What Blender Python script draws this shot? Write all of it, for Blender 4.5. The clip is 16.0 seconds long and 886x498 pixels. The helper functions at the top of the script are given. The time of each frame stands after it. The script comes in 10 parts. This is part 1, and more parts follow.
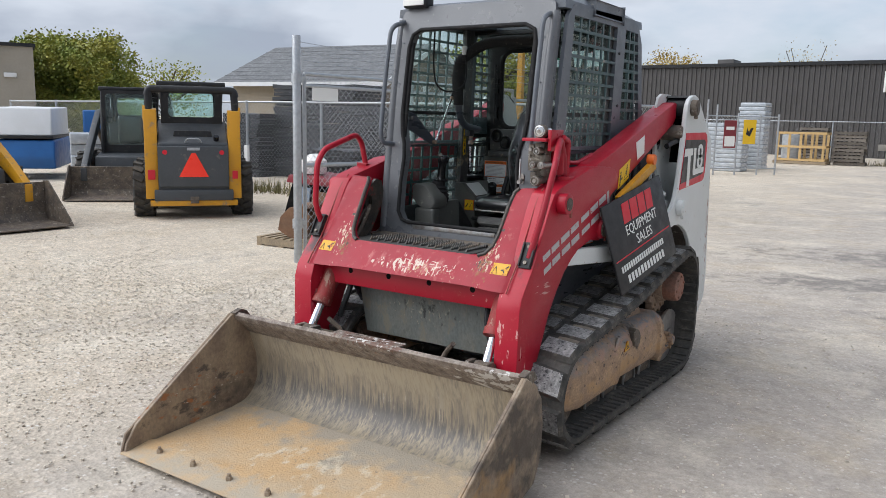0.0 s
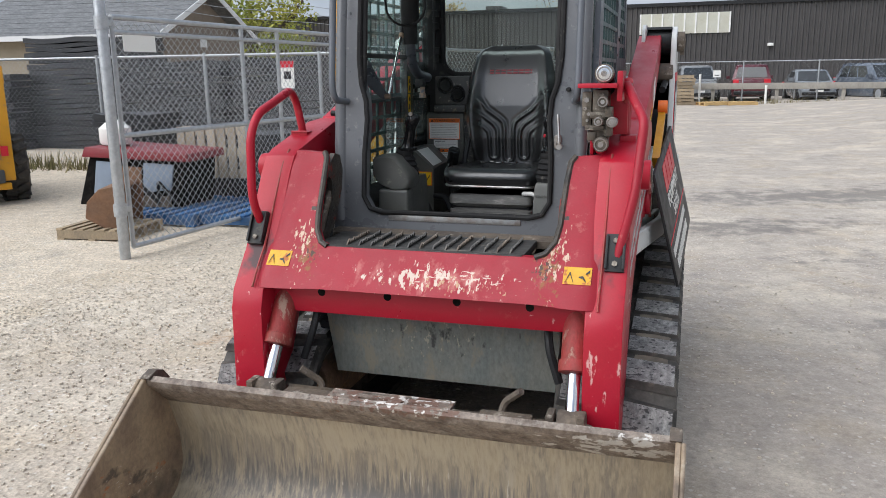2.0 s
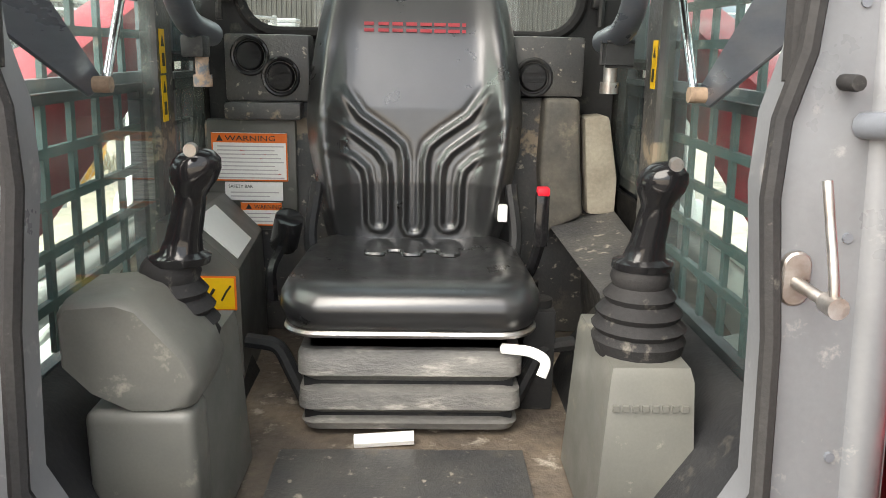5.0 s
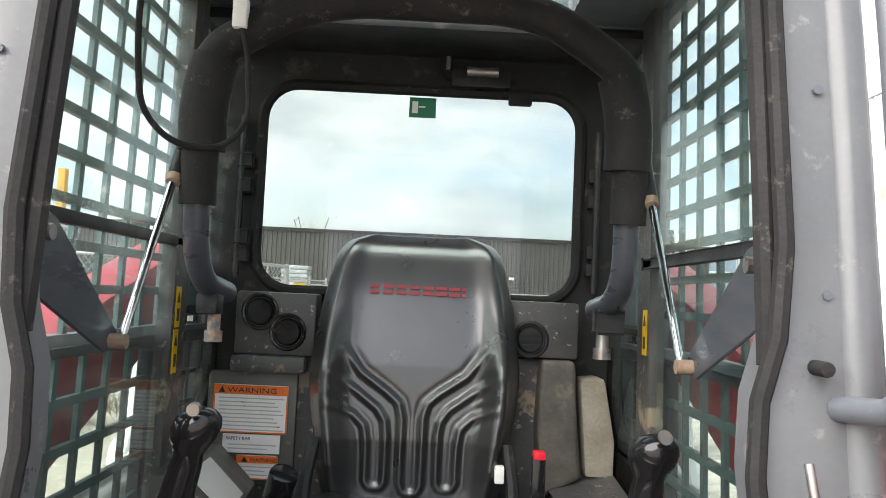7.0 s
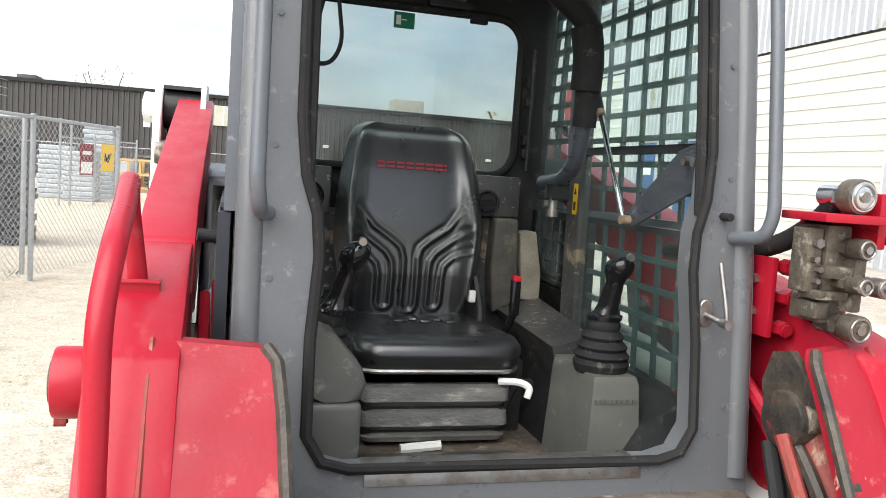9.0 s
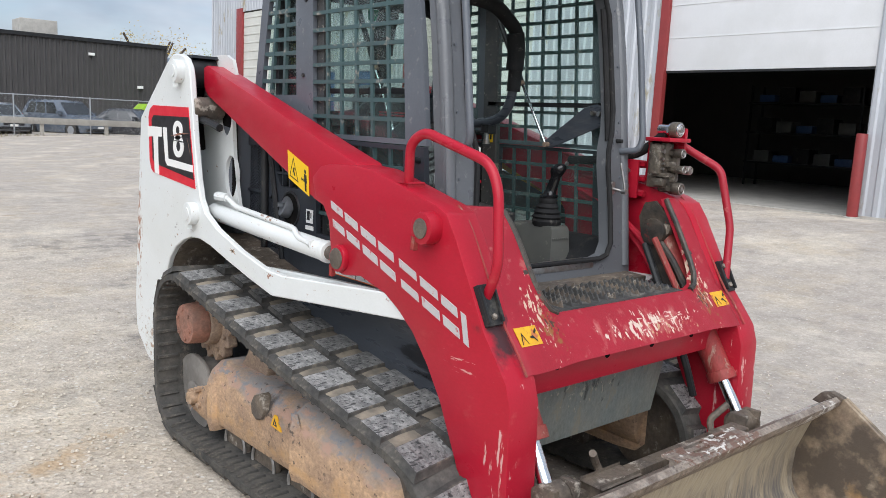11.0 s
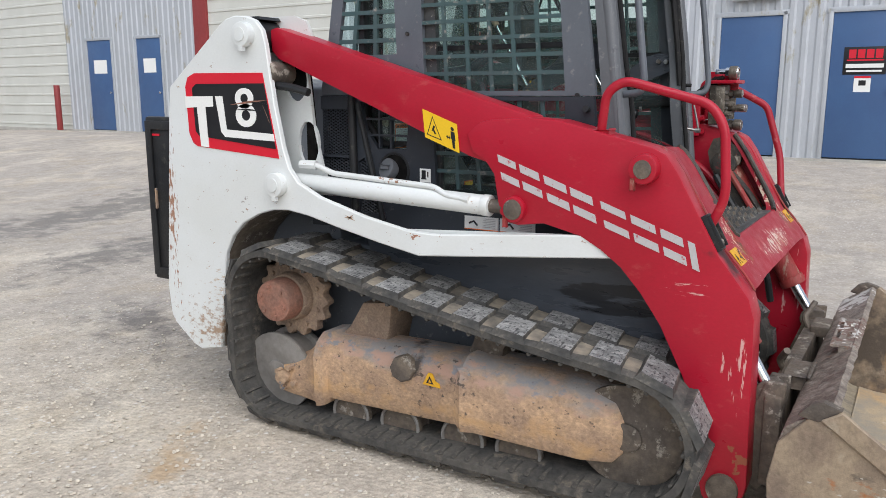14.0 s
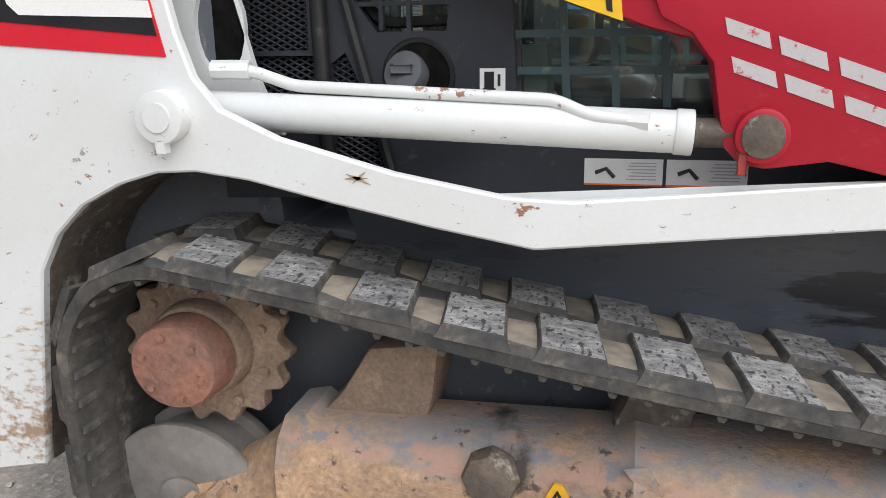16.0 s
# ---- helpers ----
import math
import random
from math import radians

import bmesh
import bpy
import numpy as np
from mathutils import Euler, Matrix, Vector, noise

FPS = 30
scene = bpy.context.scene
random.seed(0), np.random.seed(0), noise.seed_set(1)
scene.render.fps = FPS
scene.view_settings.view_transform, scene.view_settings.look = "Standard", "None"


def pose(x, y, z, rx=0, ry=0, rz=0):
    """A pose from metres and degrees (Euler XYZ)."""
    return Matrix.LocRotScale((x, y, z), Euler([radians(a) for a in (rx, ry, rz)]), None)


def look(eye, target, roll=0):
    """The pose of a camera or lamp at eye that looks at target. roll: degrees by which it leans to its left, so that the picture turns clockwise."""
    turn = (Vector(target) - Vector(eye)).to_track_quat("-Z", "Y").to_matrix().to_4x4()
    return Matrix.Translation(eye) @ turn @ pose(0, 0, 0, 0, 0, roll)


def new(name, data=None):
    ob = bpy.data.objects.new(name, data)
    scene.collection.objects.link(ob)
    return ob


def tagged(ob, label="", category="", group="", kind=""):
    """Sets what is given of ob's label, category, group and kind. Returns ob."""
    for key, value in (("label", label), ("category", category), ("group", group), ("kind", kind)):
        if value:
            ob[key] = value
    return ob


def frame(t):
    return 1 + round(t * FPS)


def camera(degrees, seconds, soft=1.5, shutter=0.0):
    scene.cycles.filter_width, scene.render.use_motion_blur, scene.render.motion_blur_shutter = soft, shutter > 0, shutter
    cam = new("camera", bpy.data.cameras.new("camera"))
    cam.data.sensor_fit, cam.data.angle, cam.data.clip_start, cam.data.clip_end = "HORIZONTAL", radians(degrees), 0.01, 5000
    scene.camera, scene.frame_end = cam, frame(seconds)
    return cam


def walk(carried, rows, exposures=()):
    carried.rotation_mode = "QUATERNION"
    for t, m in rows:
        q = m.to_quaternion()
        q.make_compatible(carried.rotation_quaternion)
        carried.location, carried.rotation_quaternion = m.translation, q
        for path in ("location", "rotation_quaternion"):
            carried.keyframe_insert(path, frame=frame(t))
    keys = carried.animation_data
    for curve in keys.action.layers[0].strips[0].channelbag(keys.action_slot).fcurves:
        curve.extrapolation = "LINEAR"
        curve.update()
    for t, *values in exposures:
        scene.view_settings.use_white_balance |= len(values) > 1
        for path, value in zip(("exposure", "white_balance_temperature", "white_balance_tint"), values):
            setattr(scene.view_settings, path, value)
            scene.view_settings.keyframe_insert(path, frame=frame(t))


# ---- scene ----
cam = camera(58.6, 16.0, 0.85)

PATH = [
    (0, (2.230, -2.861, 1.548), (1.135, -1.219, 1.226), 1.2),
    (0.5, (1.857, -2.936, 1.544), (0.888, -1.227, 1.169), 0.4),
    (1, (1.501, -2.782, 1.537), (0.662, -1.013, 1.127), -0.3),
    (1.5, (1.136, -2.544, 1.533), (0.424, -0.724, 1.107), -0.7),
    (2, (0.827, -2.214, 1.515), (0.245, -0.351, 1.080), -0.8),
    (2.5, (0.588, -1.758, 1.494), (0.134, 0.136, 1.041), -0.7),
    (3, (0.366, -1.339, 1.472), (0.041, 0.575, 0.991), -0.4),
    (3.2, (0.315, -1.160, 1.458), (0.041, 0.757, 0.957), -0.3),
    (5.3, (0.014, -0.087, 1.485), (0.082, 1.853, 1.003), 1.2),
    (5.5, (0.014, -0.093, 1.493), (0.081, 1.862, 1.076), 1.2),
    (6, (0.018, -0.112, 1.496), (0.077, 1.875, 1.269), 1.7),
    (6.5, (0.024, -0.128, 1.502), (0.069, 1.872, 1.472), 2.2),
    (7, (0.029, -0.153, 1.504), (0.060, 1.843, 1.628), 2.7),
    (7.5, (0.022, -0.175, 1.510), (0.062, 1.823, 1.576), 2.4),
    (8, (-0.050, -0.184, 1.504), (0.076, 1.811, 1.440), 1.8),
    (8.5, (-0.233, -0.387, 1.495), (0.074, 1.584, 1.350), 2.8),
    (8.7, (-0.325, -0.523, 1.492), (0.072, 1.430, 1.328), 3.4),
    (10.8, (-1.998, -1.234, 1.487), (-0.775, 0.322, 1.194), 3.0),
    (11, (-2.158, -1.323, 1.484), (-0.863, 0.169, 1.172), 2.9),
    (11.5, (-2.504, -1.419, 1.458), (-1.071, -0.074, 1.089), 2.3),
    (12, (-2.813, -1.363, 1.465), (-1.292, -0.129, 1.061), 1.8),
    (12.5, (-3.140, -1.290, 1.478), (-1.567, -0.124, 1.072), 1.3),
    (13, (-3.198, -1.034, 1.465), (-1.592, 0.097, 1.086), 0.8),
    (13.5, (-3.222, -0.687, 1.464), (-1.587, 0.407, 1.099), 0.4),
    (14, (-3.175, -0.322, 1.415), (-1.502, 0.703, 1.030), -0.0),
    (14.5, (-2.912, 0.067, 1.403), (-1.184, 0.979, 0.974), -0.7),
    (15, (-2.677, 0.493, 1.365), (-0.892, 1.261, 0.891), -1.2),
    (15.5, (-2.336, 0.840, 1.267), (-0.491, 1.436, 0.780), -1.2),
    (16, (-2.081, 1.120, 1.176), (-0.201, 1.572, 0.665), -0.9),
]
EXPOSURE = [(0.0, 0.22, 6050, 10), (3.0, 0.46, 6250, 10), (4.2, 1.15, 6800, 10), (5.3, 2.28, 7050, 10), (6.0, 2.16, 7050, 10), (6.5, 1.95, 6850, 10), (7.0, 1.62, 6650, 10), (8.0, 1.5, 6500, 9), (8.7, 1.25, 6500, 8), (9.6, 0.65, 6350, 9), (10.8, 0.32, 6050, 10), (12.0, 0.2, 6050, 10), (13.0, 0.12, 6050, 10), (15.0, 0.2, 6150, 11), (16.0, 0.28, 6200, 12)]
walk(cam, [(t, look(eye, target, roll)) for t, eye, target, roll in PATH], EXPOSURE)

# ---- light ----
SUN_AZ, SUN_EL = 228.0, 47.0
world = bpy.data.worlds.new("world")
scene.world = world
world.use_nodes = True
wn, wl = world.node_tree.nodes, world.node_tree.links
wn.clear()
w_out = wn.new("ShaderNodeOutputWorld")
w_bg = wn.new("ShaderNodeBackground")
w_sky = wn.new("ShaderNodeTexSky")
w_sky.sky_type = "NISHITA"
w_sky.sun_disc = False
w_sky.sun_elevation = radians(SUN_EL)
w_sky.sun_rotation = radians(SUN_AZ)
w_sky.air_density, w_sky.dust_density, w_sky.ozone_density = 1.0, 2.0, 1.0
w_tc = wn.new("ShaderNodeTexCoord")
w_map = wn.new("ShaderNodeMapping")
w_map.inputs["Scale"].default_value = (1.0, 1.0, 2.6)
w_map.inputs["Location"].default_value = (0.35, 0.1, 0.2)
w_noise = wn.new("ShaderNodeTexNoise")
w_noise.inputs["Scale"].default_value = 2.3
w_noise.inputs["Detail"].default_value = 7
w_noise.inputs["Roughness"].default_value = 0.55
w_ramp = wn.new("ShaderNodeValToRGB")
w_ramp.color_ramp.elements[0].position, w_ramp.color_ramp.elements[1].position = 0.28, 0.52
w_shade = wn.new("ShaderNodeTexNoise")
w_shade.inputs["Scale"].default_value = 4.1
w_shade.inputs["Detail"].default_value = 5
w_cloud = wn.new("ShaderNodeValToRGB")
w_cloud.color_ramp.elements[0].position, w_cloud.color_ramp.elements[1].position = 0.38, 0.62
w_cloud.color_ramp.elements[0].color = (2.95, 3.2, 3.65, 1)
w_cloud.color_ramp.elements[1].color = (5.1, 5.3, 5.6, 1)
w_mix = wn.new("ShaderNodeMixRGB")
wl.new(w_tc.outputs["Generated"], w_map.inputs[0])
wl.new(w_map.outputs[0], w_noise.inputs["Vector"])
wl.new(w_map.outputs[0], w_shade.inputs["Vector"])
wl.new(w_noise.outputs["Fac"], w_ramp.inputs[0])
wl.new(w_shade.outputs["Fac"], w_cloud.inputs[0])
wl.new(w_ramp.outputs[0], w_mix.inputs["Fac"])
wl.new(w_sky.outputs[0], w_mix.inputs[1])
wl.new(w_cloud.outputs[0], w_mix.inputs[2])
wl.new(w_mix.outputs[0], w_bg.inputs[0])
w_bg.inputs[1].default_value = 0.12
wl.new(w_bg.outputs[0], w_out.inputs[0])

sun_data = bpy.data.lights.new("sun", "SUN")
sun_data.energy, sun_data.angle, sun_data.color = 2.95, radians(75), (1.0, 0.96, 0.91)
sun = new("sun", sun_data)
_d = Vector((math.sin(radians(SUN_AZ)) * math.cos(radians(SUN_EL)), math.cos(radians(SUN_AZ)) * math.cos(radians(SUN_EL)), math.sin(radians(SUN_EL))))
sun.matrix_world = look(_d * 60, (0, 0, 0))

# ---- materials ----
def rgb(c):
    return (c[0], c[1], c[2], 1.0)


def surface(name, base, rough=0.5, metal=0.0, second=None, amount=0.5, scale=6.0, grain=60.0, grain_amt=0.12, bump=0.15,
            bump_scale=None, dirt=None, dirt_amt=0.0, dirt_scale=3.0, stretch=(1, 1, 1), vary=0.0, island=0.0, coat=0.0, dirt_edge=0.08, dirt_max=1.0, spots=()):
    """A worn surface: base colour with patches of a second one, fine grain, dirt, and small relief."""
    m = bpy.data.materials.new(name)
    m.use_nodes = True
    n, l = m.node_tree.nodes, m.node_tree.links
    b = n["Principled BSDF"]
    tc = n.new("ShaderNodeTexCoord")
    mp = n.new("ShaderNodeMapping")
    mp.inputs["Scale"].default_value = stretch
    if vary:
        # pieces that share a mesh carry different stains
        own, far_off = n.new("ShaderNodeObjectInfo"), n.new("ShaderNodeVectorMath")
        far_off.operation = "MULTIPLY_ADD"
        l.new(own.outputs["Random"], far_off.inputs[0])
        far_off.inputs[1].default_value = (17.0, 29.0, 11.0)
        l.new(tc.outputs["Object"], far_off.inputs[2])
        l.new(far_off.outputs[0], mp.inputs[0])
    else:
        l.new(tc.outputs["Object"], mp.inputs[0])
    col = n.new("ShaderNodeRGB")
    col.outputs[0].default_value = rgb(base)
    out = col.outputs[0]

    def noise_at(sc, detail=5.0, rough_n=0.6):
        t = n.new("ShaderNodeTexNoise")
        t.inputs["Scale"].default_value, t.inputs["Detail"].default_value, t.inputs["Roughness"].default_value = sc, detail, rough_n
        l.new(mp.outputs[0], t.inputs["Vector"])
        return t

    def mixed(a, c2, fac, mode="MIX"):
        x = n.new("ShaderNodeMixRGB")
        x.blend_type = mode
        l.new(a, x.inputs[1])
        if isinstance(c2, tuple):
            x.inputs[2].default_value = rgb(c2)
        else:
            l.new(c2, x.inputs[2])
        if isinstance(fac, float):
            x.inputs[0].default_value = fac
        else:
            l.new(fac, x.inputs[0])
        return x.outputs[0]

    def ramp(src, lo, hi, top=1.0):
        r = n.new("ShaderNodeMapRange")
        r.inputs["From Min"].default_value, r.inputs["From Max"].default_value, r.inputs["To Max"].default_value = lo, hi, top
        l.new(src, r.inputs[0])
        return r.outputs[0]

    if second:
        out = mixed(out, second, ramp(noise_at(scale).outputs["Fac"], 0.40, 0.62, amount))
    g = noise_at(grain, 4.0, 0.65)
    if grain_amt:
        gr = n.new("ShaderNodeMapRange")
        gr.inputs["From Min"].default_value, gr.inputs["From Max"].default_value = 0.25, 0.75
        gr.inputs["To Min"].default_value, gr.inputs["To Max"].default_value = 1 - grain_amt, 1 + grain_amt
        l.new(g.outputs["Fac"], gr.inputs[0])
        out = mixed(out, gr.outputs[0], 1.0, "MULTIPLY")
    dfac = None
    if dirt:
        dfac = ramp(noise_at(dirt_scale, 9.0, 0.68).outputs["Fac"], 0.60 - dirt_amt * 0.35, 0.60 - dirt_amt * 0.35 + dirt_edge, dirt_max)
        out = mixed(out, dirt, dfac)
    for (cx, cy, cz), (rx, ry, rz), colour, sc, thr, st, *soft_edge in spots:
        # worn patches: noise that breaks through around a place
        vm = n.new("ShaderNodeMapping")
        vm.vector_type = "TEXTURE"
        vm.inputs["Location"].default_value, vm.inputs["Scale"].default_value = (cx, cy, cz), (rx, ry, rz)
        l.new(tc.outputs["Object"], vm.inputs[0])
        ln = n.new("ShaderNodeVectorMath")
        ln.operation = "LENGTH"
        l.new(vm.outputs[0], ln.inputs[0])
        m2 = n.new("ShaderNodeMapping")
        m2.inputs["Scale"].default_value = st
        l.new(tc.outputs["Object"], m2.inputs[0])
        nz = n.new("ShaderNodeTexNoise")
        nz.inputs["Scale"].default_value, nz.inputs["Detail"].default_value, nz.inputs["Roughness"].default_value = sc, 6.0, 0.6
        l.new(m2.outputs[0], nz.inputs["Vector"])
        ma = n.new("ShaderNodeMath")
        ma.operation = "MULTIPLY_ADD"
        l.new(ln.outputs["Value"], ma.inputs[0])
        ma.inputs[1].default_value = -0.22
        l.new(nz.outputs["Fac"], ma.inputs[2])
        out = mixed(out, colour, ramp(ma.outputs[0], thr, thr + (soft_edge[0] if soft_edge else 0.035), 0.92))
    if vary or island:
        oi = n.new("ShaderNodeObjectInfo") if vary else n.new("ShaderNodeNewGeometry")
        src = oi.outputs["Random"] if vary else oi.outputs["Random Per Island"]
        amt = vary or island
        mr = n.new("ShaderNodeMapRange")
        mr.inputs["To Min"].default_value, mr.inputs["To Max"].default_value = 1 - amt, 1 + amt
        l.new(src, mr.inputs[0])
        out = mixed(out, mr.outputs[0], 1.0, "MULTIPLY")
    l.new(out, b.inputs["Base Color"])
    rr = n.new("ShaderNodeMapRange")
    rr.inputs["From Min"].default_value, rr.inputs["From Max"].default_value = 0.3, 0.7
    rr.inputs["To Min"].default_value, rr.inputs["To Max"].default_value = max(0.03, rough - 0.12), min(1.0, rough + 0.12)
    l.new(noise_at(scale * 2.5).outputs["Fac"], rr.inputs[0])
    ro = rr.outputs[0]
    if dfac is not None:
        x = n.new("ShaderNodeMixRGB")
        l.new(dfac, x.inputs[0])
        l.new(ro, x.inputs[1])
        x.inputs[2].default_value = (0.85, 0.85, 0.85, 1)
        ro = x.outputs[0]
    l.new(ro, b.inputs["Roughness"])
    b.inputs["Metallic"].default_value = metal
    if coat:
        b.inputs["Coat Weight"].default_value = coat
        b.inputs["Coat Roughness"].default_value = 0.15
    if bump:
        bp = n.new("ShaderNodeBump")
        bp.inputs["Strength"].default_value, bp.inputs["Distance"].default_value = bump, 0.01
        l.new(noise_at(bump_scale or grain, 6.0).outputs["Fac"], bp.inputs["Height"])
        l.new(bp.outputs[0], b.inputs["Normal"])
    return m


def glass(name, tint, gloss=0.05, dust=0.0):
    m = bpy.data.materials.new(name)
    m.use_nodes = True
    n, l = m.node_tree.nodes, m.node_tree.links
    n.remove(n["Principled BSDF"])
    tr, gl, mx, lw = n.new("ShaderNodeBsdfTransparent"), n.new("ShaderNodeBsdfGlossy"), n.new("ShaderNodeMixShader"), n.new("ShaderNodeLayerWeight")
    tr.inputs[0].default_value = rgb(tint)
    gl.inputs["Roughness"].default_value = gloss
    lw.inputs["Blend"].default_value = 0.5
    pw = n.new("ShaderNodeMath")
    pw.operation = "POWER"
    pw.inputs[1].default_value = 3.5
    ad = n.new("ShaderNodeMath")
    ad.operation = "MULTIPLY_ADD"
    ad.inputs[1].default_value, ad.inputs[2].default_value = 0.6, 0.03
    l.new(lw.outputs["Facing"], pw.inputs[0])
    l.new(pw.outputs[0], ad.inputs[0])
    l.new(ad.outputs[0], mx.inputs[0])
    l.new(tr.outputs[0], mx.inputs[1])
    l.new(gl.outputs[0], mx.inputs[2])
    last = mx.outputs[0]
    if dust:
        tl, df, m3, m4_ = n.new("ShaderNodeBsdfTranslucent"), n.new("ShaderNodeBsdfDiffuse"), n.new("ShaderNodeMixShader"), n.new("ShaderNodeMixShader")
        for q in (tl, df):
            q.inputs[0].default_value = (0.62, 0.68, 0.66, 1)
        m3.inputs[0].default_value = 0.4
        l.new(tl.outputs[0], m3.inputs[1])
        l.new(df.outputs[0], m3.inputs[2])
        tx, nz, mr = n.new("ShaderNodeTexCoord"), n.new("ShaderNodeTexNoise"), n.new("ShaderNodeMapRange")
        nz.inputs["Scale"].default_value, nz.inputs["Detail"].default_value = 5.0, 6.0
        mr.inputs["From Min"].default_value, mr.inputs["From Max"].default_value = 0.3, 0.7
        mr.inputs["To Min"].default_value, mr.inputs["To Max"].default_value = dust * 0.4, dust * 1.6
        l.new(tx.outputs["Object"], nz.inputs["Vector"])
        l.new(nz.outputs["Fac"], mr.inputs[0])
        l.new(mr.outputs[0], m4_.inputs[0])
        l.new(last, m4_.inputs[1])
        l.new(m3.outputs[0], m4_.inputs[2])
        last = m4_.outputs[0]
    l.new(last, n["Material Output"].inputs[0])
    return m


RED = surface("red_paint", (0.40, 0.009, 0.027), 0.38, second=(0.35, 0.008, 0.020), amount=0.6, scale=4, grain=140, grain_amt=0.07, bump=0.04,
              dirt=(0.48, 0.10, 0.09), dirt_amt=0.03, dirt_scale=22, coat=0.06, stretch=(1, 0.5, 1), dirt_edge=0.10, dirt_max=0.3,
              spots=[((0, 0.12, 0.55), (9, 0.14, 0.40), (0.62, 0.36, 0.33), 34.0, 0.545, (1, 1.8, 0.3)),
                     ((0, 0.30, 0.80), (9, 0.22, 0.10), (0.60, 0.34, 0.31), 26.0, 0.545, (1, 0.3, 2.6)),
                     ((0, 0.08, 0.25), (9, 0.10, 0.12), (0.30, 0.10, 0.05), 22.0, 0.44, (1, 1, 1)),
                     ((0, 0.02, 0.45), (9, 0.03, 0.30), (0.42, 0.20, 0.13), 40.0, 0.42, (1.4, 1, 0.6), 0.08),
                     ((0.60, 0.175, 0.965), (0.06, 0.10, 0.12), (0.028, 0.022, 0.024), 9.0, 0.27, (1, 1, 1), 0.16),
                     ((-0.60, 0.175, 0.965), (0.06, 0.10, 0.12), (0.028, 0.022, 0.024), 9.0, 0.27, (1, 1, 1), 0.16)])
RED.node_tree.nodes["Principled BSDF"].inputs["Specular IOR Level"].default_value = 0.36
RED_WORN = surface("worn_red_paint", (0.33, 0.013, 0.028), 0.45, second=(0.28, 0.012, 0.023), amount=0.7, scale=6, grain=120, grain_amt=0.08, bump=0.10,
                   dirt=(0.48, 0.17, 0.15), dirt_amt=0.02, dirt_scale=19.0, dirt_edge=0.08, dirt_max=0.5,
                   spots=[((0.05, 0.10, 0.865), (0.42, 0.5, 0.07), (0.46, 0.13, 0.12), 16.0, 0.42, (1.4, 1, 0.7), 0.14),
                          ((0.05, 0.10, 0.862), (0.42, 0.5, 0.065), (0.64, 0.54, 0.46), 34.0, 0.475, (1.9, 1, 0.5), 0.03),
                          ((0.14, 0.10, 0.870), (0.30, 0.5, 0.04), (0.66, 0.56, 0.48), 40.0, 0.49, (0.5, 1, 1.8), 0.03),
                          ((0.10, 0.10, 0.850), (0.36, 0.5, 0.05), (0.50, 0.33, 0.20), 60.0, 0.50, (1.6, 1, 0.6), 0.05),
                          ((-0.44, 0.14, 0.95), (0.06, 0.5, 0.13), (0.64, 0.50, 0.38), 40.0, 0.43, (1.8, 1, 0.6), 0.04),
                          ((0.44, 0.14, 0.96), (0.06, 0.5, 0.16), (0.64, 0.50, 0.38), 40.0, 0.43, (1.8, 1, 0.6), 0.04),
                          ((-0.415, 0.12, 0.900), (0.050, 0.5, 0.08), (0.24, 0.10, 0.030), 48.0, 0.38, (1.2, 1, 0.8), 0.12),
                          ((-0.40, 0.12, 0.92), (0.04, 0.5, 0.05), (0.05, 0.035, 0.025), 70.0, 0.44, (1.3, 1, 0.8), 0.05),
                          ((0.425, 0.12, 0.895), (0.055, 0.5, 0.09), (0.24, 0.10, 0.030), 48.0, 0.38, (1.2, 1, 0.8), 0.12),
                          ((0.41, 0.12, 0.91), (0.045, 0.5, 0.06), (0.05, 0.035, 0.025), 70.0, 0.44, (1.3, 1, 0.8), 0.05)])
RED_WORN.node_tree.nodes["Principled BSDF"].inputs["Specular IOR Level"].default_value = 0.36
RED_RUST = surface("rusty_red_paint", (0.33, 0.035, 0.035), 0.6, second=(0.20, 0.05, 0.035), amount=0.8, scale=9, grain=80, grain_amt=0.2, bump=0.25,
                   dirt=(0.42, 0.30, 0.23), dirt_amt=0.10, dirt_scale=18, stretch=(1.6, 1.6, 0.4), dirt_max=0.8)
WHITE = surface("white_paint", (0.70, 0.72, 0.71), 0.4, second=(0.64, 0.65, 0.62), amount=0.6, scale=2.5, grain=120, grain_amt=0.03, bump=0.03,
                dirt=(0.30, 0.17, 0.09), dirt_amt=-0.11, dirt_scale=34, dirt_edge=0.05, stretch=(1, 0.7, 1.1),
                spots=[((0, 2.36, 0.36), (9, 0.26, 0.14), (0.33, 0.21, 0.125), 48.0, 0.34, (1, 0.7, 1.1), 0.16),
                       ((0, 2.28, 0.54), (9, 0.22, 0.20), (0.46, 0.34, 0.22), 55.0, 0.43, (1, 0.5, 1.3), 0.12),
                       ((0, 1.30, 0.890), (9, 0.03, 0.016), (0.28, 0.10, 0.04), 70.0, 0.40, (1, 0.6, 1.4)),
                       ((0, 1.45, 1.09), (9, 0.10, 0.02), (0.26, 0.12, 0.06), 60.0, 0.44, (1, 1, 1)),
                       ((0, 2.64, 0.90), (9, 0.05, 0.55), (0.30, 0.13, 0.06), 46.0, 0.42, (1, 1.6, 0.5), 0.06),
                       ((0, 2.15, 0.95), (9, 0.30, 0.35), (0.30, 0.27, 0.25), 45.0, 0.60, (1, 1, 1))])
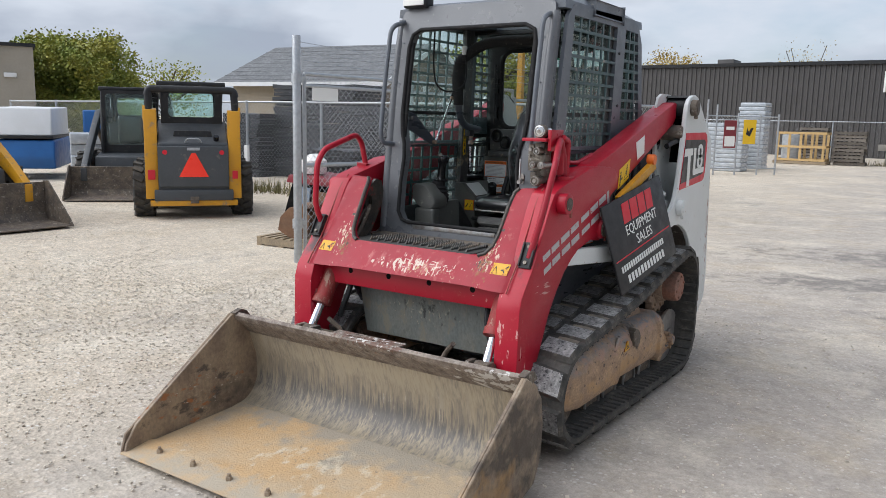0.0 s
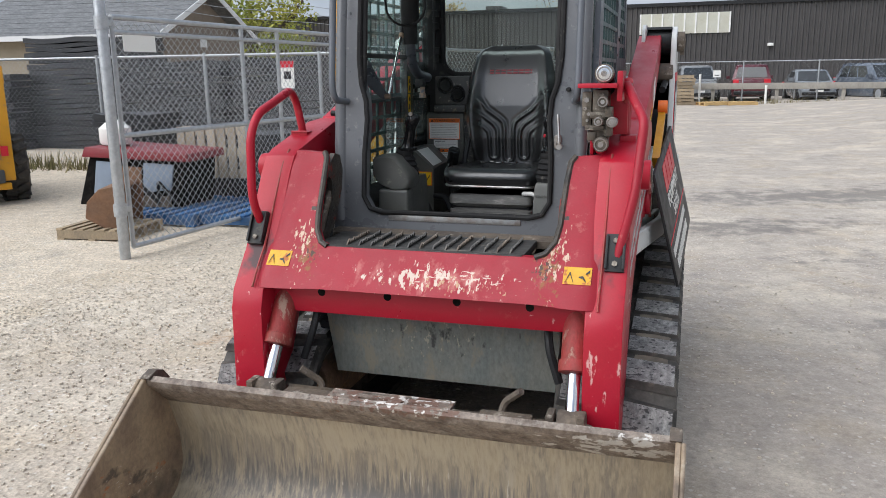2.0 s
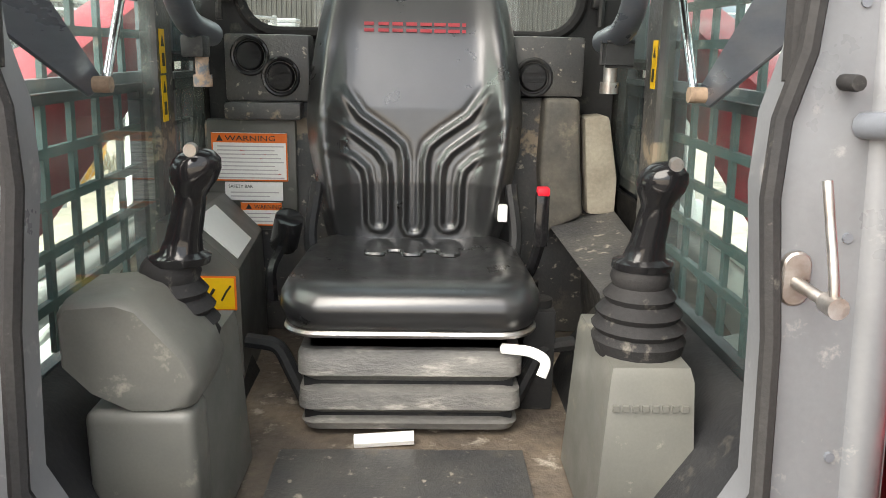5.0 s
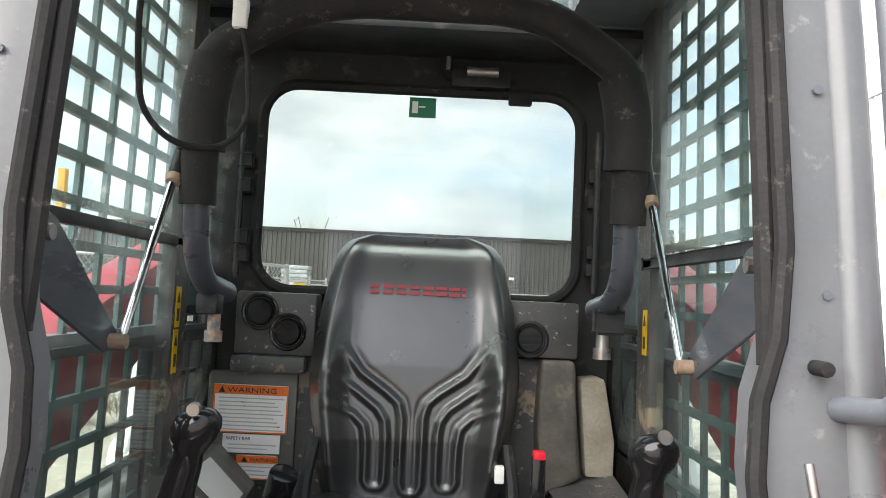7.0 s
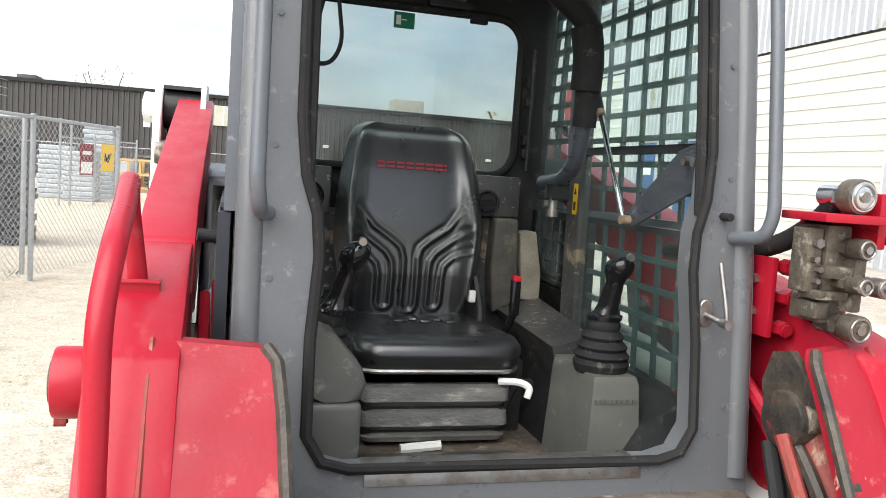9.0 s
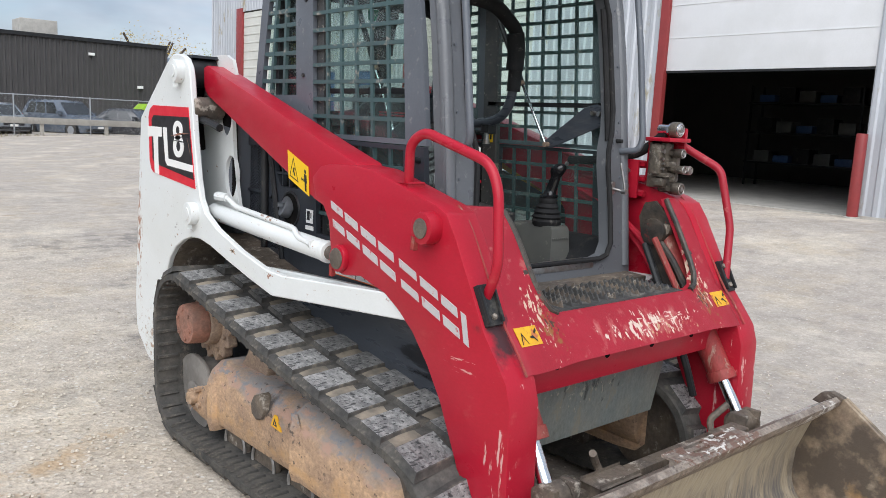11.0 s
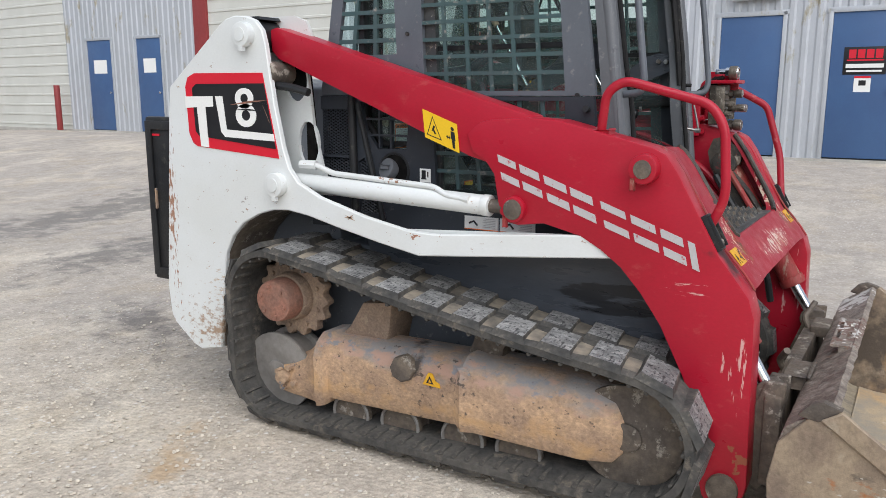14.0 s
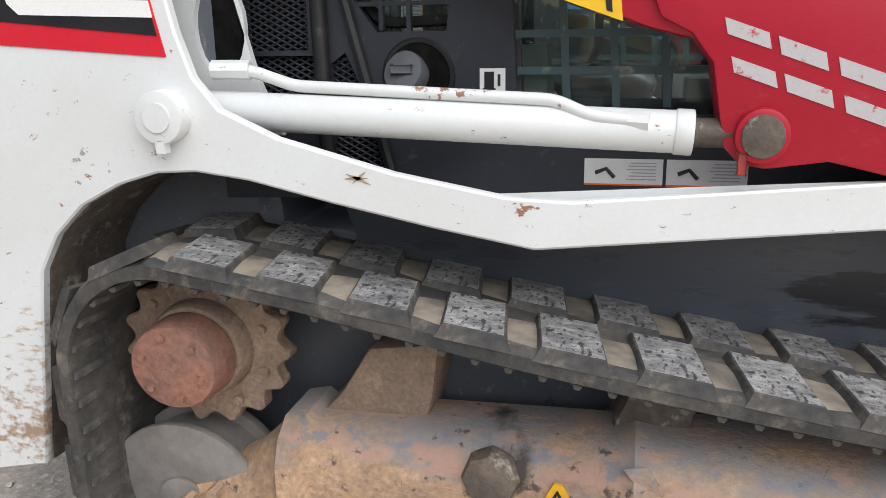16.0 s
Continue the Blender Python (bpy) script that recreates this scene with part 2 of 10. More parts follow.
SKIRT = surface("blue_grey_guard_paint", (0.058, 0.066, 0.080), 0.33, second=(0.055, 0.062, 0.075), amount=0.8, scale=5, grain=60, grain_amt=0.12, bump=0.05,
                dirt=(0.22, 0.21, 0.195), dirt_amt=0.10, dirt_scale=5, stretch=(1, 0.35, 2.0), dirt_edge=0.25, dirt_max=0.5,
                spots=[((0, 0.55, 0.66), (9, 0.30, 0.08), (0.012, 0.013, 0.016), 7.0, 0.30, (1, 0.3, 2))])
ROLLER = surface("worn_roller_steel", (0.27, 0.255, 0.235), 0.45, metal=0.2, second=(0.18, 0.165, 0.15), amount=0.7, scale=12, grain=60, grain_amt=0.1, bump=0.1)
GREY = surface("grey_paint", (0.115, 0.127, 0.146), 0.38, second=(0.092, 0.102, 0.118), amount=0.6, scale=4, grain=130, grain_amt=0.06, bump=0.05,
               dirt=(0.34, 0.33, 0.31), dirt_amt=0.0, dirt_scale=26, dirt_edge=0.10, coat=0.1, dirt_max=0.6)
GREY_LIGHT = surface("light_grey_paint", (0.128, 0.134, 0.144), 0.36, second=(0.104, 0.110, 0.119), amount=0.6, scale=4, grain=130, grain_amt=0.05, bump=0.03,
                     dirt=(0.40, 0.39, 0.37), dirt_amt=0.0, dirt_scale=24, dirt_edge=0.12, coat=0.15, dirt_max=0.5)
ENGINE_GREY = surface("engine_cover_grey", (0.030, 0.034, 0.042), 0.42, second=(0.040, 0.045, 0.055), amount=0.6, scale=5, grain=130, grain_amt=0.08, bump=0.05,
                      dirt=(0.22, 0.21, 0.19), dirt_amt=-0.02, dirt_scale=20, dirt_edge=0.12, dirt_max=0.4)
# near-black colour that stands for deep shade in holes and cavities
PIT_SHADE = surface("painted_pit_shade", (0.006, 0.006, 0.006), 0.9, second=(0.02, 0.018, 0.016), amount=0.8, scale=12, grain=60, grain_amt=0.3, bump=0.3)
DARK = surface("dark_plastic", (0.017, 0.018, 0.020), 0.42, second=(0.030, 0.030, 0.030), amount=0.7, scale=5, grain=150, grain_amt=0.15, bump=0.12,
               dirt=(0.13, 0.12, 0.10), dirt_amt=0.06, dirt_scale=14, dirt_edge=0.12, dirt_max=0.6)
PANEL = surface("interior_panel", (0.050, 0.051, 0.053), 0.40, second=(0.090, 0.087, 0.080), amount=0.7, scale=6, grain=170, grain_amt=0.15, bump=0.2,
                dirt=(0.30, 0.255, 0.19), dirt_amt=0.03, dirt_scale=16, dirt_edge=0.2, dirt_max=0.45,
                spots=[((0, 1.6, 1.2), (9, 9, 9), (0.34, 0.31, 0.26), 46.0, 0.60, (1, 1, 1.3), 0.06),
                       ((0, 1.6, 1.30), (9, 9, 0.06), (0.30, 0.24, 0.17), 30.0, 0.42, (1, 1, 1), 0.1)])
CONSOLE = surface("console_plastic", (0.098, 0.100, 0.092), 0.42, second=(0.135, 0.134, 0.118), amount=0.7, scale=4, grain=260, grain_amt=0.06, bump=0.03, dirt=(0.38, 0.36, 0.30), dirt_amt=-0.02, dirt_scale=20, dirt_edge=0.1, dirt_max=0.5)
RUBBER = surface("dusty_rubber", (0.028, 0.028, 0.029), 0.75, second=(0.085, 0.078, 0.068), amount=0.8, scale=5, grain=60, grain_amt=0.35, bump=0.4,
                 dirt=(0.20, 0.17, 0.135), dirt_amt=0.16, dirt_scale=7)
LUG = surface("scraped_lug_rubber", (0.15, 0.15, 0.148), 0.6, second=(0.27, 0.265, 0.255), amount=0.8, scale=14, grain=110, grain_amt=0.35, bump=0.8, bump_scale=60,
              dirt=(0.56, 0.55, 0.53), dirt_amt=0.40, dirt_scale=34, dirt_edge=0.30, vary=0.25, dirt_max=0.8, stretch=(1.2, 0.8, 1),
              spots=[((0, 0, 0), (9, 9, 9), (0.03, 0.03, 0.032), 75.0, 0.54, (0.6, 1.2, 1), 0.06)])
SAND = surface("caked_sand", (0.27, 0.23, 0.175), 0.95, second=(0.12, 0.108, 0.092), amount=0.85, scale=15, grain=120, grain_amt=0.15, bump=0.3, vary=0.15)
BELT = surface("track_belt_rubber", (0.050, 0.049, 0.047), 0.8, second=(0.11, 0.102, 0.09), amount=0.8, scale=7, grain=50, grain_amt=0.25, bump=0.35,
               dirt=(0.26, 0.22, 0.17), dirt_amt=0.12, dirt_scale=13, dirt_edge=0.16, dirt_max=0.7)
RUST = surface("rusty_steel", (0.42, 0.285, 0.175), 0.65, second=(0.27, 0.20, 0.16), amount=0.85, scale=4, grain=55, grain_amt=0.35, bump=0.6, bump_scale=40,
               dirt=(0.15, 0.165, 0.19), dirt_amt=0.12, dirt_scale=14, stretch=(1, 0.8, 1.1), dirt_edge=0.06,
               spots=[((0, 1.2, 0.33), (9, 2, 2), (0.15, 0.11, 0.085), 60.0, 0.58, (1, 0.6, 1.2), 0.1),
                      ((0, 1.2, 0.33), (9, 2, 2), (0.50, 0.40, 0.30), 38.0, 0.57, (1, 0.9, 1.1), 0.1)])
RUST_DRY = surface("dry_sprocket_rust", (0.30, 0.215, 0.15), 0.8, second=(0.20, 0.145, 0.11), amount=0.8, scale=9, grain=90, grain_amt=0.3, bump=0.4,
                   dirt=(0.42, 0.33, 0.23), dirt_amt=0.12, dirt_scale=26, dirt_edge=0.12, dirt_max=0.7)
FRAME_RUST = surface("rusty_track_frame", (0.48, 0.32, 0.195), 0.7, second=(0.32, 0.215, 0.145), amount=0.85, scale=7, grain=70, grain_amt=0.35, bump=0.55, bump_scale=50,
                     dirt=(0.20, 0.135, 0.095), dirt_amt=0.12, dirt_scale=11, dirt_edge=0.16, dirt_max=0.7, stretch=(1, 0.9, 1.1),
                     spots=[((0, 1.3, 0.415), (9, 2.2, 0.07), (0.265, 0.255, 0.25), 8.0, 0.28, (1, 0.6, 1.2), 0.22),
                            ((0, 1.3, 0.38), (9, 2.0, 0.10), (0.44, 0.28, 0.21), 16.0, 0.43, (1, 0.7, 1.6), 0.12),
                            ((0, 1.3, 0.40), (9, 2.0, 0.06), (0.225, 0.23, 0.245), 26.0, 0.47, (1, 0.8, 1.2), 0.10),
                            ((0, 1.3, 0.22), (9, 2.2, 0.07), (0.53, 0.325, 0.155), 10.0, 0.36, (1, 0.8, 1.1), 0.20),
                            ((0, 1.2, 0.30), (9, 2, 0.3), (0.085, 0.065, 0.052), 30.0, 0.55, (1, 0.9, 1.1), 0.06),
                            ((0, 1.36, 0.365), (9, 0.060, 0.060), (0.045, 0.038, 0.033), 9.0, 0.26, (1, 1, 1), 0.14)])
RUST_PINK = surface("rusty_cast_hub", (0.31, 0.145, 0.10), 0.75, second=(0.20, 0.115, 0.085), amount=0.9, scale=10, grain=60, grain_amt=0.3, bump=0.5)
STEEL_WORN = surface("worn_bucket_steel", (0.35, 0.295, 0.21), 0.5, metal=0.1, second=(0.22, 0.195, 0.16), amount=0.85, scale=7, grain=50, grain_amt=0.2,
                     bump=0.2, dirt=(0.40, 0.35, 0.27), dirt_amt=0.14, dirt_scale=9, stretch=(2.6, 1, 0.35), dirt_edge=0.12, dirt_max=0.8,
                     spots=[((0, -0.05, 0.38), (0.95, 0.12, 0.09), (0.40, 0.345, 0.25), 40.0, 0.27, (2.4, 1, 0.18), 0.20),
                            ((0, -0.05, 0.17), (0.95, 0.15, 0.095), (0.13, 0.122, 0.115), 34.0, 0.26, (2.4, 1, 0.25), 0.20),
                            ((0, -0.05, 0.24), (0.8, 0.15, 0.14), (0.46, 0.42, 0.35), 40.0, 0.54, (1.8, 1, 0.15), 0.06),
                            ((0.85, -0.22, 0.22), (0.06, 0.22, 0.14), (0.085, 0.07, 0.056), 9.0, 0.24, (1, 1, 1), 0.2),
                            ((0.85, -0.56, 0.10), (0.06, 0.20, 0.12), (0.38, 0.25, 0.115), 9.0, 0.28, (1, 1, 1), 0.2),
                            ((-0.85, -0.22, 0.14), (0.06, 0.16, 0.07), (0.10, 0.085, 0.068), 9.0, 0.30, (1, 1, 1), 0.2),
                            ((-0.87, -0.40, 0.12), (0.06, 0.30, 0.08), (0.20, 0.08, 0.035), 26.0, 0.42, (1, 0.6, 1.4))])
BUCKET_SIDE = surface("rusty_bucket_side_steel", (0.33, 0.255, 0.175), 0.55, metal=0.05, second=(0.19, 0.14, 0.105), amount=0.9, scale=6, grain=60, grain_amt=0.25, bump=0.3,
                      dirt=(0.43, 0.36, 0.27), dirt_amt=0.12, dirt_scale=8, dirt_edge=0.10, dirt_max=0.85, stretch=(1, 1, 0.8),
                      spots=[((0.84, -0.22, 0.30), (0.06, 0.34, 0.20), (0.075, 0.060, 0.048), 11.0, 0.20, (1, 1, 1), 0.22),
                             ((0.84, -0.50, 0.10), (0.06, 0.26, 0.12), (0.40, 0.245, 0.105), 9.0, 0.24, (1, 1, 1), 0.25),
                             ((-0.85, -0.22, 0.14), (0.06, 0.16, 0.07), (0.10, 0.085, 0.068), 9.0, 0.30, (1, 1, 1), 0.2),
                             ((-0.86, -0.40, 0.20), (0.06, 0.40, 0.22), (0.085, 0.068, 0.056), 13.0, 0.40, (1, 0.7, 1.2), 0.10),
                             ((-0.86, -0.45, 0.20), (0.06, 0.45, 0.25), (0.36, 0.14, 0.05), 17.0, 0.45, (1, 0.6, 1.2), 0.08),
                             ((-0.86, -0.40, 0.20), (0.06, 0.45, 0.25), (0.48, 0.44, 0.38), 42.0, 0.50, (1, 0.5, 1.4), 0.05)])
STEEL_DARK = surface("dark_bucket_steel", (0.105, 0.088, 0.074), 0.6, metal=0.15, second=(0.18, 0.145, 0.11), amount=0.9, scale=8, grain=45, grain_amt=0.3,
                     bump=0.45, dirt=(0.44, 0.40, 0.34), dirt_amt=0.08, dirt_scale=18, dirt_edge=0.08, dirt_max=0.8)
LIP_STEEL = surface("scraped_lip_steel", (0.27, 0.225, 0.185), 0.6, metal=0.1, second=(0.13, 0.10, 0.082), amount=0.9, scale=16, grain=70, grain_amt=0.4,
                    bump=1.0, bump_scale=28, dirt=(0.43, 0.395, 0.345), dirt_amt=0.22, dirt_scale=24, dirt_edge=0.22, dirt_max=0.85,
                    spots=[((0.70, -0.12, 0.52), (0.22, 0.3, 0.10), (0.62, 0.60, 0.56), 15.0, 0.37, (1, 1, 1.6)),
                           ((0, -0.13, 0.52), (0.95, 0.2, 0.2), (0.075, 0.058, 0.048), 38.0, 0.55, (0.8, 1, 1), 0.08),
                           ((0, -0.13, 0.52), (0.95, 0.2, 0.2), (0.26, 0.11, 0.05), 22.0, 0.56, (0.8, 1, 1), 0.08),
                           ((0.05, -0.13, 0.56), (0.26, 0.12, 0.04), (0.17, 0.10, 0.075), 30.0, 0.38, (1, 1, 1)),
                           ((0.05, -0.13, 0.56), (0.28, 0.12, 0.05), (0.66, 0.64, 0.60), 34.0, 0.46, (1, 1, 1))])
MUD = surface("dried_mud", (0.49, 0.325, 0.165), 0.9, second=(0.43, 0.35, 0.245), amount=0.8, scale=2.5, grain=90, grain_amt=0.10, bump=0.5,
              dirt=(0.35, 0.305, 0.235), dirt_amt=0.14, dirt_scale=4, dirt_edge=0.30, dirt_max=0.9,
              spots=[((0, -0.45, 0.05), (0.9, 0.35, 0.3), (0.56, 0.48, 0.36), 14.0, 0.46, (1, 0.6, 1), 0.12),
                     ((0, -0.40, 0.05), (0.9, 0.40, 0.3), (0.22, 0.17, 0.12), 34.0, 0.54, (1, 0.7, 1), 0.08),
                     ((0, -0.14, 0.06), (0.95, 0.20, 0.3), (0.31, 0.275, 0.22), 8.0, 0.24, (1, 1, 1), 0.2),
                     ((0, -0.80, 0.03), (0.95, 0.12, 0.3), (0.36, 0.315, 0.245), 8.0, 0.26, (1, 1, 1), 0.2)])
VINYL = surface("black_vinyl", (0.012, 0.0125, 0.014), 0.36, grain=420, grain_amt=0.1, bump=0.05, second=(0.022, 0.022, 0.023), amount=0.5, scale=5, coat=1.0)
BLACK = surface("black_gloss_plastic", (0.010, 0.010, 0.011), 0.16, grain=90, grain_amt=0.05, bump=0.02)
VINYL.node_tree.nodes["Principled BSDF"].inputs["Specular IOR Level"].default_value = 0.4
VINYL.node_tree.nodes["Principled BSDF"].inputs["Coat Roughness"].default_value = 0.27
VINYL.node_tree.nodes["Principled BSDF"].inputs["Coat IOR"].default_value = 1.75
DARK.node_tree.nodes["Principled BSDF"].inputs["Specular IOR Level"].default_value = 0.3
FOAM = surface("black_foam", (0.018, 0.018, 0.019), 0.72, grain=200, grain_amt=0.2, bump=0.15, second=(0.028, 0.027, 0.026), amount=0.5, scale=8, dirt=(0.20, 0.185, 0.16), dirt_amt=0.0, dirt_scale=30, dirt_edge=0.12, dirt_max=0.5)
FOAM.node_tree.nodes["Principled BSDF"].inputs["Specular IOR Level"].default_value = 0.2
PIT_SHADE.node_tree.nodes["Principled BSDF"].inputs["Specular IOR Level"].default_value = 0.06
ENGINE_GREY.node_tree.nodes["Principled BSDF"].inputs["Specular IOR Level"].default_value = 0.35
BELT.node_tree.nodes["Principled BSDF"].inputs["Specular IOR Level"].default_value = 0.25
RUBBER.node_tree.nodes["Principled BSDF"].inputs["Specular IOR Level"].default_value = 0.25
STEEL_DARK.node_tree.nodes["Principled BSDF"].inputs["Specular IOR Level"].default_value = 0.3
CHROME = surface("chrome", (0.75, 0.76, 0.78), 0.12, metal=1.0, grain=60, grain_amt=0.03, bump=0.0)
STEEL = surface("bare_steel", (0.42, 0.42, 0.42), 0.38, metal=0.9, second=(0.25, 0.2, 0.16), amount=0.7, scale=20, grain=90, grain_amt=0.1, bump=0.1)
GALV = surface("galvanised_steel", (0.46, 0.48, 0.50), 0.42, metal=0.6, second=(0.36, 0.38, 0.40), amount=0.8, scale=20, grain=60, grain_amt=0.1, bump=0.05)
GLASS = glass("cab_glass", (0.88, 0.97, 0.945), 0.05, 0.05)
GLASS_CLEAR = glass("window_glass", (0.93, 0.96, 0.96), 0.02)
GLASS_REAR = glass("tinted_rear_glass", (0.74, 0.775, 0.745), 0.03, 0.03)
GLASS_DARK = glass("dark_window_glass", (0.22, 0.27, 0.28), 0.03)
YELLOW_WORN = surface("worn_yellow_decal", (0.72, 0.40, 0.012), 0.5, second=(0.60, 0.30, 0.02), amount=0.8, scale=12, grain=120, grain_amt=0.1, bump=0.0, dirt=(0.40, 0.10, 0.06), dirt_amt=0.12, dirt_scale=26, dirt_edge=0.06, dirt_max=0.8)
YELLOW = surface("yellow_decal", (0.80, 0.50, 0.01), 0.45, grain=120, grain_amt=0.04, bump=0.0)
DECAL_WHITE = surface("white_decal", (0.82, 0.82, 0.79), 0.45, grain=120, grain_amt=0.04, bump=0.0)
DECAL_ORANGE = surface("orange_decal", (0.80, 0.17, 0.02), 0.45, grain=120, grain_amt=0.04, bump=0.0)
DECAL_BLACK = surface("black_decal", (0.012, 0.012, 0.014), 0.4, grain=120, grain_amt=0.05, bump=0.0)
DECAL_GREY = surface("grey_decal", (0.48, 0.46, 0.46), 0.45, grain=120, grain_amt=0.05, bump=0.0, dirt=(0.42, 0.05, 0.06), dirt_amt=0.03, dirt_scale=40)
DECAL_RED = surface("red_decal", (0.62, 0.012, 0.03), 0.4, grain=120, grain_amt=0.04, bump=0.0)
DECAL_GREEN = surface("green_decal", (0.0, 0.16, 0.08), 0.4, grain=120, grain_amt=0.04, bump=0.0)
BODY_YELLOW = surface("yellow_machine_paint", (0.62, 0.30, 0.012), 0.4, second=(0.52, 0.25, 0.012), amount=0.6, scale=3, grain=80, grain_amt=0.06, bump=0.05,
                      dirt=(0.28, 0.2, 0.12), dirt_amt=0.06, dirt_scale=6)


# ---- building blocks ----
SITE = Matrix.Identity(4)     # where the plan of a part of the yard lies
SECTION = None                # scale and shift, axis by axis, of a part of the loader's drawing


def in_section(p):
    (kx, dx), (ky, dy), (kz, dz) = SECTION
    if isinstance(kx, tuple):
        kx = float(np.interp(p[1], *kx))
    return Vector((p[0] * kx + dx, p[1] * ky + dy, p[2] * kz + dz))


def thing(name, label, category, group="", kind="", m=None):
    ob = new(name)
    ob.empty_display_size = 0.1
    ob.matrix_world = SITE @ (m if m is not None else Matrix.Identity(4))
    return tagged(ob, label, category, group, kind)


def to_mesh(name, bm, mat, smooth=38):
    bmesh.ops.recalc_face_normals(bm, faces=bm.faces[:])
    me = bpy.data.meshes.new(name)
    bm.to_mesh(me)
    bm.free()
    for mm in (mat if isinstance(mat, (list, tuple)) else [mat]):
        me.materials.append(mm)
    if smooth:
        me.polygons.foreach_set("use_smooth", [True] * len(me.polygons))
        me.set_sharp_from_angle(angle=radians(smooth))
    return me


def part(name, bm, mat, parent, label="", smooth=38):
    if SECTION and not isinstance(bm, bpy.types.Mesh):
        if isinstance(SECTION[0][0], tuple):
            for y in SECTION[0][0][0]:
                bmesh.ops.bisect_plane(bm, geom=bm.verts[:] + bm.edges[:] + bm.faces[:], plane_co=(0, y, 0), plane_no=(0, 1, 0))
        for v in bm.verts:
            v.co = in_section(v.co)
    ob = new(name, bm if isinstance(bm, bpy.types.Mesh) else to_mesh(name, bm, mat, smooth))
    # thing > part > sub-part: what lies deeper joins the part
    while parent.parent and parent.parent.parent:
        parent = parent.parent
    ob.parent = parent
    if label:
        ob["label"] = label
    return ob


def solid(name, bm, mat, label, category="", group="", kind="", smooth=38):
    return tagged(new(name, to_mesh(name, bm, mat, smooth)), label, category, group, kind)


def soften(bm, w, seg=2, limit=28):
    edges = [e for e in bm.edges if len(e.link_faces) == 2 and e.calc_face_angle(0) > radians(limit)]
    if edges:
        bmesh.ops.bevel(bm, geom=edges, offset=w, segments=seg, profile=0.6, affect="EDGES", clamp_overlap=True)
    return bm


def box(x0, x1, y0, y1, z0, z1, w=0.0, seg=2, bm=None):
    b = bmesh.new()
    r = bmesh.ops.create_cube(b, size=1)
    for v in r["verts"]:
        v.co = Vector(((x0 + x1) / 2 + v.co.x * (x1 - x0), (y0 + y1) / 2 + v.co.y * (y1 - y0), (z0 + z1) / 2 + v.co.z * (z1 - z0)))
    if w:
        soften(b, w, seg)
    return merge(b, bm)


def merge(b, bm):
    if bm is None:
        return b
    me = bpy.data.meshes.new("tmp")
    b.to_mesh(me)
    b.free()
    bm.from_mesh(me)
    bpy.data.meshes.remove(me)
    return bm


def at_axis(axis, u, v, w):
    return {"x": (w, u, v), "y": (u, w, v), "z": (u, v, w)}[axis]


def plate(outer, a, b, axis="x", holes=(), w=0.0, seg=2, bm=None):
    """A flat plate of any outline, with holes, between a and b on an axis."""
    m = bmesh.new()
    edges = []
    for loop in (outer, *holes):
        vs = [m.verts.new(at_axis(axis, u, v, a)) for u, v in loop]
        edges += [m.edges.new((vs[i], vs[(i + 1) % len(vs)])) for i in range(len(vs))]
    if holes:
        bmesh.ops.triangle_fill(m, use_beauty=True, use_dissolve=False, edges=edges)
    else:
        m.faces.new(m.verts[:])
    r = bmesh.ops.extrude_face_region(m, geom=m.faces[:])
    d = Vector(at_axis(axis, 0, 0, b - a))
    for g in r["geom"]:
        if isinstance(g, bmesh.types.BMVert):
            g.co += d
    bmesh.ops.recalc_face_normals(m, faces=m.faces[:])
    if w:
        soften(m, w, seg)
    return merge(m, bm)


def rod(p0, p1, r, seg=16, r2=None, bm=None, w=0.0):
    p0, p1 = Vector(p0), Vector(p1)
    m = bmesh.new()
    bmesh.ops.create_cone(m, cap_ends=True, segments=seg, radius1=r, radius2=r if r2 is None else r2, depth=(p1 - p0).length)
    if w:
        soften(m, w, 2, 60)
    t = Matrix.Translation((p0 + p1) / 2) @ (p1 - p0).to_track_quat("Z", "Y").to_matrix().to_4x4()
    bmesh.ops.transform(m, matrix=t, verts=m.verts[:])
    return merge(m, bm)


def rounded(points, radius, steps=5, closed=False):
    """A polyline with its corners rounded."""
    pts = [Vector(p) for p in points]
    n = len(pts)
    out = []
    for i, p in enumerate(pts):
        if not closed and i in (0, n - 1):
            out.append(p)
            continue
        a, b = pts[i - 1] - p, pts[(i + 1) % n] - p
        r = min(radius, a.length * 0.48, b.length * 0.48)
        p0, p2 = p + a.normalized() * r, p + b.normalized() * r
        for k in range(steps + 1):
            t = k / steps
            out.append(p0 * (1 - t) ** 2 + p * 2 * t * (1 - t) + p2 * t * t)
    return out


def tube(points, r, seg=10, radius=0.0, closed=False, bm=None, caps=True):
    pts = rounded(points, radius, 5, closed) if radius else [Vector(p) for p in points]
    m = bmesh.new()
    rings, n = [], len(pts)
    up = None
    for i, p in enumerate(pts):
        a = pts[i - 1] if (i or closed) else p
        b = pts[(i + 1) % n] if (i < n - 1 or closed) else p
        d = (b - a).normalized()
        if up is None:
            up = d.orthogonal().normalized()
        up = (up - d * up.dot(d)).normalized()
        side = d.cross(up)
        rings.append([m.verts.new(p + (up * math.cos(2 * math.pi * k / seg) + side * math.sin(2 * math.pi * k / seg)) * r) for k in range(seg)])
    for i in range(n if closed else n - 1):
        x, y = rings[i], rings[(i + 1) % n]
        for k in range(seg):
            m.faces.new((x[k], x[(k + 1) % seg], y[(k + 1) % seg], y[k]))
    if caps and not closed:
        m.faces.new(rings[0][::-1])
        m.faces.new(rings[-1])
    return merge(m, bm)


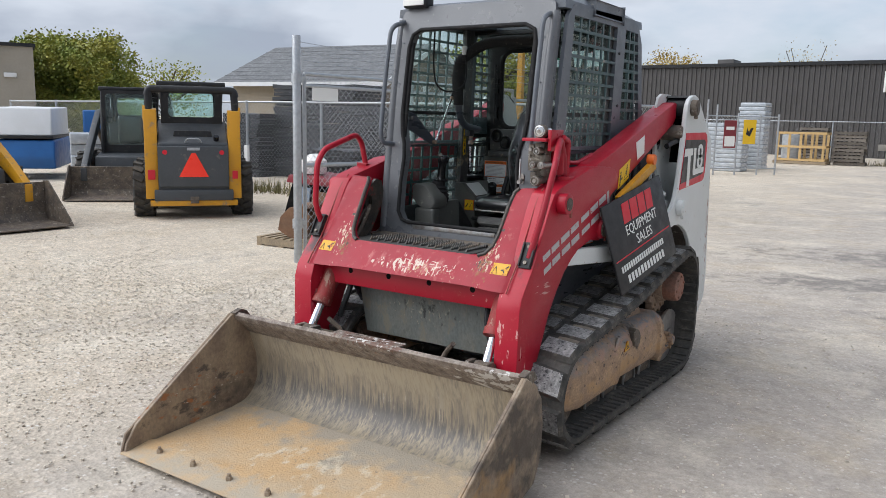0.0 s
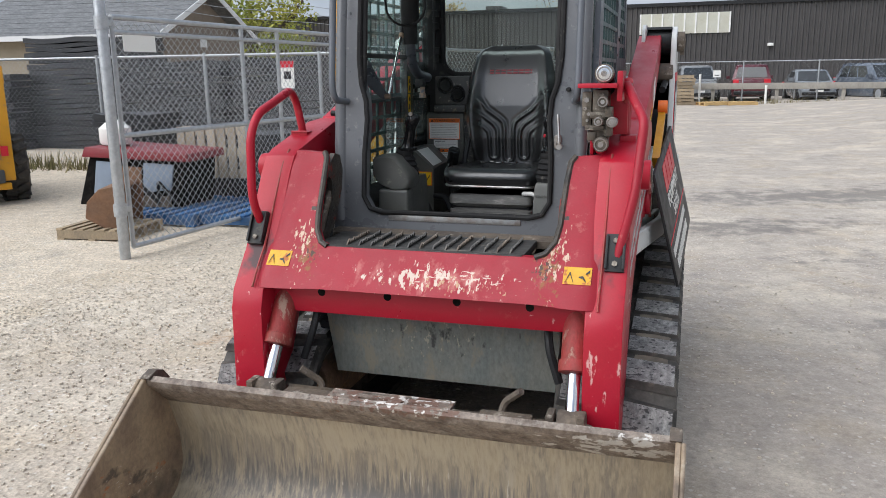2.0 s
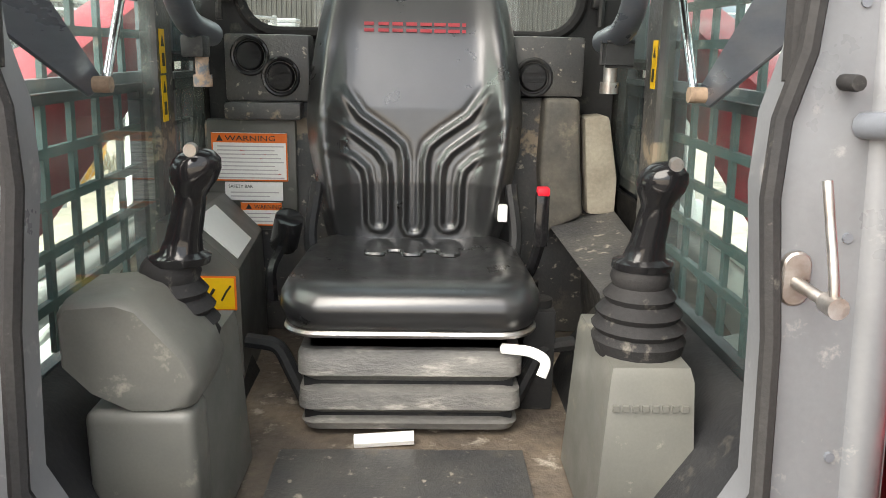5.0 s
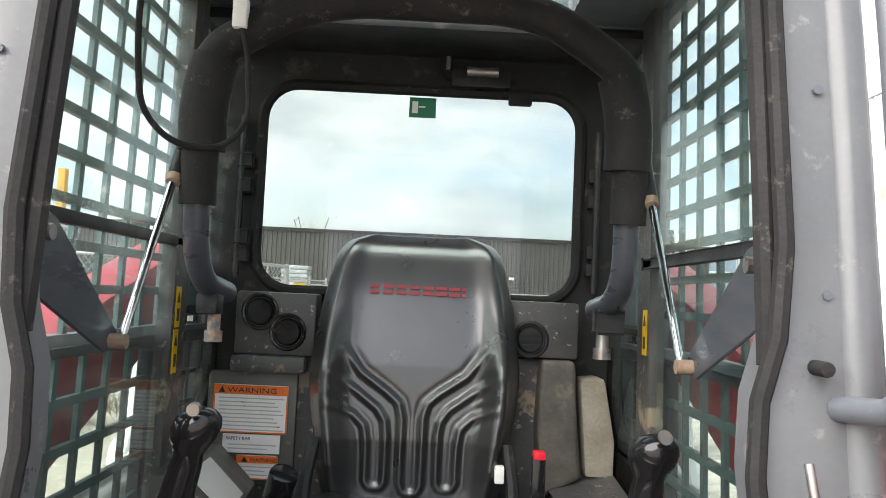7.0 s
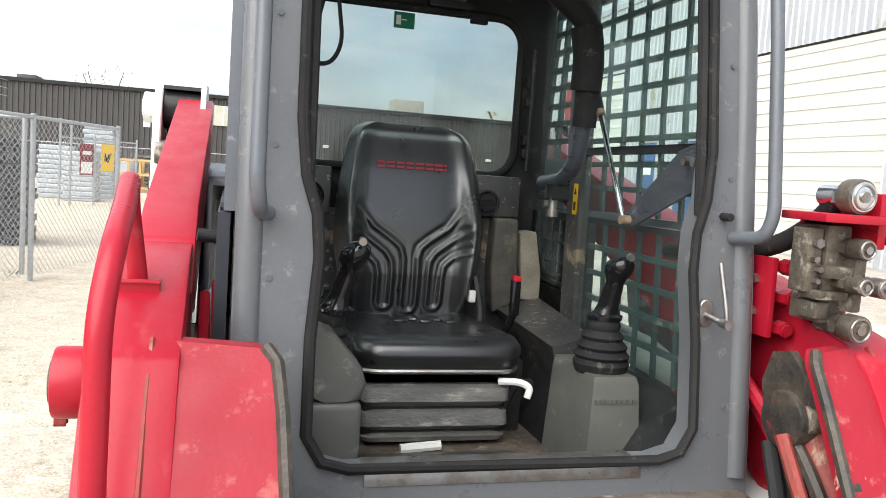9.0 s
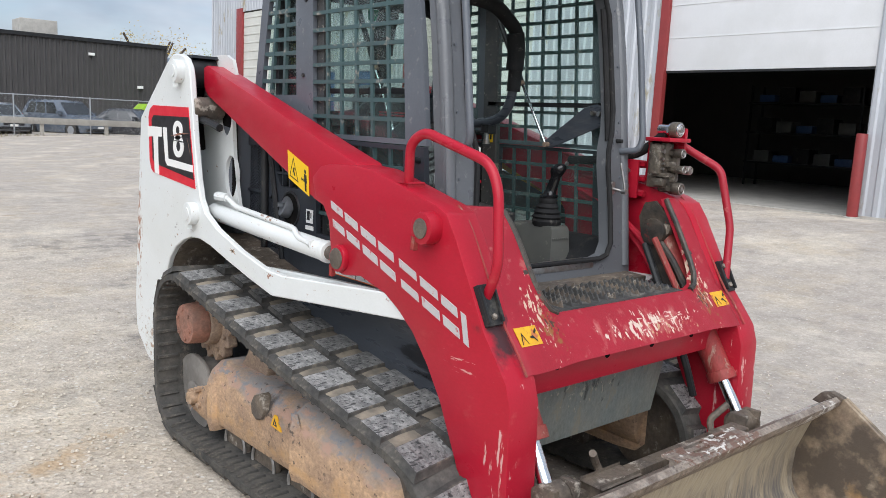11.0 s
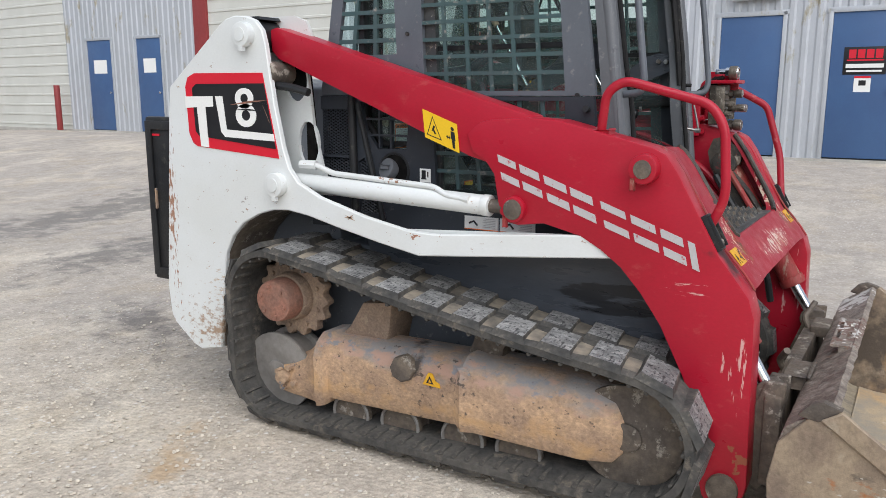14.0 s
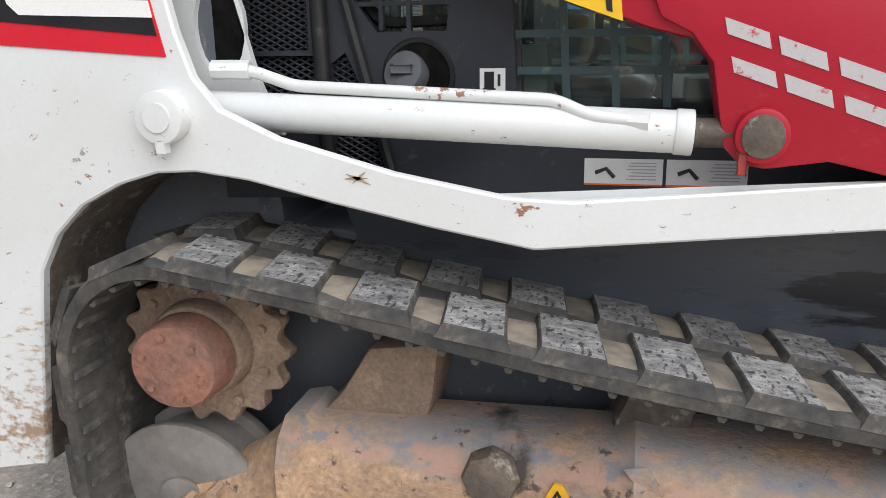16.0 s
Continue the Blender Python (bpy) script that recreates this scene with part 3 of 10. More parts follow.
def loft(rings, bm=None, caps=True, closed=True):
    """Skins rings of equal length."""
    m = bmesh.new()
    vs = [[m.verts.new(p) for p in ring] for ring in rings]
    n = len(vs[0])
    for a, b in zip(vs, vs[1:]):
        for k in range(n if closed else n - 1):
            m.faces.new((a[k], a[(k + 1) % n], b[(k + 1) % n], b[k]))
    if caps:
        m.faces.new(vs[0][::-1])
        m.faces.new(vs[-1])
    return merge(m, bm)


def round_rect(x0, x1, z0, z1, r, n=4):
    out = []
    for cx, cz, a0 in ((x1 - r, z1 - r, 0), (x0 + r, z1 - r, 90), (x0 + r, z0 + r, 180), (x1 - r, z0 + r, 270)):
        for k in range(n + 1):
            a = radians(a0 + 90 * k / n)
            out.append((cx + r * math.cos(a), cz + r * math.sin(a)))
    return out


def circle(cx, cz, rx, rz=None, n=20):
    rz = rx if rz is None else rz
    return [(cx + rx * math.cos(2 * math.pi * k / n), cz + rz * math.sin(2 * math.pi * k / n)) for k in range(n)]


def moved(bm, m):
    bmesh.ops.transform(bm, matrix=m, verts=bm.verts[:])
    return bm


def lettering(name, text, size, mat, parent, m, depth=0.0015, width=None):
    """Writing as a mesh, in the plane of m, from its lower left corner."""
    cu = bpy.data.curves.new(name, "FONT")
    cu.body, cu.size, cu.extrude, cu.resolution_u = text, size, depth, 2
    tmp = new("tmp_text", cu)
    bpy.context.view_layer.update()
    me = bpy.data.meshes.new_from_object(tmp.evaluated_get(bpy.context.evaluated_depsgraph_get()))
    bpy.data.objects.remove(tmp)
    if width and len(me.vertices):
        xs = [v.co.x for v in me.vertices]
        k = width / (max(xs) - min(xs))
        me.transform(Matrix.Diagonal((k, 1, 1, 1)))
    me.transform(m)
    if SECTION:
        for v in me.vertices:
            v.co = in_section(v.co)
    me.materials.clear()
    me.materials.append(mat)
    ob = new(name, me)
    ob.parent = parent
    return ob

# ---- ground ----
def ground_material():
    m = bpy.data.materials.new("packed_gravel")
    m.use_nodes = True
    n, l = m.node_tree.nodes, m.node_tree.links
    b = n["Principled BSDF"]
    tc = n.new("ShaderNodeTexCoord")

    def noise_at(sc, det=6.0, rg=0.6):
        t = n.new("ShaderNodeTexNoise")
        t.inputs["Scale"].default_value, t.inputs["Detail"].default_value, t.inputs["Roughness"].default_value = sc, det, rg
        l.new(tc.outputs["Object"], t.inputs["Vector"])
        return t.outputs["Fac"]

    def remap(src, lo, hi, a=0.0, c=1.0):
        r = n.new("ShaderNodeMapRange")
        r.inputs["From Min"].default_value, r.inputs["From Max"].default_value, r.inputs["To Min"].default_value, r.inputs["To Max"].default_value = lo, hi, a, c
        l.new(src, r.inputs[0])
        return r.outputs[0]

    def mixed(a, c, f, mode="MIX"):
        x = n.new("ShaderNodeMixRGB")
        x.blend_type = mode
        for v, s_ in ((f, 0), (a, 1), (c, 2)):
            if isinstance(v, tuple):
                x.inputs[s_].default_value = rgb(v)
            elif isinstance(v, float):
                x.inputs[s_].default_value = v
            else:
                l.new(v, x.inputs[s_])
        return x.outputs[0]

    sep = n.new("ShaderNodeSeparateXYZ")
    l.new(tc.outputs["Object"], sep.inputs[0])
    wob = n.new("ShaderNodeMath")
    wob.operation = "MULTIPLY_ADD"
    l.new(noise_at(0.35, 5.0), wob.inputs[0])
    wob.inputs[1].default_value = 7.0
    l.new(sep.outputs["X"], wob.inputs[2])
    # loose pale limestone on one side of the yard, trodden grey surface on the other
    side = remap(wob.outputs[0], 0.2, 4.6)
    loose = remap(side, 0.0, 1.0, 1.0, 0.5)

    def part_of(v):
        x = n.new("ShaderNodeMath")
        x.operation = "MULTIPLY"
        l.new(loose, x.inputs[0])
        x.inputs[1].default_value = v
        return x.outputs[0]

    col = mixed((0.56, 0.485, 0.385), (0.40, 0.357, 0.312), side)
    col = mixed(col, (0.66, 0.595, 0.49), remap(noise_at(0.9, 6.0), 0.5, 0.72, 0.0, 0.75))
    col = mixed(col, (0.33, 0.29, 0.24), remap(noise_at(1.7, 8.0, 0.72), 0.55, 0.74, 0.0, 0.5))
    col = mixed(col, (0.47, 0.385, 0.27), remap(noise_at(1.25, 9.0, 0.7), 0.50, 0.70, 0.0, 0.55))
    # wheel scuffs and damp streaks that run along the yard
    mk = n.new("ShaderNodeMapping")
    mk.inputs["Scale"].default_value = (0.8, 0.42, 1.0)
    mk.inputs["Rotation"].default_value = (0, 0, 0.9)
    l.new(tc.outputs["Object"], mk.inputs[0])
    stk = n.new("ShaderNodeTexNoise")
    stk.inputs["Scale"].default_value, stk.inputs["Detail"].default_value, stk.inputs["Roughness"].default_value = 1.6, 9.0, 0.7
    l.new(mk.outputs[0], stk.inputs["Vector"])
    col = mixed(col, (0.215, 0.205, 0.195), remap(stk.outputs["Fac"], 0.57, 0.72, 0.0, 0.62))
    vor = n.new("ShaderNodeTexVoronoi")
    vor.inputs["Scale"].default_value = 42
    l.new(tc.outputs["Object"], vor.inputs["Vector"])
    hue = n.new("ShaderNodeSeparateColor")
    l.new(vor.outputs["Color"], hue.inputs[0])
    col = mixed(col, remap(hue.outputs[0], 0, 1, 0.84, 1.16), part_of(0.7), "MULTIPLY")
    col = mixed(col, remap(noise_at(150, 3.0), 0.3, 0.7, 0.78, 1.22), part_of(0.9), "MULTIPLY")
    col = mixed(col, remap(noise_at(60, 5.0, 0.75), 0.32, 0.68, 0.82, 1.18), part_of(0.8), "MULTIPLY")
    col = mixed(col, remap(noise_at(5.5, 8.0, 0.72), 0.3, 0.7, 0.76, 1.22), 0.8, "MULTIPLY")
    col = mixed(col, remap(noise_at(28, 6.0, 0.7), 0.3, 0.7, 0.72, 1.28), part_of(0.9), "MULTIPLY")
    # pale chips trodden into the surface
    chip = n.new("ShaderNodeTexVoronoi")
    chip.inputs["Scale"].default_value = 34
    l.new(tc.outputs["Object"], chip.inputs["Vector"])
    sepc = n.new("ShaderNodeSeparateColor")
    l.new(chip.outputs["Color"], sepc.inputs[0])
    few = n.new("ShaderNodeMath")
    few.operation = "MULTIPLY"
    l.new(remap(sepc.outputs[1], 0.78, 0.82), few.inputs[0])
    l.new(remap(chip.outputs["Distance"], 0.34, 0.26), few.inputs[1])
    fw_ = n.new("ShaderNodeMath")
    fw_.operation = "MULTIPLY"
    l.new(few.outputs[0], fw_.inputs[0])
    l.new(loose, fw_.inputs[1])
    col = mixed(col, (0.66, 0.63, 0.58), fw_.outputs[0])
    spots = mixed(col, (0.30, 0.19, 0.09), remap(noise_at(0.75, 7.0, 0.65), 0.64, 0.74, 0.0, 0.6))
    # stains with a place of their own: rusty spill, oil drips, tyre scuffs
    for (px, py), (rx, ry), turn, tone, thr in (((-1.68, 1.72), (0.30, 0.14), 0.5, (0.36, 0.22, 0.11), 0.33), ((-1.30, 2.10), (0.35, 0.12), 0.6, (0.44, 0.31, 0.18), 0.36), ((-0.07, 3.75), (0.55, 0.26), 1.2, (0.12, 0.11, 0.105), 0.32),
                                               ((1.3, 5.9), (1.1, 0.35), 0.4, (0.15, 0.14, 0.13), 0.30), ((2.9, 8.3), (2.4, 0.55), 0.3, (0.16, 0.15, 0.14), 0.28), ((2.1, 2.9), (0.9, 0.14), 0.25, (0.20, 0.19, 0.175), 0.40), ((3.6, 5.0), (1.6, 0.32), 0.2, (0.17, 0.16, 0.15), 0.31)):
        vm = n.new("ShaderNodeMapping")
        vm.vector_type = "TEXTURE"
        vm.inputs["Location"].default_value, vm.inputs["Rotation"].default_value, vm.inputs["Scale"].default_value = (px, py, 0), (0, 0, turn), (rx, ry, 9)
        l.new(tc.outputs["Object"], vm.inputs[0])
        ln = n.new("ShaderNodeVectorMath")
        ln.operation = "LENGTH"
        l.new(vm.outputs[0], ln.inputs[0])
        ma = n.new("ShaderNodeMath")
        ma.operation = "MULTIPLY_ADD"
        l.new(ln.outputs["Value"], ma.inputs[0])
        ma.inputs[1].default_value = -0.16
        l.new(noise_at(3.2, 9.0, 0.72), ma.inputs[2])
        spots = mixed(spots, tone, remap(ma.outputs[0], thr, thr + 0.16, 0.0, 0.75))
    l.new(spots, b.inputs["Base Color"])
    b.inputs["Roughness"].default_value = 0.95
    bp = n.new("ShaderNodeBump")
    l.new(part_of(0.55), bp.inputs["Strength"])
    bp.inputs["Distance"].default_value = 0.016
    hsum = n.new("ShaderNodeMath")
    hsum.operation = "ADD"
    l.new(vor.outputs["Distance"], hsum.inputs[0])
    l.new(noise_at(24, 8.0, 0.7), hsum.inputs[1])
    l.new(hsum.outputs[0], bp.inputs["Height"])
    l.new(bp.outputs[0], b.inputs["Normal"])
    return m


def rise(x, y):
    """The yard climbs gently to the workshop's doors."""
    def ease(a, lo, hi):
        t = min(1.0, max(0.0, (a - lo) / (hi - lo)))
        return t * t * (3 - 2 * t)
    return 0.437 * ease(x, 2.6, 9.6) * (1 - ease(y, 27.0, 34.0))


GROUND = ground_material()
bm = bmesh.new()
axis_vals = [-900, -300, -120, -60, -30] + list(np.arange(-20, 20.1, 0.8)) + [30, 60, 120, 300, 900]
vs = {}
for i, x in enumerate(axis_vals):
    for j, y in enumerate(axis_vals):
        far = max(abs(x), abs(y)) > 13 or (x > 5)
        h = 0.0 if far else 0.022 * noise.noise(Vector((x * 0.35, y * 0.35, 3)))
        if abs(x) < 1.8 and -1.5 < y < 3.2:
            h *= 0.2
        h += rise(x, y)
        vs[i, j] = bm.verts.new((x, y, h - 0.004))
for i in range(len(axis_vals) - 1):
    for j in range(len(axis_vals) - 1):
        bm.faces.new((vs[i, j], vs[i + 1, j], vs[i + 1, j + 1], vs[i, j + 1]))
ground = solid("ground", bm, GROUND, "pale crushed limestone and trodden grey yard surface", "ground", kind="structure", smooth=80)

STONE = surface("limestone_chips", (0.58, 0.525, 0.44), 0.9, grain=60, grain_amt=0.2, bump=0.2, island=0.2)
rnd = random.Random(5)
sv, sf = [], []
def stone(x, y, r):
    k = len(sv)
    a0 = rnd.random() * 6.28
    for lev, (rr, zz) in enumerate(((1.0, -0.25), (0.85, 0.45))):
        for q in range(5):
            a = a0 + q * 1.2566 + lev * 0.5
            g = r * rr * rnd.uniform(0.7, 1.15)
            sv.append((x + g * math.cos(a), y + g * math.sin(a), r * zz * rnd.uniform(0.8, 1.2)))
    for q in range(5):
        sf.append((k + q, k + (q + 1) % 5, k + 5 + (q + 1) % 5, k + 5 + q))
    sf.append(tuple(k + 5 + q for q in range(5)))
for _ in range(14000):
    u = rnd.random()
    if u < 0.5:
        x, y = rnd.gauss(-3.0, 2.2), rnd.gauss(1.2, 2.2)
    elif u < 0.75:
        x, y = rnd.uniform(-8, 1), rnd.uniform(-2, 8)
    else:
        x, y = rnd.uniform(0.5, 5), rnd.uniform(-1.5, 7)
    r = rnd.choice((0.004, 0.005, 0.006, 0.006, 0.008, 0.010))
    if x > 0.5 and rnd.random() < 0.5:
        r *= 0.7
    stone(x, y, r)
for _ in range(6000):
    stone(rnd.uniform(-5.5, 0.2), rnd.uniform(-3.5, 3.5), rnd.choice((0.004, 0.005, 0.006, 0.009)))
for _ in range(3500):
    stone(rnd.gauss(-3.4, 1.1), rnd.gauss(1.6, 1.2), rnd.choice((0.004, 0.006, 0.007, 0.010)))
me = bpy.data.meshes.new("gravel")
me.from_pydata(sv, [], sf)
me.materials.append(STONE)
tagged(new("gravel", me), "loose pale limestone chips scattered on the yard", "gravel", kind="stuff")

# ---- the red compact track loader ----
# the drawing's sections: tracks, sides, arms, front, coupler, bucket, door frame, cab shell, cab inside
TRACKS = ((1.01, 0), (1.0875, 0), (1.011, -0.045))
SIDES = ((1.06, 0), (1.06, 0.015), (1.065, -0.070))
ARMS = ((((0.35, 1.0), (1.018, 1.04)), 0), (1.02, 0.051), (1.065, -0.070))     # the arms close in towards the bucket
FRONT = ((1.018, 0), (1.06, 0.058), (1.03, -0.020))
COUPLER = ((1.04, 0), (1.06, 0.012), (1.03, -0.020))
BUCKET = ((0.985, 0), (1.03, -0.010), (1.0, 0.004))
FRAME = ((1.0, 0), (1.0, 0.012), (1.03, -0.020))
SHELL = ((1.03, 0), (1.06, 0.015), (1.03, -0.020))
CABIN = ((0.98, -0.004), (0.965, 0.030), (1.0, 0.010))
loader = thing("track_loader", "red and white compact track loader, dirty bucket lowered on gravel", "loader")

# undercarriage: three wheels span each belt
WHEELS = ((1.99, 0.547, 0.262), (2.0, 0.247, 0.245), (0.435, 0.302, 0.262))


def hull_path(shrink):
    """The loop round the wheels as points and outward directions, clockwise seen from the machine's right."""
    c = [(y, z, r - shrink) for y, z, r in WHEELS]
    out = []
    n = len(c)
    tang = []
    for i in range(n):
        y0, z0, r0 = c[i]
        y1, z1, r1 = c[(i + 1) % n]
        d = math.atan2(z1 - z0, y1 - y0)
        dist = math.hypot(y1 - y0, z1 - z0)
        tang.append(d + math.acos((r0 - r1) / dist))
    for i in range(n):
        y0, z0, r0 = c[i]
        a_in, a_out = tang[i - 1], tang[i]
        while a_out > a_in:
            a_out -= 2 * math.pi
        k = max(3, int((a_in - a_out) / 0.12))
        for j in range(k + 1):
            a = a_in + (a_out - a_in) * j / k
            out.append((y0 + r0 * math.cos(a), z0 + r0 * math.sin(a)))
    return out


def even_loop(pts, count, start=0.0):
    p = np.array(pts + [pts[0]])
    seg = np.hypot(*np.diff(p, axis=0).T)
    s = np.r_[0, np.cumsum(seg)]
    out = []
    for k in range(count):
        t = (s[-1] * k / count + start) % s[-1]
        y, z = np.interp(t, s, p[:, 0]), np.interp(t, s, p[:, 1])
        y2, z2 = np.interp((t + 0.004) % s[-1], s, p[:, 0]), np.interp((t + 0.004) % s[-1], s, p[:, 1])
        d = np.array([y2 - y, z2 - z])
        d /= np.hypot(*d)
        out.append((y, z, d))
    return out


def sagged(y, z):
    """The upper run hangs a little between the wheels."""
    if z > 0.45 and 0.5 < y < 1.7:
        return z - 0.018 * math.sin(math.pi * (y - 0.5) / 1.2)
    return z


IN_X, OUT_X = 0.44, 0.832
for s in (-1, 1):
    SECTION = None
    belt_mid = even_loop(hull_path(0.03), 120)
    rings = []
    for y, z, d in belt_mid:
        nrm = Vector((0, -d[1], d[0]))
        if nrm.dot(Vector((0, y - 1.3, z - 0.38))) < 0:
            nrm = -nrm
        c = Vector((0, y, sagged(y, z)))
        prof = [(IN_X, 0.0), (IN_X + 0.012, 0.006), (OUT_X - 0.012, 0.006), (OUT_X, -0.002), (OUT_X, -0.028), (OUT_X - 0.05, -0.034), (IN_X + 0.05, -0.034), (IN_X, -0.028)]
        rings.append([Vector((s * x, 0, 0)) + c + nrm * h for x, h in prof])
    bm = loft(rings + [rings[0]], caps=False)
    bmesh.ops.remove_doubles(bm, verts=bm.verts[:], dist=1e-5)
    belt = part("track_belt", bm, BELT, loader, "dusty black rubber track belt")
    # cross ribs along the inside of the belt's outer edge
    rib_mesh = to_mesh("belt_rib", loft([[(x, y * k, z) for x, y in ((-0.045, -1), (0.045, -1), (0.045, 1), (-0.045, 1))] for z, k in ((0.0, 0.009), (-0.010, 0.005))]), BELT, 0)
    for y, z, d in even_loop(hull_path(0.062), 78):
        nrm = Vector((0, -d[1], d[0]))
        if nrm.dot(Vector((0, y - 1.3, z - 0.38))) < 0:
            nrm = -nrm
        tan = Vector((0, d[0], d[1]))
        right = tan.cross(nrm)
        rib = new("belt_rib", rib_mesh)
        rib.parent = belt
        rib.matrix_local = Matrix(((right.x, tan.x, nrm.x, s * (OUT_X - 0.052)), (right.y, tan.y, nrm.y, y), (right.z, tan.z, nrm.z, sagged(y, z)), (0, 0, 0, 1)))
    # wide flat-topped lugs in two staggered rows, with sand caked between them on the upper run
    def lug_outline(half_w, half_l):
        return [(x, y - s * 0.14 * x) for x, y in ((-half_w, -half_l), (half_w, -half_l), (half_w, half_l), (-half_w, half_l))]
    lb = loft([[(x, y, z) for x, y in lug_outline(w_, l_)] for w_, l_, z in ((0.094, 0.068, -0.008), (0.088, 0.061, 0.003), (0.084, 0.057, 0.015), (0.081, 0.054, 0.0175))])
    lug_mesh = to_mesh("lug", lb, (BELT, LUG), 20)
    for f in lug_mesh.polygons:
        f.material_index = 1 if f.normal.z > 0.8 else 0
    sb_ = loft([[(x, y, z) for x, y in lug_outline(w_, l_)] for w_, l_, z in ((0.090, 0.036, -0.010), (0.080, 0.034, -0.002), (0.050, 0.032, 0.003), (0.016, 0.031, 0.005))])
    cake_mesh = to_mesh("sand_cake", sb_, SAND)
    for row, xc in enumerate((OUT_X - 0.092, IN_X + 0.100)):
        for k, (y, z, d) in enumerate(even_loop(hull_path(0.026), 56, 0.124 if row == 0 else 0.033)):
            # lugs stand at every other station, cakes between
            is_lug = k % 2 == 0
            if not is_lug and (z < 0.5 or y < 0.42 or y > 2.08):
                continue
            nrm = Vector((0, -d[1], d[0]))
            if nrm.dot(Vector((0, y - 1.3, z - 0.38))) < 0:
                nrm = -nrm
            tan = Vector((0, d[0], d[1]))
            right = tan.cross(nrm)
            piece = new("lug" if is_lug else "sand_cake", lug_mesh if is_lug else cake_mesh)
            piece.parent = belt
            piece.matrix_local = Matrix(((right.x, tan.x, nrm.x, s * xc), (right.y, tan.y, nrm.y, y), (right.z, tan.z, nrm.z, sagged(y, z)), (0, 0, 0, 1)))
    SECTION = TRACKS
    # drive sprocket
    teeth = []
    for k in range(15 * 8):
        a = 2 * math.pi * k / 120
        r = (0.158, 0.1565, 0.158, 0.166, 0.178, 0.181, 0.178, 0.166)[k % 8]
        teeth.append((1.835 + r * math.cos(a), 0.587 + r * math.sin(a)))
    spr = part("sprocket", plate(teeth, s * 0.60, s * 0.645, w=0.004, seg=1), RUST_DRY, loader, "rusty toothed drive sprocket")
    bm = rod((s * 0.64, 1.835, 0.587), (s * 0.69, 1.835, 0.587), 0.108, 32, 0.10, w=0.008)
    for k in range(9):
        a = 2 * math.pi * k / 9
        rod((s * 0.64, 1.835 + 0.135 * math.cos(a), 0.587 + 0.135 * math.sin(a)), (s * 0.656, 1.835 + 0.135 * math.cos(a), 0.587 + 0.135 * math.sin(a)), 0.011, 6, bm=bm)
    part("flange", bm, RUST_DRY, spr)
    bm = rod((s * 0.69, 1.835, 0.587), (s * 0.772, 1.835, 0.587), 0.094, 32, 0.087, w=0.010)
    for k in range(6):
        a = 2 * math.pi * k / 6 + 0.3
        rod((s * 0.77, 1.835 + 0.062 * math.cos(a), 0.587 + 0.066 * math.sin(a)), (s * 0.779, 1.835 + 0.062 * math.cos(a), 0.587 + 0.066 * math.sin(a)), 0.008, 6, bm=bm)
    part("hub", bm, RUST_PINK, spr, "pinkish rusty cast final-drive hub")
    # idlers and rollers
    for (y, z, r) in ((1.885, 0.250, 0.172), (0.42, 0.312, 0.18)):
        bm = rod((s * 0.56, y, z), (s * 0.585, y, z), r, 36, w=0.006)
        rod((s * 0.68, y, z), (s * 0.70, y, z), r, 36, w=0.006, bm=bm)
        rod((s * 0.57, y, z), (s * 0.69, y, z), r * 0.86, 32, bm=bm)
        rod((s * 0.70, y, z), (s * 0.712, y, z), 0.05, 20, w=0.006, bm=bm)
        part("idler_wheel", bm, ROLLER if y > 1 else STEEL_DARK, loader)
    for y in (1.52, 1.29, 1.02, 0.80):
        part("roller_rim", tube([(s * 0.690, y + 0.082 * math.cos(a), 0.140 - (y - 1.2) * 0.03 + 0.082 * math.sin(a)) for a in np.linspace(0, 6.283, 28, endpoint=False)], 0.007, 6, closed=True), ROLLER, loader)
        bm = rod((s * 0.56, y, 0.140 - (y - 1.2) * 0.03), (s * 0.60, y, 0.140 - (y - 1.2) * 0.03), 0.078, 28, w=0.006)
        rod((s * 0.66, y, 0.140 - (y - 1.2) * 0.03), (s * 0.685, y, 0.140 - (y - 1.2) * 0.03), 0.086, 28, w=0.006, bm=bm)
        rod((s * 0.59, y, 0.140 - (y - 1.2) * 0.03), (s * 0.68, y, 0.140 - (y - 1.2) * 0.03), 0.07, 20, bm=bm)
        part("roller", bm, STEEL_DARK, loader)
    # rusty track frame: a long box with a rounded upper edge that tapers to the rear idler
    def tf_ring(y, z0, z1, x0, x1):
        return [(s * x0, y, z0), (s * x1, y, z0), (s * (x1 + 0.012), y, z0 + 0.04), (s * (x1 + 0.012), y, z1 - 0.085), (s * (x1 - 0.01), y, z1 - 0.035), (s * (x1 - 0.055), y, z1), (s * x0, y, z1)]
    bm = loft([tf_ring(1.855, 0.175, 0.315, 0.64, 0.715), tf_ring(1.79, 0.168, 0.335, 0.62, 0.715), tf_ring(1.735, 0.165, 0.365, 0.60, 0.715), tf_ring(1.672, 0.160, 0.425, 0.57, 0.720), tf_ring(1.655, 0.150, 0.462, 0.55, 0.738), tf_ring(1.612, 0.165, 0.468, 0.54, 0.738), tf_ring(1.598, 0.195, 0.455, 0.54, 0.722),
               tf_ring(1.03, 0.215, 0.468, 0.54, 0.722), tf_ring(1.00, 0.200, 0.486, 0.54, 0.742), tf_ring(0.955, 0.205, 0.478, 0.54, 0.734), tf_ring(0.56, 0.205, 0.478, 0.54, 0.732), tf_ring(0.46, 0.215, 0.455, 0.54, 0.715), tf_ring(0.43, 0.25, 0.42, 0.56, 0.70)])
    soften(bm, 0.008, 2, 35)
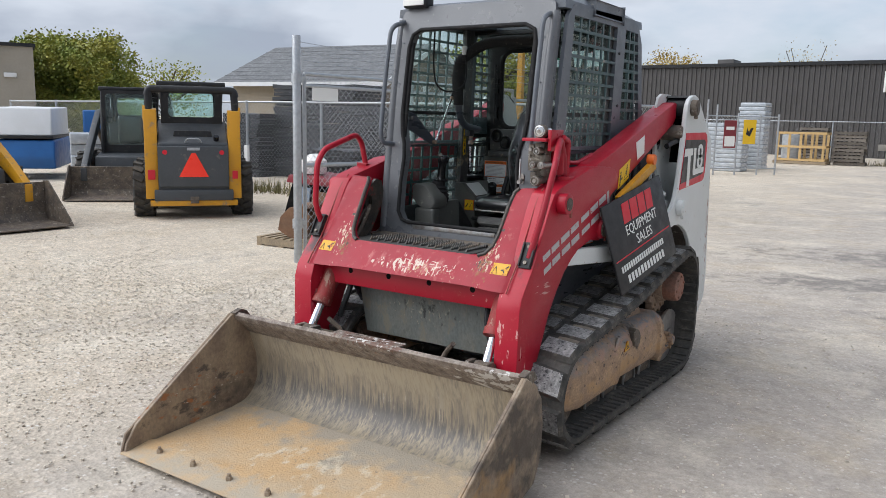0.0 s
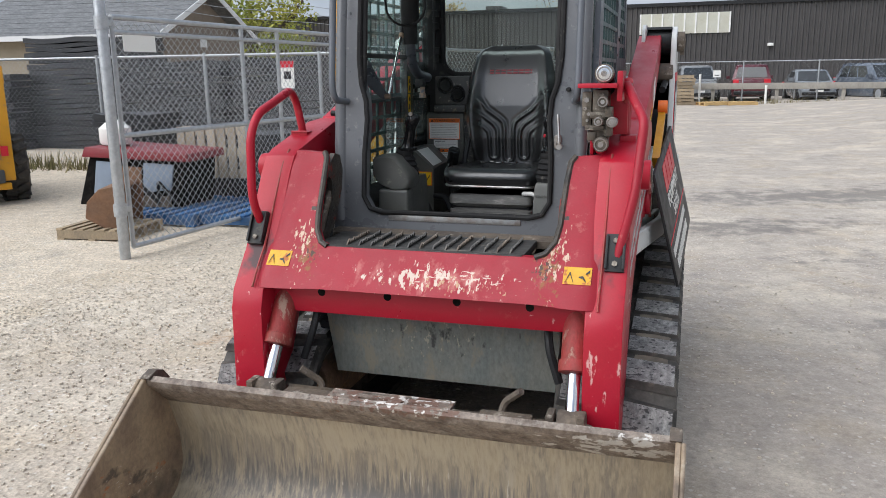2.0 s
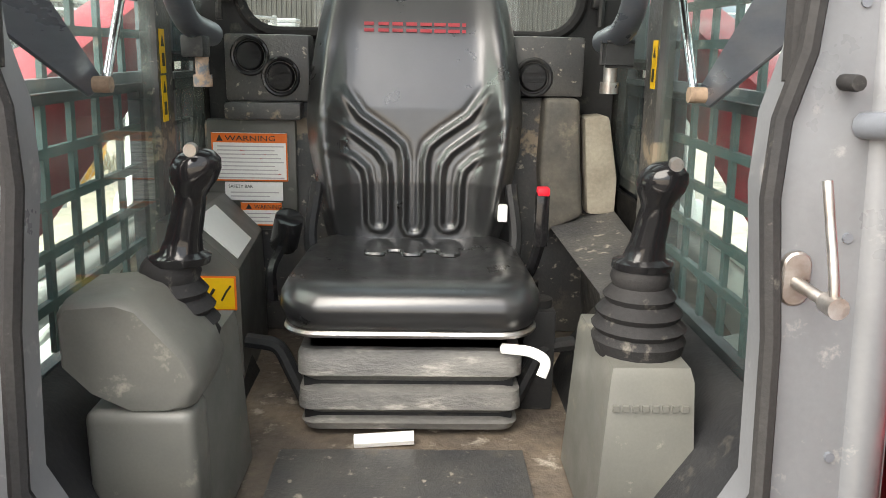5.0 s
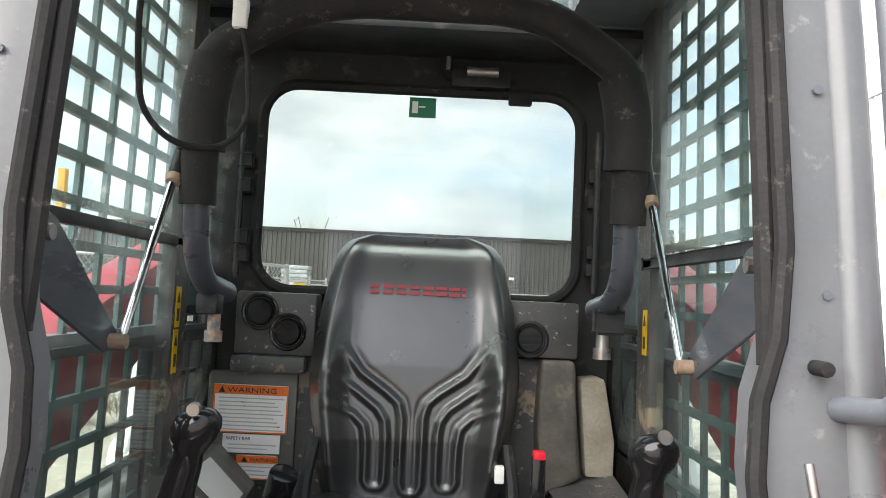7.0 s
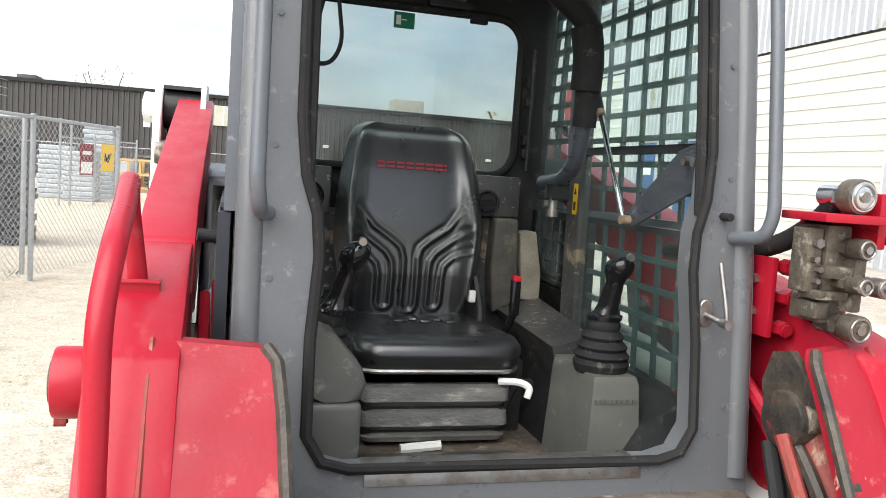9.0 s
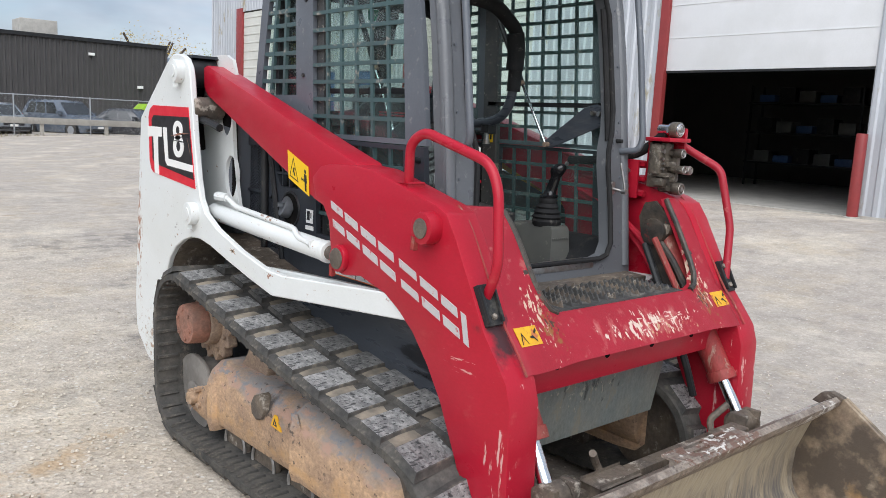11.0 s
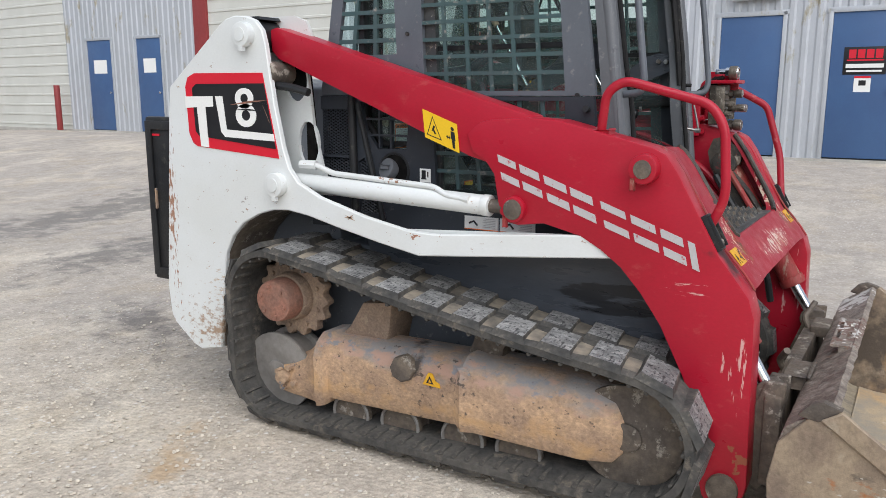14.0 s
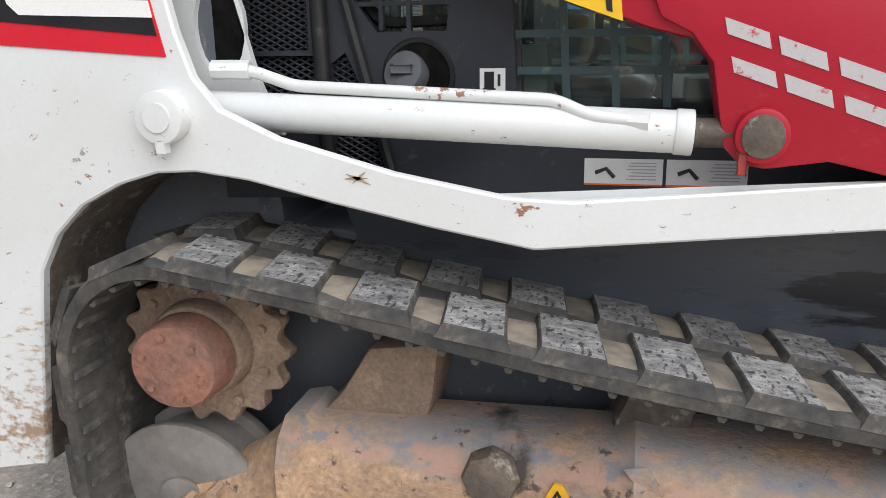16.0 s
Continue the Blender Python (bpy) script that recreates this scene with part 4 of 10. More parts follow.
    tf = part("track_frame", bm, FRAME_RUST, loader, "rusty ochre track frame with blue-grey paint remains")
    bm = rod((s * 0.61, 0.66, 0.335), (s * 0.61, 0.445, 0.335), 0.112, 24, w=0.012)
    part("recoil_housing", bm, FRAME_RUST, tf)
    bm = rod((s * 0.70, 1.247, 0.392), (s * 0.745, 1.247, 0.398), 0.058, 8, 0.05, w=0.006)
    part("cap", bm, STEEL_DARK, tf, "oil-stained dark cap")
    bm = plate([(1.085, 0.352), (1.158, 0.355), (1.150, 0.372), (1.134, 0.404), (1.120, 0.402), (1.106, 0.376), (1.088, 0.368)], s * 0.731, s * 0.738)
    dk = part("decal", bm, YELLOW_WORN, tf, "scratched yellow warning decal")
    part("decal_symbol", plate([(1.112, 0.362), (1.142, 0.364), (1.128, 0.392)], s * 0.738, s * 0.7388, holes=[[(1.121, 0.3665), (1.134, 0.3675), (1.128, 0.381)]]), DECAL_BLACK, dk, smooth=0)
    bm = rod((s * 0.70, 1.825, 0.245), (s * 0.758, 1.825, 0.245), 0.030, 14, w=0.005)
    part("axle_end", bm, RUST, tf)
    for k in range(4):
        a = math.pi / 2 * k + 0.4
        part("axle_bolt", rod((s * 0.70, 1.815 + 0.045 * math.cos(a), 0.245 + 0.05 * math.sin(a)), (s * 0.742, 1.815 + 0.045 * math.cos(a), 0.245 + 0.05 * math.sin(a)), 0.013, 6), RUST, tf)
    bm = plate([(0.83, 0.22), (0.87, 0.22), (1.02, 0.45), (0.98, 0.46)], s * 0.733, s * 0.741)
    soften(bm, 0.003, 1)
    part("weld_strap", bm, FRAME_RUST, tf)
    # bracket from the frame up to the chassis
    bm = plate([(1.66, 0.38), (1.56, 0.495), (1.50, 0.60), (1.36, 0.62), (1.375, 0.50), (1.40, 0.40)], s * 0.45, s * 0.625, w=0.012)
    part("frame_bracket", bm, RUST_DRY, tf)
    bm = plate([(1.06, 0.42), (1.02, 0.52), (1.00, 0.62), (0.84, 0.62), (0.90, 0.50), (0.90, 0.42)], s * 0.45, s * 0.61, w=0.012)
    part("frame_bracket", bm, STEEL_DARK, tf)

# dark chassis between the tracks
SECTION = SIDES
bm = plate([(2.44, 0.36), (2.40, 0.97), (1.78, 0.97), (1.76, 0.785), (0.60, 0.785), (0.50, 0.88), (0.44, 0.88), (0.44, 0.80), (0.52, 0.42), (0.75, 0.30), (2.2, 0.28)], -0.425, 0.425, w=0.015)
chassis = part("chassis", bm, GREY, loader, "dark grey lower chassis")
for s in (-1, 1):
    bm = plate([(1.62, 0.86), (0.30, 0.93), (0.28, 0.72), (0.36, 0.60), (0.50, 0.55), (1.55, 0.66)], s * 0.40, s * 0.455, w=0.01)
    part("side_skirt", bm, SKIRT, chassis, "blue-black inner track guard, scraped")
BELLY = surface("belly_plate_paint", (0.20, 0.215, 0.20), 0.5, second=(0.25, 0.245, 0.21), amount=0.8, scale=6, grain=60, grain_amt=0.25, bump=0.3, dirt=(0.30, 0.27, 0.21), dirt_amt=0.16, dirt_scale=9, stretch=(1.5, 1, 0.7),
                spots=[((0, 0.35, 0.60), (0.6, 0.5, 0.25), (0.44, 0.40, 0.31), 60.0, 0.56, (1, 1, 0.6), 0.04), ((0, 0.35, 0.60), (0.6, 0.5, 0.25), (0.06, 0.06, 0.055), 24.0, 0.54, (1, 1, 0.5), 0.08)])
bm = loft([[(x, y, z) for x, y, z in ((-0.40, 0.44, 0.70), (0.42, 0.44, 0.70), (0.42, 0.30, 0.69), (-0.40, 0.30, 0.69))],
           [(x, y, z) for x, y, z in ((-0.38, 0.44, 0.42), (0.40, 0.44, 0.42), (0.40, 0.33, 0.46), (-0.38, 0.33, 0.46))]])
soften(bm, 0.012)
part("belly_box", bm, BELLY, loader, "scuffed grey-green front belly box")

# white rear frame: side plates with the wheel arch and the sill that runs forward
SIDE = [(2.457, 1.319), (2.44, 1.425), (2.13, 1.66), (2.09, 1.683), (2.044, 1.693), (1.985, 1.690), (1.935, 1.672), (1.900, 1.635), (1.885, 1.58), (1.872, 1.49), (1.85, 1.35), (1.815, 1.19),
        (1.79, 1.115), (1.745, 1.06), (1.64, 1.012), (1.43, 0.955), (1.24, 0.920), (1.13, 0.914), (0.65, 0.948), (0.44, 0.962),
        (0.44, 0.888), (1.19, 0.832), (1.36, 0.862), (1.54, 0.899), (1.70, 0.936), (1.80, 0.949), (1.88, 0.945), (1.96, 0.922), (2.045, 0.880), (2.11, 0.82), (2.155, 0.745), (2.185, 0.55), (2.215, 0.32), (2.34, 0.293), (2.39, 0.310), (2.505, 0.395), (2.522, 0.43), (2.535, 0.56)]
INNER = [(2.12, 1.62), (2.0, 1.695), (1.86, 1.695), (1.80, 1.672), (1.775, 1.62), (1.80, 1.478), (1.775, 1.26), (1.735, 1.107), (1.69, 1.0), (2.2, 1.0), (2.22, 1.3)]
for s in (-1, 1):
    bm = plate(SIDE, s * 0.675, s * 0.700, w=0.004, seg=1)
    bmesh.ops.bisect_plane(bm, geom=bm.verts[:] + bm.edges[:] + bm.faces[:], plane_co=(0, 1.2, 0), plane_no=(0, 1, 0))
    for v in bm.verts:
        # the sill bends in behind the arm
        v.co.x -= s * max(0.0, 1.2 - v.co.y) * 0.115
    sp = part("side_plate", bm, WHITE, loader, "chipped off-white rear side plate")
    # plate behind it with two oval cut-outs, and the sill's sloping shelf
    bm = plate(INNER, s * 0.545, s * 0.56, holes=[circle(1.862, 1.445, 0.058, 0.080), circle(1.806, 1.200, 0.052, 0.088)])
    part("inner_plate", bm, WHITE, sp)
    # black sheet behind the cut-outs, their shade put in as colour
    part("cavity_backing", plate([(1.76, 1.10), (1.95, 1.10), (1.95, 1.54), (1.80, 1.54)], s * 0.5405, s * 0.5445), PIT_SHADE, sp)
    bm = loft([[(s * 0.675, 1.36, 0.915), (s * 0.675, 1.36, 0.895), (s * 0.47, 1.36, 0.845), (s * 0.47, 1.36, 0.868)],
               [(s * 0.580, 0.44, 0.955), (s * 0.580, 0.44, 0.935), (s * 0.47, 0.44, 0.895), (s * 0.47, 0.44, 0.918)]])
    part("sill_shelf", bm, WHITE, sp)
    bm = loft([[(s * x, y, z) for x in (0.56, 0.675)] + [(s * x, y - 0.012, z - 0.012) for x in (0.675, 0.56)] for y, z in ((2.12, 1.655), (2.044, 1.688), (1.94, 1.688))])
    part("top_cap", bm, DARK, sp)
    # black web, painted for the shade between the two plates
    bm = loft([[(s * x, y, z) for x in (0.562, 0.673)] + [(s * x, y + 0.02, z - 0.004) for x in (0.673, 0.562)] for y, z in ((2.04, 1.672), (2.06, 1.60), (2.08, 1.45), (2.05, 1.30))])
    part("rear_web", bm, PIT_SHADE, sp, "web painted black for the shade between the plates")
    part("upper_pin", rod((s * 0.562, 1.983, 1.619), (s * 0.674, 1.983, 1.619), 0.062, 24, w=0.004), DARK, sp)
    part("arm_hose", tube([(s * 0.655, 2.02, 1.50), (s * 0.655, 1.90, 1.43), (s * 0.655, 1.80, 1.42), (s * 0.65, 1.72, 1.40)], 0.016, 8, 0.04), DARK, sp)
    bm = plate([(2.215, 0.32), (2.185, 0.55), (2.155, 0.745), (2.11, 0.82), (2.045, 0.88), (1.96, 0.922), (1.88, 0.945), (1.80, 0.949), (1.70, 0.936), (1.54, 0.899), (1.36, 0.862), (1.20, 0.84),
                (1.20, 0.85), (1.36, 0.875), (1.54, 0.912), (1.70, 0.949), (1.80, 0.962), (1.88, 0.958), (1.97, 0.935), (2.06, 0.89), (2.125, 0.825), (2.17, 0.745), (2.20, 0.55), (2.23, 0.32)], s * 0.43, s * 0.674)
    part("arch_liner", bm, STEEL_DARK, sp, "muddy wheel-arch liner")
    for y, z in ((1.983, 1.619), (1.844, 1.048)):
        bm = rod((s * 0.698, y, z), (s * 0.735, y, z), 0.047, 24, w=0.006)
        rod((s * 0.734, y, z), (s * 0.739, y, z), 0.026, 16, bm=bm)
        box(s * 0.715, s * 0.735, y - 0.008, y + 0.008, z - 0.062, z - 0.04, bm=bm)
        part("pivot_pin", bm, STEEL_DARK if z > 1.5 and s > 0 else WHITE, sp)
    # model panel: black field in a red border with white writing
    def dec(poly, x, mat, nm):
        part(nm, plate(poly, s * 0.700, s * x), mat, sp)
    dec([(2.285, 1.478), (2.325, 1.462), (2.342, 1.425), (2.333, 1.235), (2.312, 1.195), (2.285, 1.182), (1.835, 1.149), (1.905, 1.475)], 0.7025, DECAL_RED, "decal_border")
    dec([(2.275, 1.435), (2.300, 1.418), (2.292, 1.245), (2.272, 1.225), (1.848, 1.185), (1.898, 1.435)], 0.7045, DECAL_BLACK, "decal_field")
    W2 = 0.7065
    if s < 0:
        dec([(2.342, 1.385), (2.180, 1.386), (2.180, 1.345), (2.225, 1.343), (2.218, 1.180), (2.262, 1.183), (2.275, 1.342), (2.342, 1.338)], W2, DECAL_WHITE, "model_letter_t")
        dec([(2.165, 1.386), (2.125, 1.386), (2.108, 1.255), (1.858, 1.243), (1.853, 1.215), (2.118, 1.225), (2.140, 1.245)], W2, DECAL_WHITE, "model_letter_l")
        ring = lambda cy, cz, ry, rz: plate(circle(cy, cz, ry, rz, 18), s * 0.7045, s * W2, holes=[circle(cy, cz, ry * 0.42, rz * 0.45, 14)])
        bm = ring(2.004, 1.378, 0.050, 0.040)
        merge(ring(1.998, 1.312, 0.056, 0.046), bm)
        part("model_figure_eight", bm, DECAL_WHITE, sp)
    else:
        dec([(1.89, 1.385), (2.04, 1.386), (2.04, 1.345), (2.0, 1.343), (2.005, 1.165), (1.955, 1.163), (1.952, 1.342), (1.885, 1.338)], W2, DECAL_WHITE, "model_letter_t")
        dec([(2.065, 1.386), (2.105, 1.386), (2.105, 1.262), (2.285, 1.268), (2.285, 1.238), (2.075, 1.225), (2.062, 1.245)], W2, DECAL_WHITE, "model_letter_l")
        ring = lambda cy, cz, ry, rz: plate(circle(cy, cz, ry, rz, 18), s * 0.7045, s * W2, holes=[circle(cy, cz, ry * 0.42, rz * 0.45, 14)])
        bm = ring(2.195, 1.366, 0.052, 0.042)
        merge(ring(2.195, 1.302, 0.056, 0.045), bm)
        part("model_figure_eight", bm, DECAL_WHITE, sp)
    if s < 0:
        for ya, za, yb, zb, h_, mt in ((2.085, 1.352, 1.872, 1.372, 0.007, RUST_PINK), (2.06, 1.336, 1.90, 1.330, 0.005, DECAL_BLACK), (1.99, 1.366, 1.868, 1.352, 0.006, DECAL_BLACK), (1.905, 1.352, 1.872, 1.285, 0.004, RUST_PINK)):
            bm = plate([(ya, za), ((ya + yb) / 2, (za + zb) / 2 + h_ * 0.9), (yb, zb), ((ya + yb) / 2, (za + zb) / 2 - h_ * 0.4)], s * W2, s * (W2 + 0.0012))
            part("paint_scratch", bm, mt, sp, "scratch through the paint", smooth=0)
        for ya, za, yb, zb in ((1.515, 0.953, 1.470, 0.935), (1.505, 0.935, 1.478, 0.958), (1.52, 0.944, 1.475, 0.946)):
            part("paint_scratch", plate([(ya, za), ((ya + yb) / 2, (za + zb) / 2 + 0.004), (yb, zb), ((ya + yb) / 2, (za + zb) / 2 - 0.003)], s * 0.7, s * 0.7012), RUST, sp, smooth=0)
    # pivot block at the arm's rear end
    bm = rod((s * 0.56, 1.90, 1.475), (s * 0.69, 1.90, 1.475), 0.045, 20, w=0.006)
    part("link_pin", bm, STEEL_DARK, sp)

# rear hood and the engine bay
bm = plate([(2.45, 0.95), (2.43, 1.40), (2.10, 1.46), (1.80, 1.42), (1.80, 0.95)], -0.545, 0.545, w=0.03, seg=3)
part("engine_hood", bm, GREY, loader, "dark grey engine hood")
bm = plate([(2.5, 0.42), (2.47, 1.30), (2.44, 1.30), (2.44, 0.42)], -0.67, 0.67, w=0.008)
part("rear_panel", bm, DARK, loader)
# rear door standing open
bm = box(-0.47, -0.43, 2.52, 2.91, 0.50, 1.29, 0.012)
door = part("rear_door", bm, DARK, loader, "black rear engine door standing open")
part("inner_lip", plate([(2.53, 0.52), (2.90, 0.52), (2.90, 1.27), (2.53, 1.27)], -0.482, -0.470, holes=[[(2.57, 0.56), (2.57, 1.23), (2.86, 1.23), (2.86, 0.56)]], w=0.003), DARK, door)
part("hinge", rod((-0.455, 2.515, 0.60), (-0.455, 2.515, 0.70), 0.016, 10), DARK, door)
part("hinge", rod((-0.455, 2.515, 1.08), (-0.455, 2.515, 1.18), 0.016, 10), DARK, door)
part("reflector", box(-0.473, -0.469, 2.81, 2.88, 1.20, 1.21), DECAL_RED, door)
part("latch", box(-0.48, -0.469, 2.85, 2.89, 0.85, 0.95, 0.004), RUST, door)

# grey side panels under the arm, with screens, filler cap and labels
for s in (-1, 1):
    X = s * 0.485
    out_ = [(1.86, 0.86), (1.86, 1.386), (0.64, 1.386), (0.60, 1.05), (0.60, 0.90)]
    sm = [(1.825, 1.155), (1.825, 1.335), (1.66, 1.335), (1.66, 1.155)]
    sl = [(1.825, 1.00), (1.825, 1.145), (1.64, 1.145), (1.64, 1.00)]
    st_ = [(1.615, 0.93), (1.615, 1.13), (1.585, 1.15), (1.50, 0.965), (1.515, 0.93)]
    holes = [sm, sl, st_, [(1.385, 1.187), (1.52, 1.187), (1.575, 1.26), (1.60, 1.365), (1.365, 1.365)], circle(1.44, 1.105, 0.066, 0.066, 28), [(0.715, 1.035), (1.25, 1.035), (1.27, 1.372), (0.742, 1.372)]]
    bm = plate(out_, X, X - s * 0.02, holes=holes)
    pn = part("engine_side_panel", bm, ENGINE_GREY, loader, "dark grey engine side panel with expanded-metal screens")
    # near-black sheets that paint the bay's shade behind screens and filler
    part("panel_backing", box(X - s * 0.045, X - s * 0.055, 1.585, 1.85, 0.90, 1.386), PIT_SHADE, pn)
    part("panel_backing", box(X - s * 0.045, X - s * 0.055, 1.33, 1.583, 0.90, 1.175), PIT_SHADE, pn)
    for y_ in (1.458, 1.512):
        part("window_bar", box(X - s * 0.002, X - s * 0.018, y_ - 0.004, y_ + 0.004, 1.185 if y_ < 1.5 else 1.19, 1.365), ENGINE_GREY, pn)
    for z_ in (1.238, 1.30):
        part("window_bar", box(X - s * 0.003, X - s * 0.017, 1.38, 1.575, z_ - 0.004, z_ + 0.004), ENGINE_GREY, pn)
    bm = bmesh.new()
    for y0, y1, z0, z1 in ((1.655, 1.83, 1.15, 1.34), (1.635, 1.83, 0.995, 1.15), (1.50, 1.62, 0.925, 1.14)):
        p = 0.0125
        slope = 1.9
        for fam in (1, -1):
            k = y0 - (z1 - z0) * slope
            while k < y1 + (z1 - z0) * slope:
                ya, yb = k, k + fam * (z1 - z0) * slope
                ta, tb = sorted(((y0 - ya) / (yb - ya), (y1 - ya) / (yb - ya)))
                t0, t1 = max(0.0, ta), min(1.0, tb)
                if t1 - t0 > 0.03:
                    q0 = (X - s * 0.012, ya + (yb - ya) * t0, z0 + (z1 - z0) * t0)
                    q1 = (X - s * 0.012, ya + (yb - ya) * t1, z0 + (z1 - z0) * t1)
                    rod(q0, q1, 0.0024, 4, bm=bm)
                k += p * slope
    tagged(part("screen", bm, ENGINE_GREY, pn, smooth=0), "expanded-metal screen", kind="stuff")
    part("panel_post", rod((X + s * 0.012, 1.625, 0.93), (X + s * 0.012, 1.635, 1.40), 0.016, 12), DARK, pn)
    part("panel_rib", rod((X + s * 0.006, 1.49, 0.90), (X + s * 0.006, 1.61, 1.36), 0.012, 8), DARK, pn)
    # flat near-black disc, the filler recess's shade painted on the panel
    part("filler_recess", rod((X - s * 0.001, 1.44, 1.105), (X + s * 0.0015, 1.44, 1.105), 0.066, 28), PIT_SHADE, pn)
    part("filler_ring", tube([(X, a, b) for a, b in circle(1.44, 1.105, 0.066, 0.066, 28)], 0.006, 6, closed=True), DARK, pn)
    bm = rod((X - s * 0.04, 1.445, 1.09), (X - s * 0.005, 1.458, 1.102), 0.032, 20)
    cap = rod((X - s * 0.01, 1.457, 1.103), (X + s * 0.022, 1.466, 1.116), 0.041, 26, w=0.005, bm=bm)
    box(X + s * 0.018, X + s * 0.030, 1.446, 1.486, 1.112, 1.127, 0.003, bm=cap)
    part("fuel_cap", cap, GREY_LIGHT, pn)
    bm = box(X, X + s * 0.002, 1.274, 1.322, 1.068, 1.119)
    fl = part("fuel_label", bm, DECAL_WHITE, pn)
    bm = box(X, X + s * 0.0035, 1.295, 1.313, 1.083, 1.113)
    box(X, X + s * 0.0035, 1.283, 1.288, 1.087, 1.108, bm=bm)
    box(X, X + s * 0.0035, 1.292, 1.316, 1.079, 1.083, bm=bm)
    part("fuel_symbol", bm, DECAL_BLACK, fl)
    part("small_label", box(X, X + s * 0.002, 1.268, 1.325, 1.042, 1.058), DECAL_WHITE, pn)
    for y0, y1 in ((0.984, 1.125), (0.838, 0.978)):
        lb_ = part("warning_label", box(X, X + s * 0.002, y0, y1, 0.907, 0.956), DECAL_WHITE, pn)
        part("label_edge", box(X, X + s * 0.003, y0, y1, 0.907, 0.910), DECAL_ORANGE, lb_)
        bm = bmesh.new()
        for q in range(6):
            box(X, X + s * 0.003, y0 + 0.012, y0 + 0.065 - 0.004 * (q % 3), 0.918 + q * 0.006, 0.920 + q * 0.006, bm=bm)
        part("label_print", bm, DECAL_GREY, lb_, smooth=0)
        bm = tube([(X + s * 0.002, y1 - 0.055, 0.922), (X + s * 0.002, y1 - 0.04, 0.938), (X + s * 0.002, y1 - 0.02, 0.93)], 0.004, 6)
        part("label_symbol", bm, DECAL_BLACK, lb_)

# lift cylinders
for s in (-1, 1):
    x = s * 0.617
    bm = rod((x, 1.84, 1.054), (x, 0.955, 1.020), 0.035, 28, w=0.004)
    rod((x, 0.975, 1.021), (x, 0.945, 1.0195), 0.0375, 28, w=0.004, bm=bm)
    lc = part("lift_cylinder", bm, WHITE, loader, "white lift cylinder with its hydraulic pipe")
    part("cylinder_rod", rod((x, 0.95, 1.020), (x, 0.84, 1.019), 0.024, 16), STEEL_DARK, lc)
    bm = tube([(x - s * 0.005, 1.80, 1.125), (x, 1.72, 1.123), (x, 1.675, 1.108), (x, 1.635, 1.095), (x + s * 0.01, 1.17, 1.072), (x + s * 0.025, 1.11, 1.048), (x + s * 0.025, 1.02, 1.038)], 0.011, 10, 0.02)
    rod((x + s * 0.01, 1.79, 1.124), (x, 1.72, 1.123), 0.018, 8, bm=bm)
    rod((x + s * 0.02, 1.05, 1.040), (x + s * 0.025, 1.015, 1.038), 0.016, 8, bm=bm)
    part("hydraulic_pipe", bm, WHITE, lc)

STRUT_Y = surface("yellow_strut_paint", (0.62, 0.31, 0.01), 0.45, second=(0.50, 0.22, 0.02), amount=0.7, scale=9, grain=60, grain_amt=0.1, bump=0.1)
st_ = part("safety_strut", loft([[(x, 0.985 + dy, 1.146 + dz) for x, dy, dz in ((0.648, 0, 0.02), (0.676, 0, 0.02), (0.676, 0.02, -0.022), (0.648, 0.02, -0.022))], [(x, 1.47 + dy, 1.305 + dz) for x, dy, dz in ((0.648, 0, 0.026), (0.676, 0, 0.026), (0.676, 0.02, -0.02), (0.648, 0.02, -0.02))]]), STRUT_Y, loader, "yellow lift-arm safety strut")
part("strut_pin", rod((0.645, 1.44, 1.335), (0.685, 1.44, 1.335), 0.028, 14, w=0.003), DECAL_ORANGE, st_)

# loader arms
SECTION = ARMS
ARM_FRONT = [(1.035, 1.262), (0.985, 1.302), (0.94, 1.312), (0.80, 1.320), (0.69, 1.313), (0.375, 1.238), (0.33, 1.218), (0.29, 1.165), (0.15, 0.925), (0.105, 0.873), (0.055, 0.81), (0.035, 0.75), (0.02, 0.23), (0.035, 0.165), (0.075, 0.135),
             (0.125, 0.14), (0.155, 0.165), (0.165, 0.20), (0.178, 0.32), (0.205, 0.46), (0.24, 0.54), (0.32, 0.69), (0.39, 0.785), (0.46, 0.86), (0.53, 0.91), (0.60, 0.947), (0.735, 0.978), (0.83, 0.965), (0.873, 0.972), (0.90, 1.0), (0.912, 1.06),
             (0.925, 1.13), (0.96, 1.175), (1.01, 1.20)]
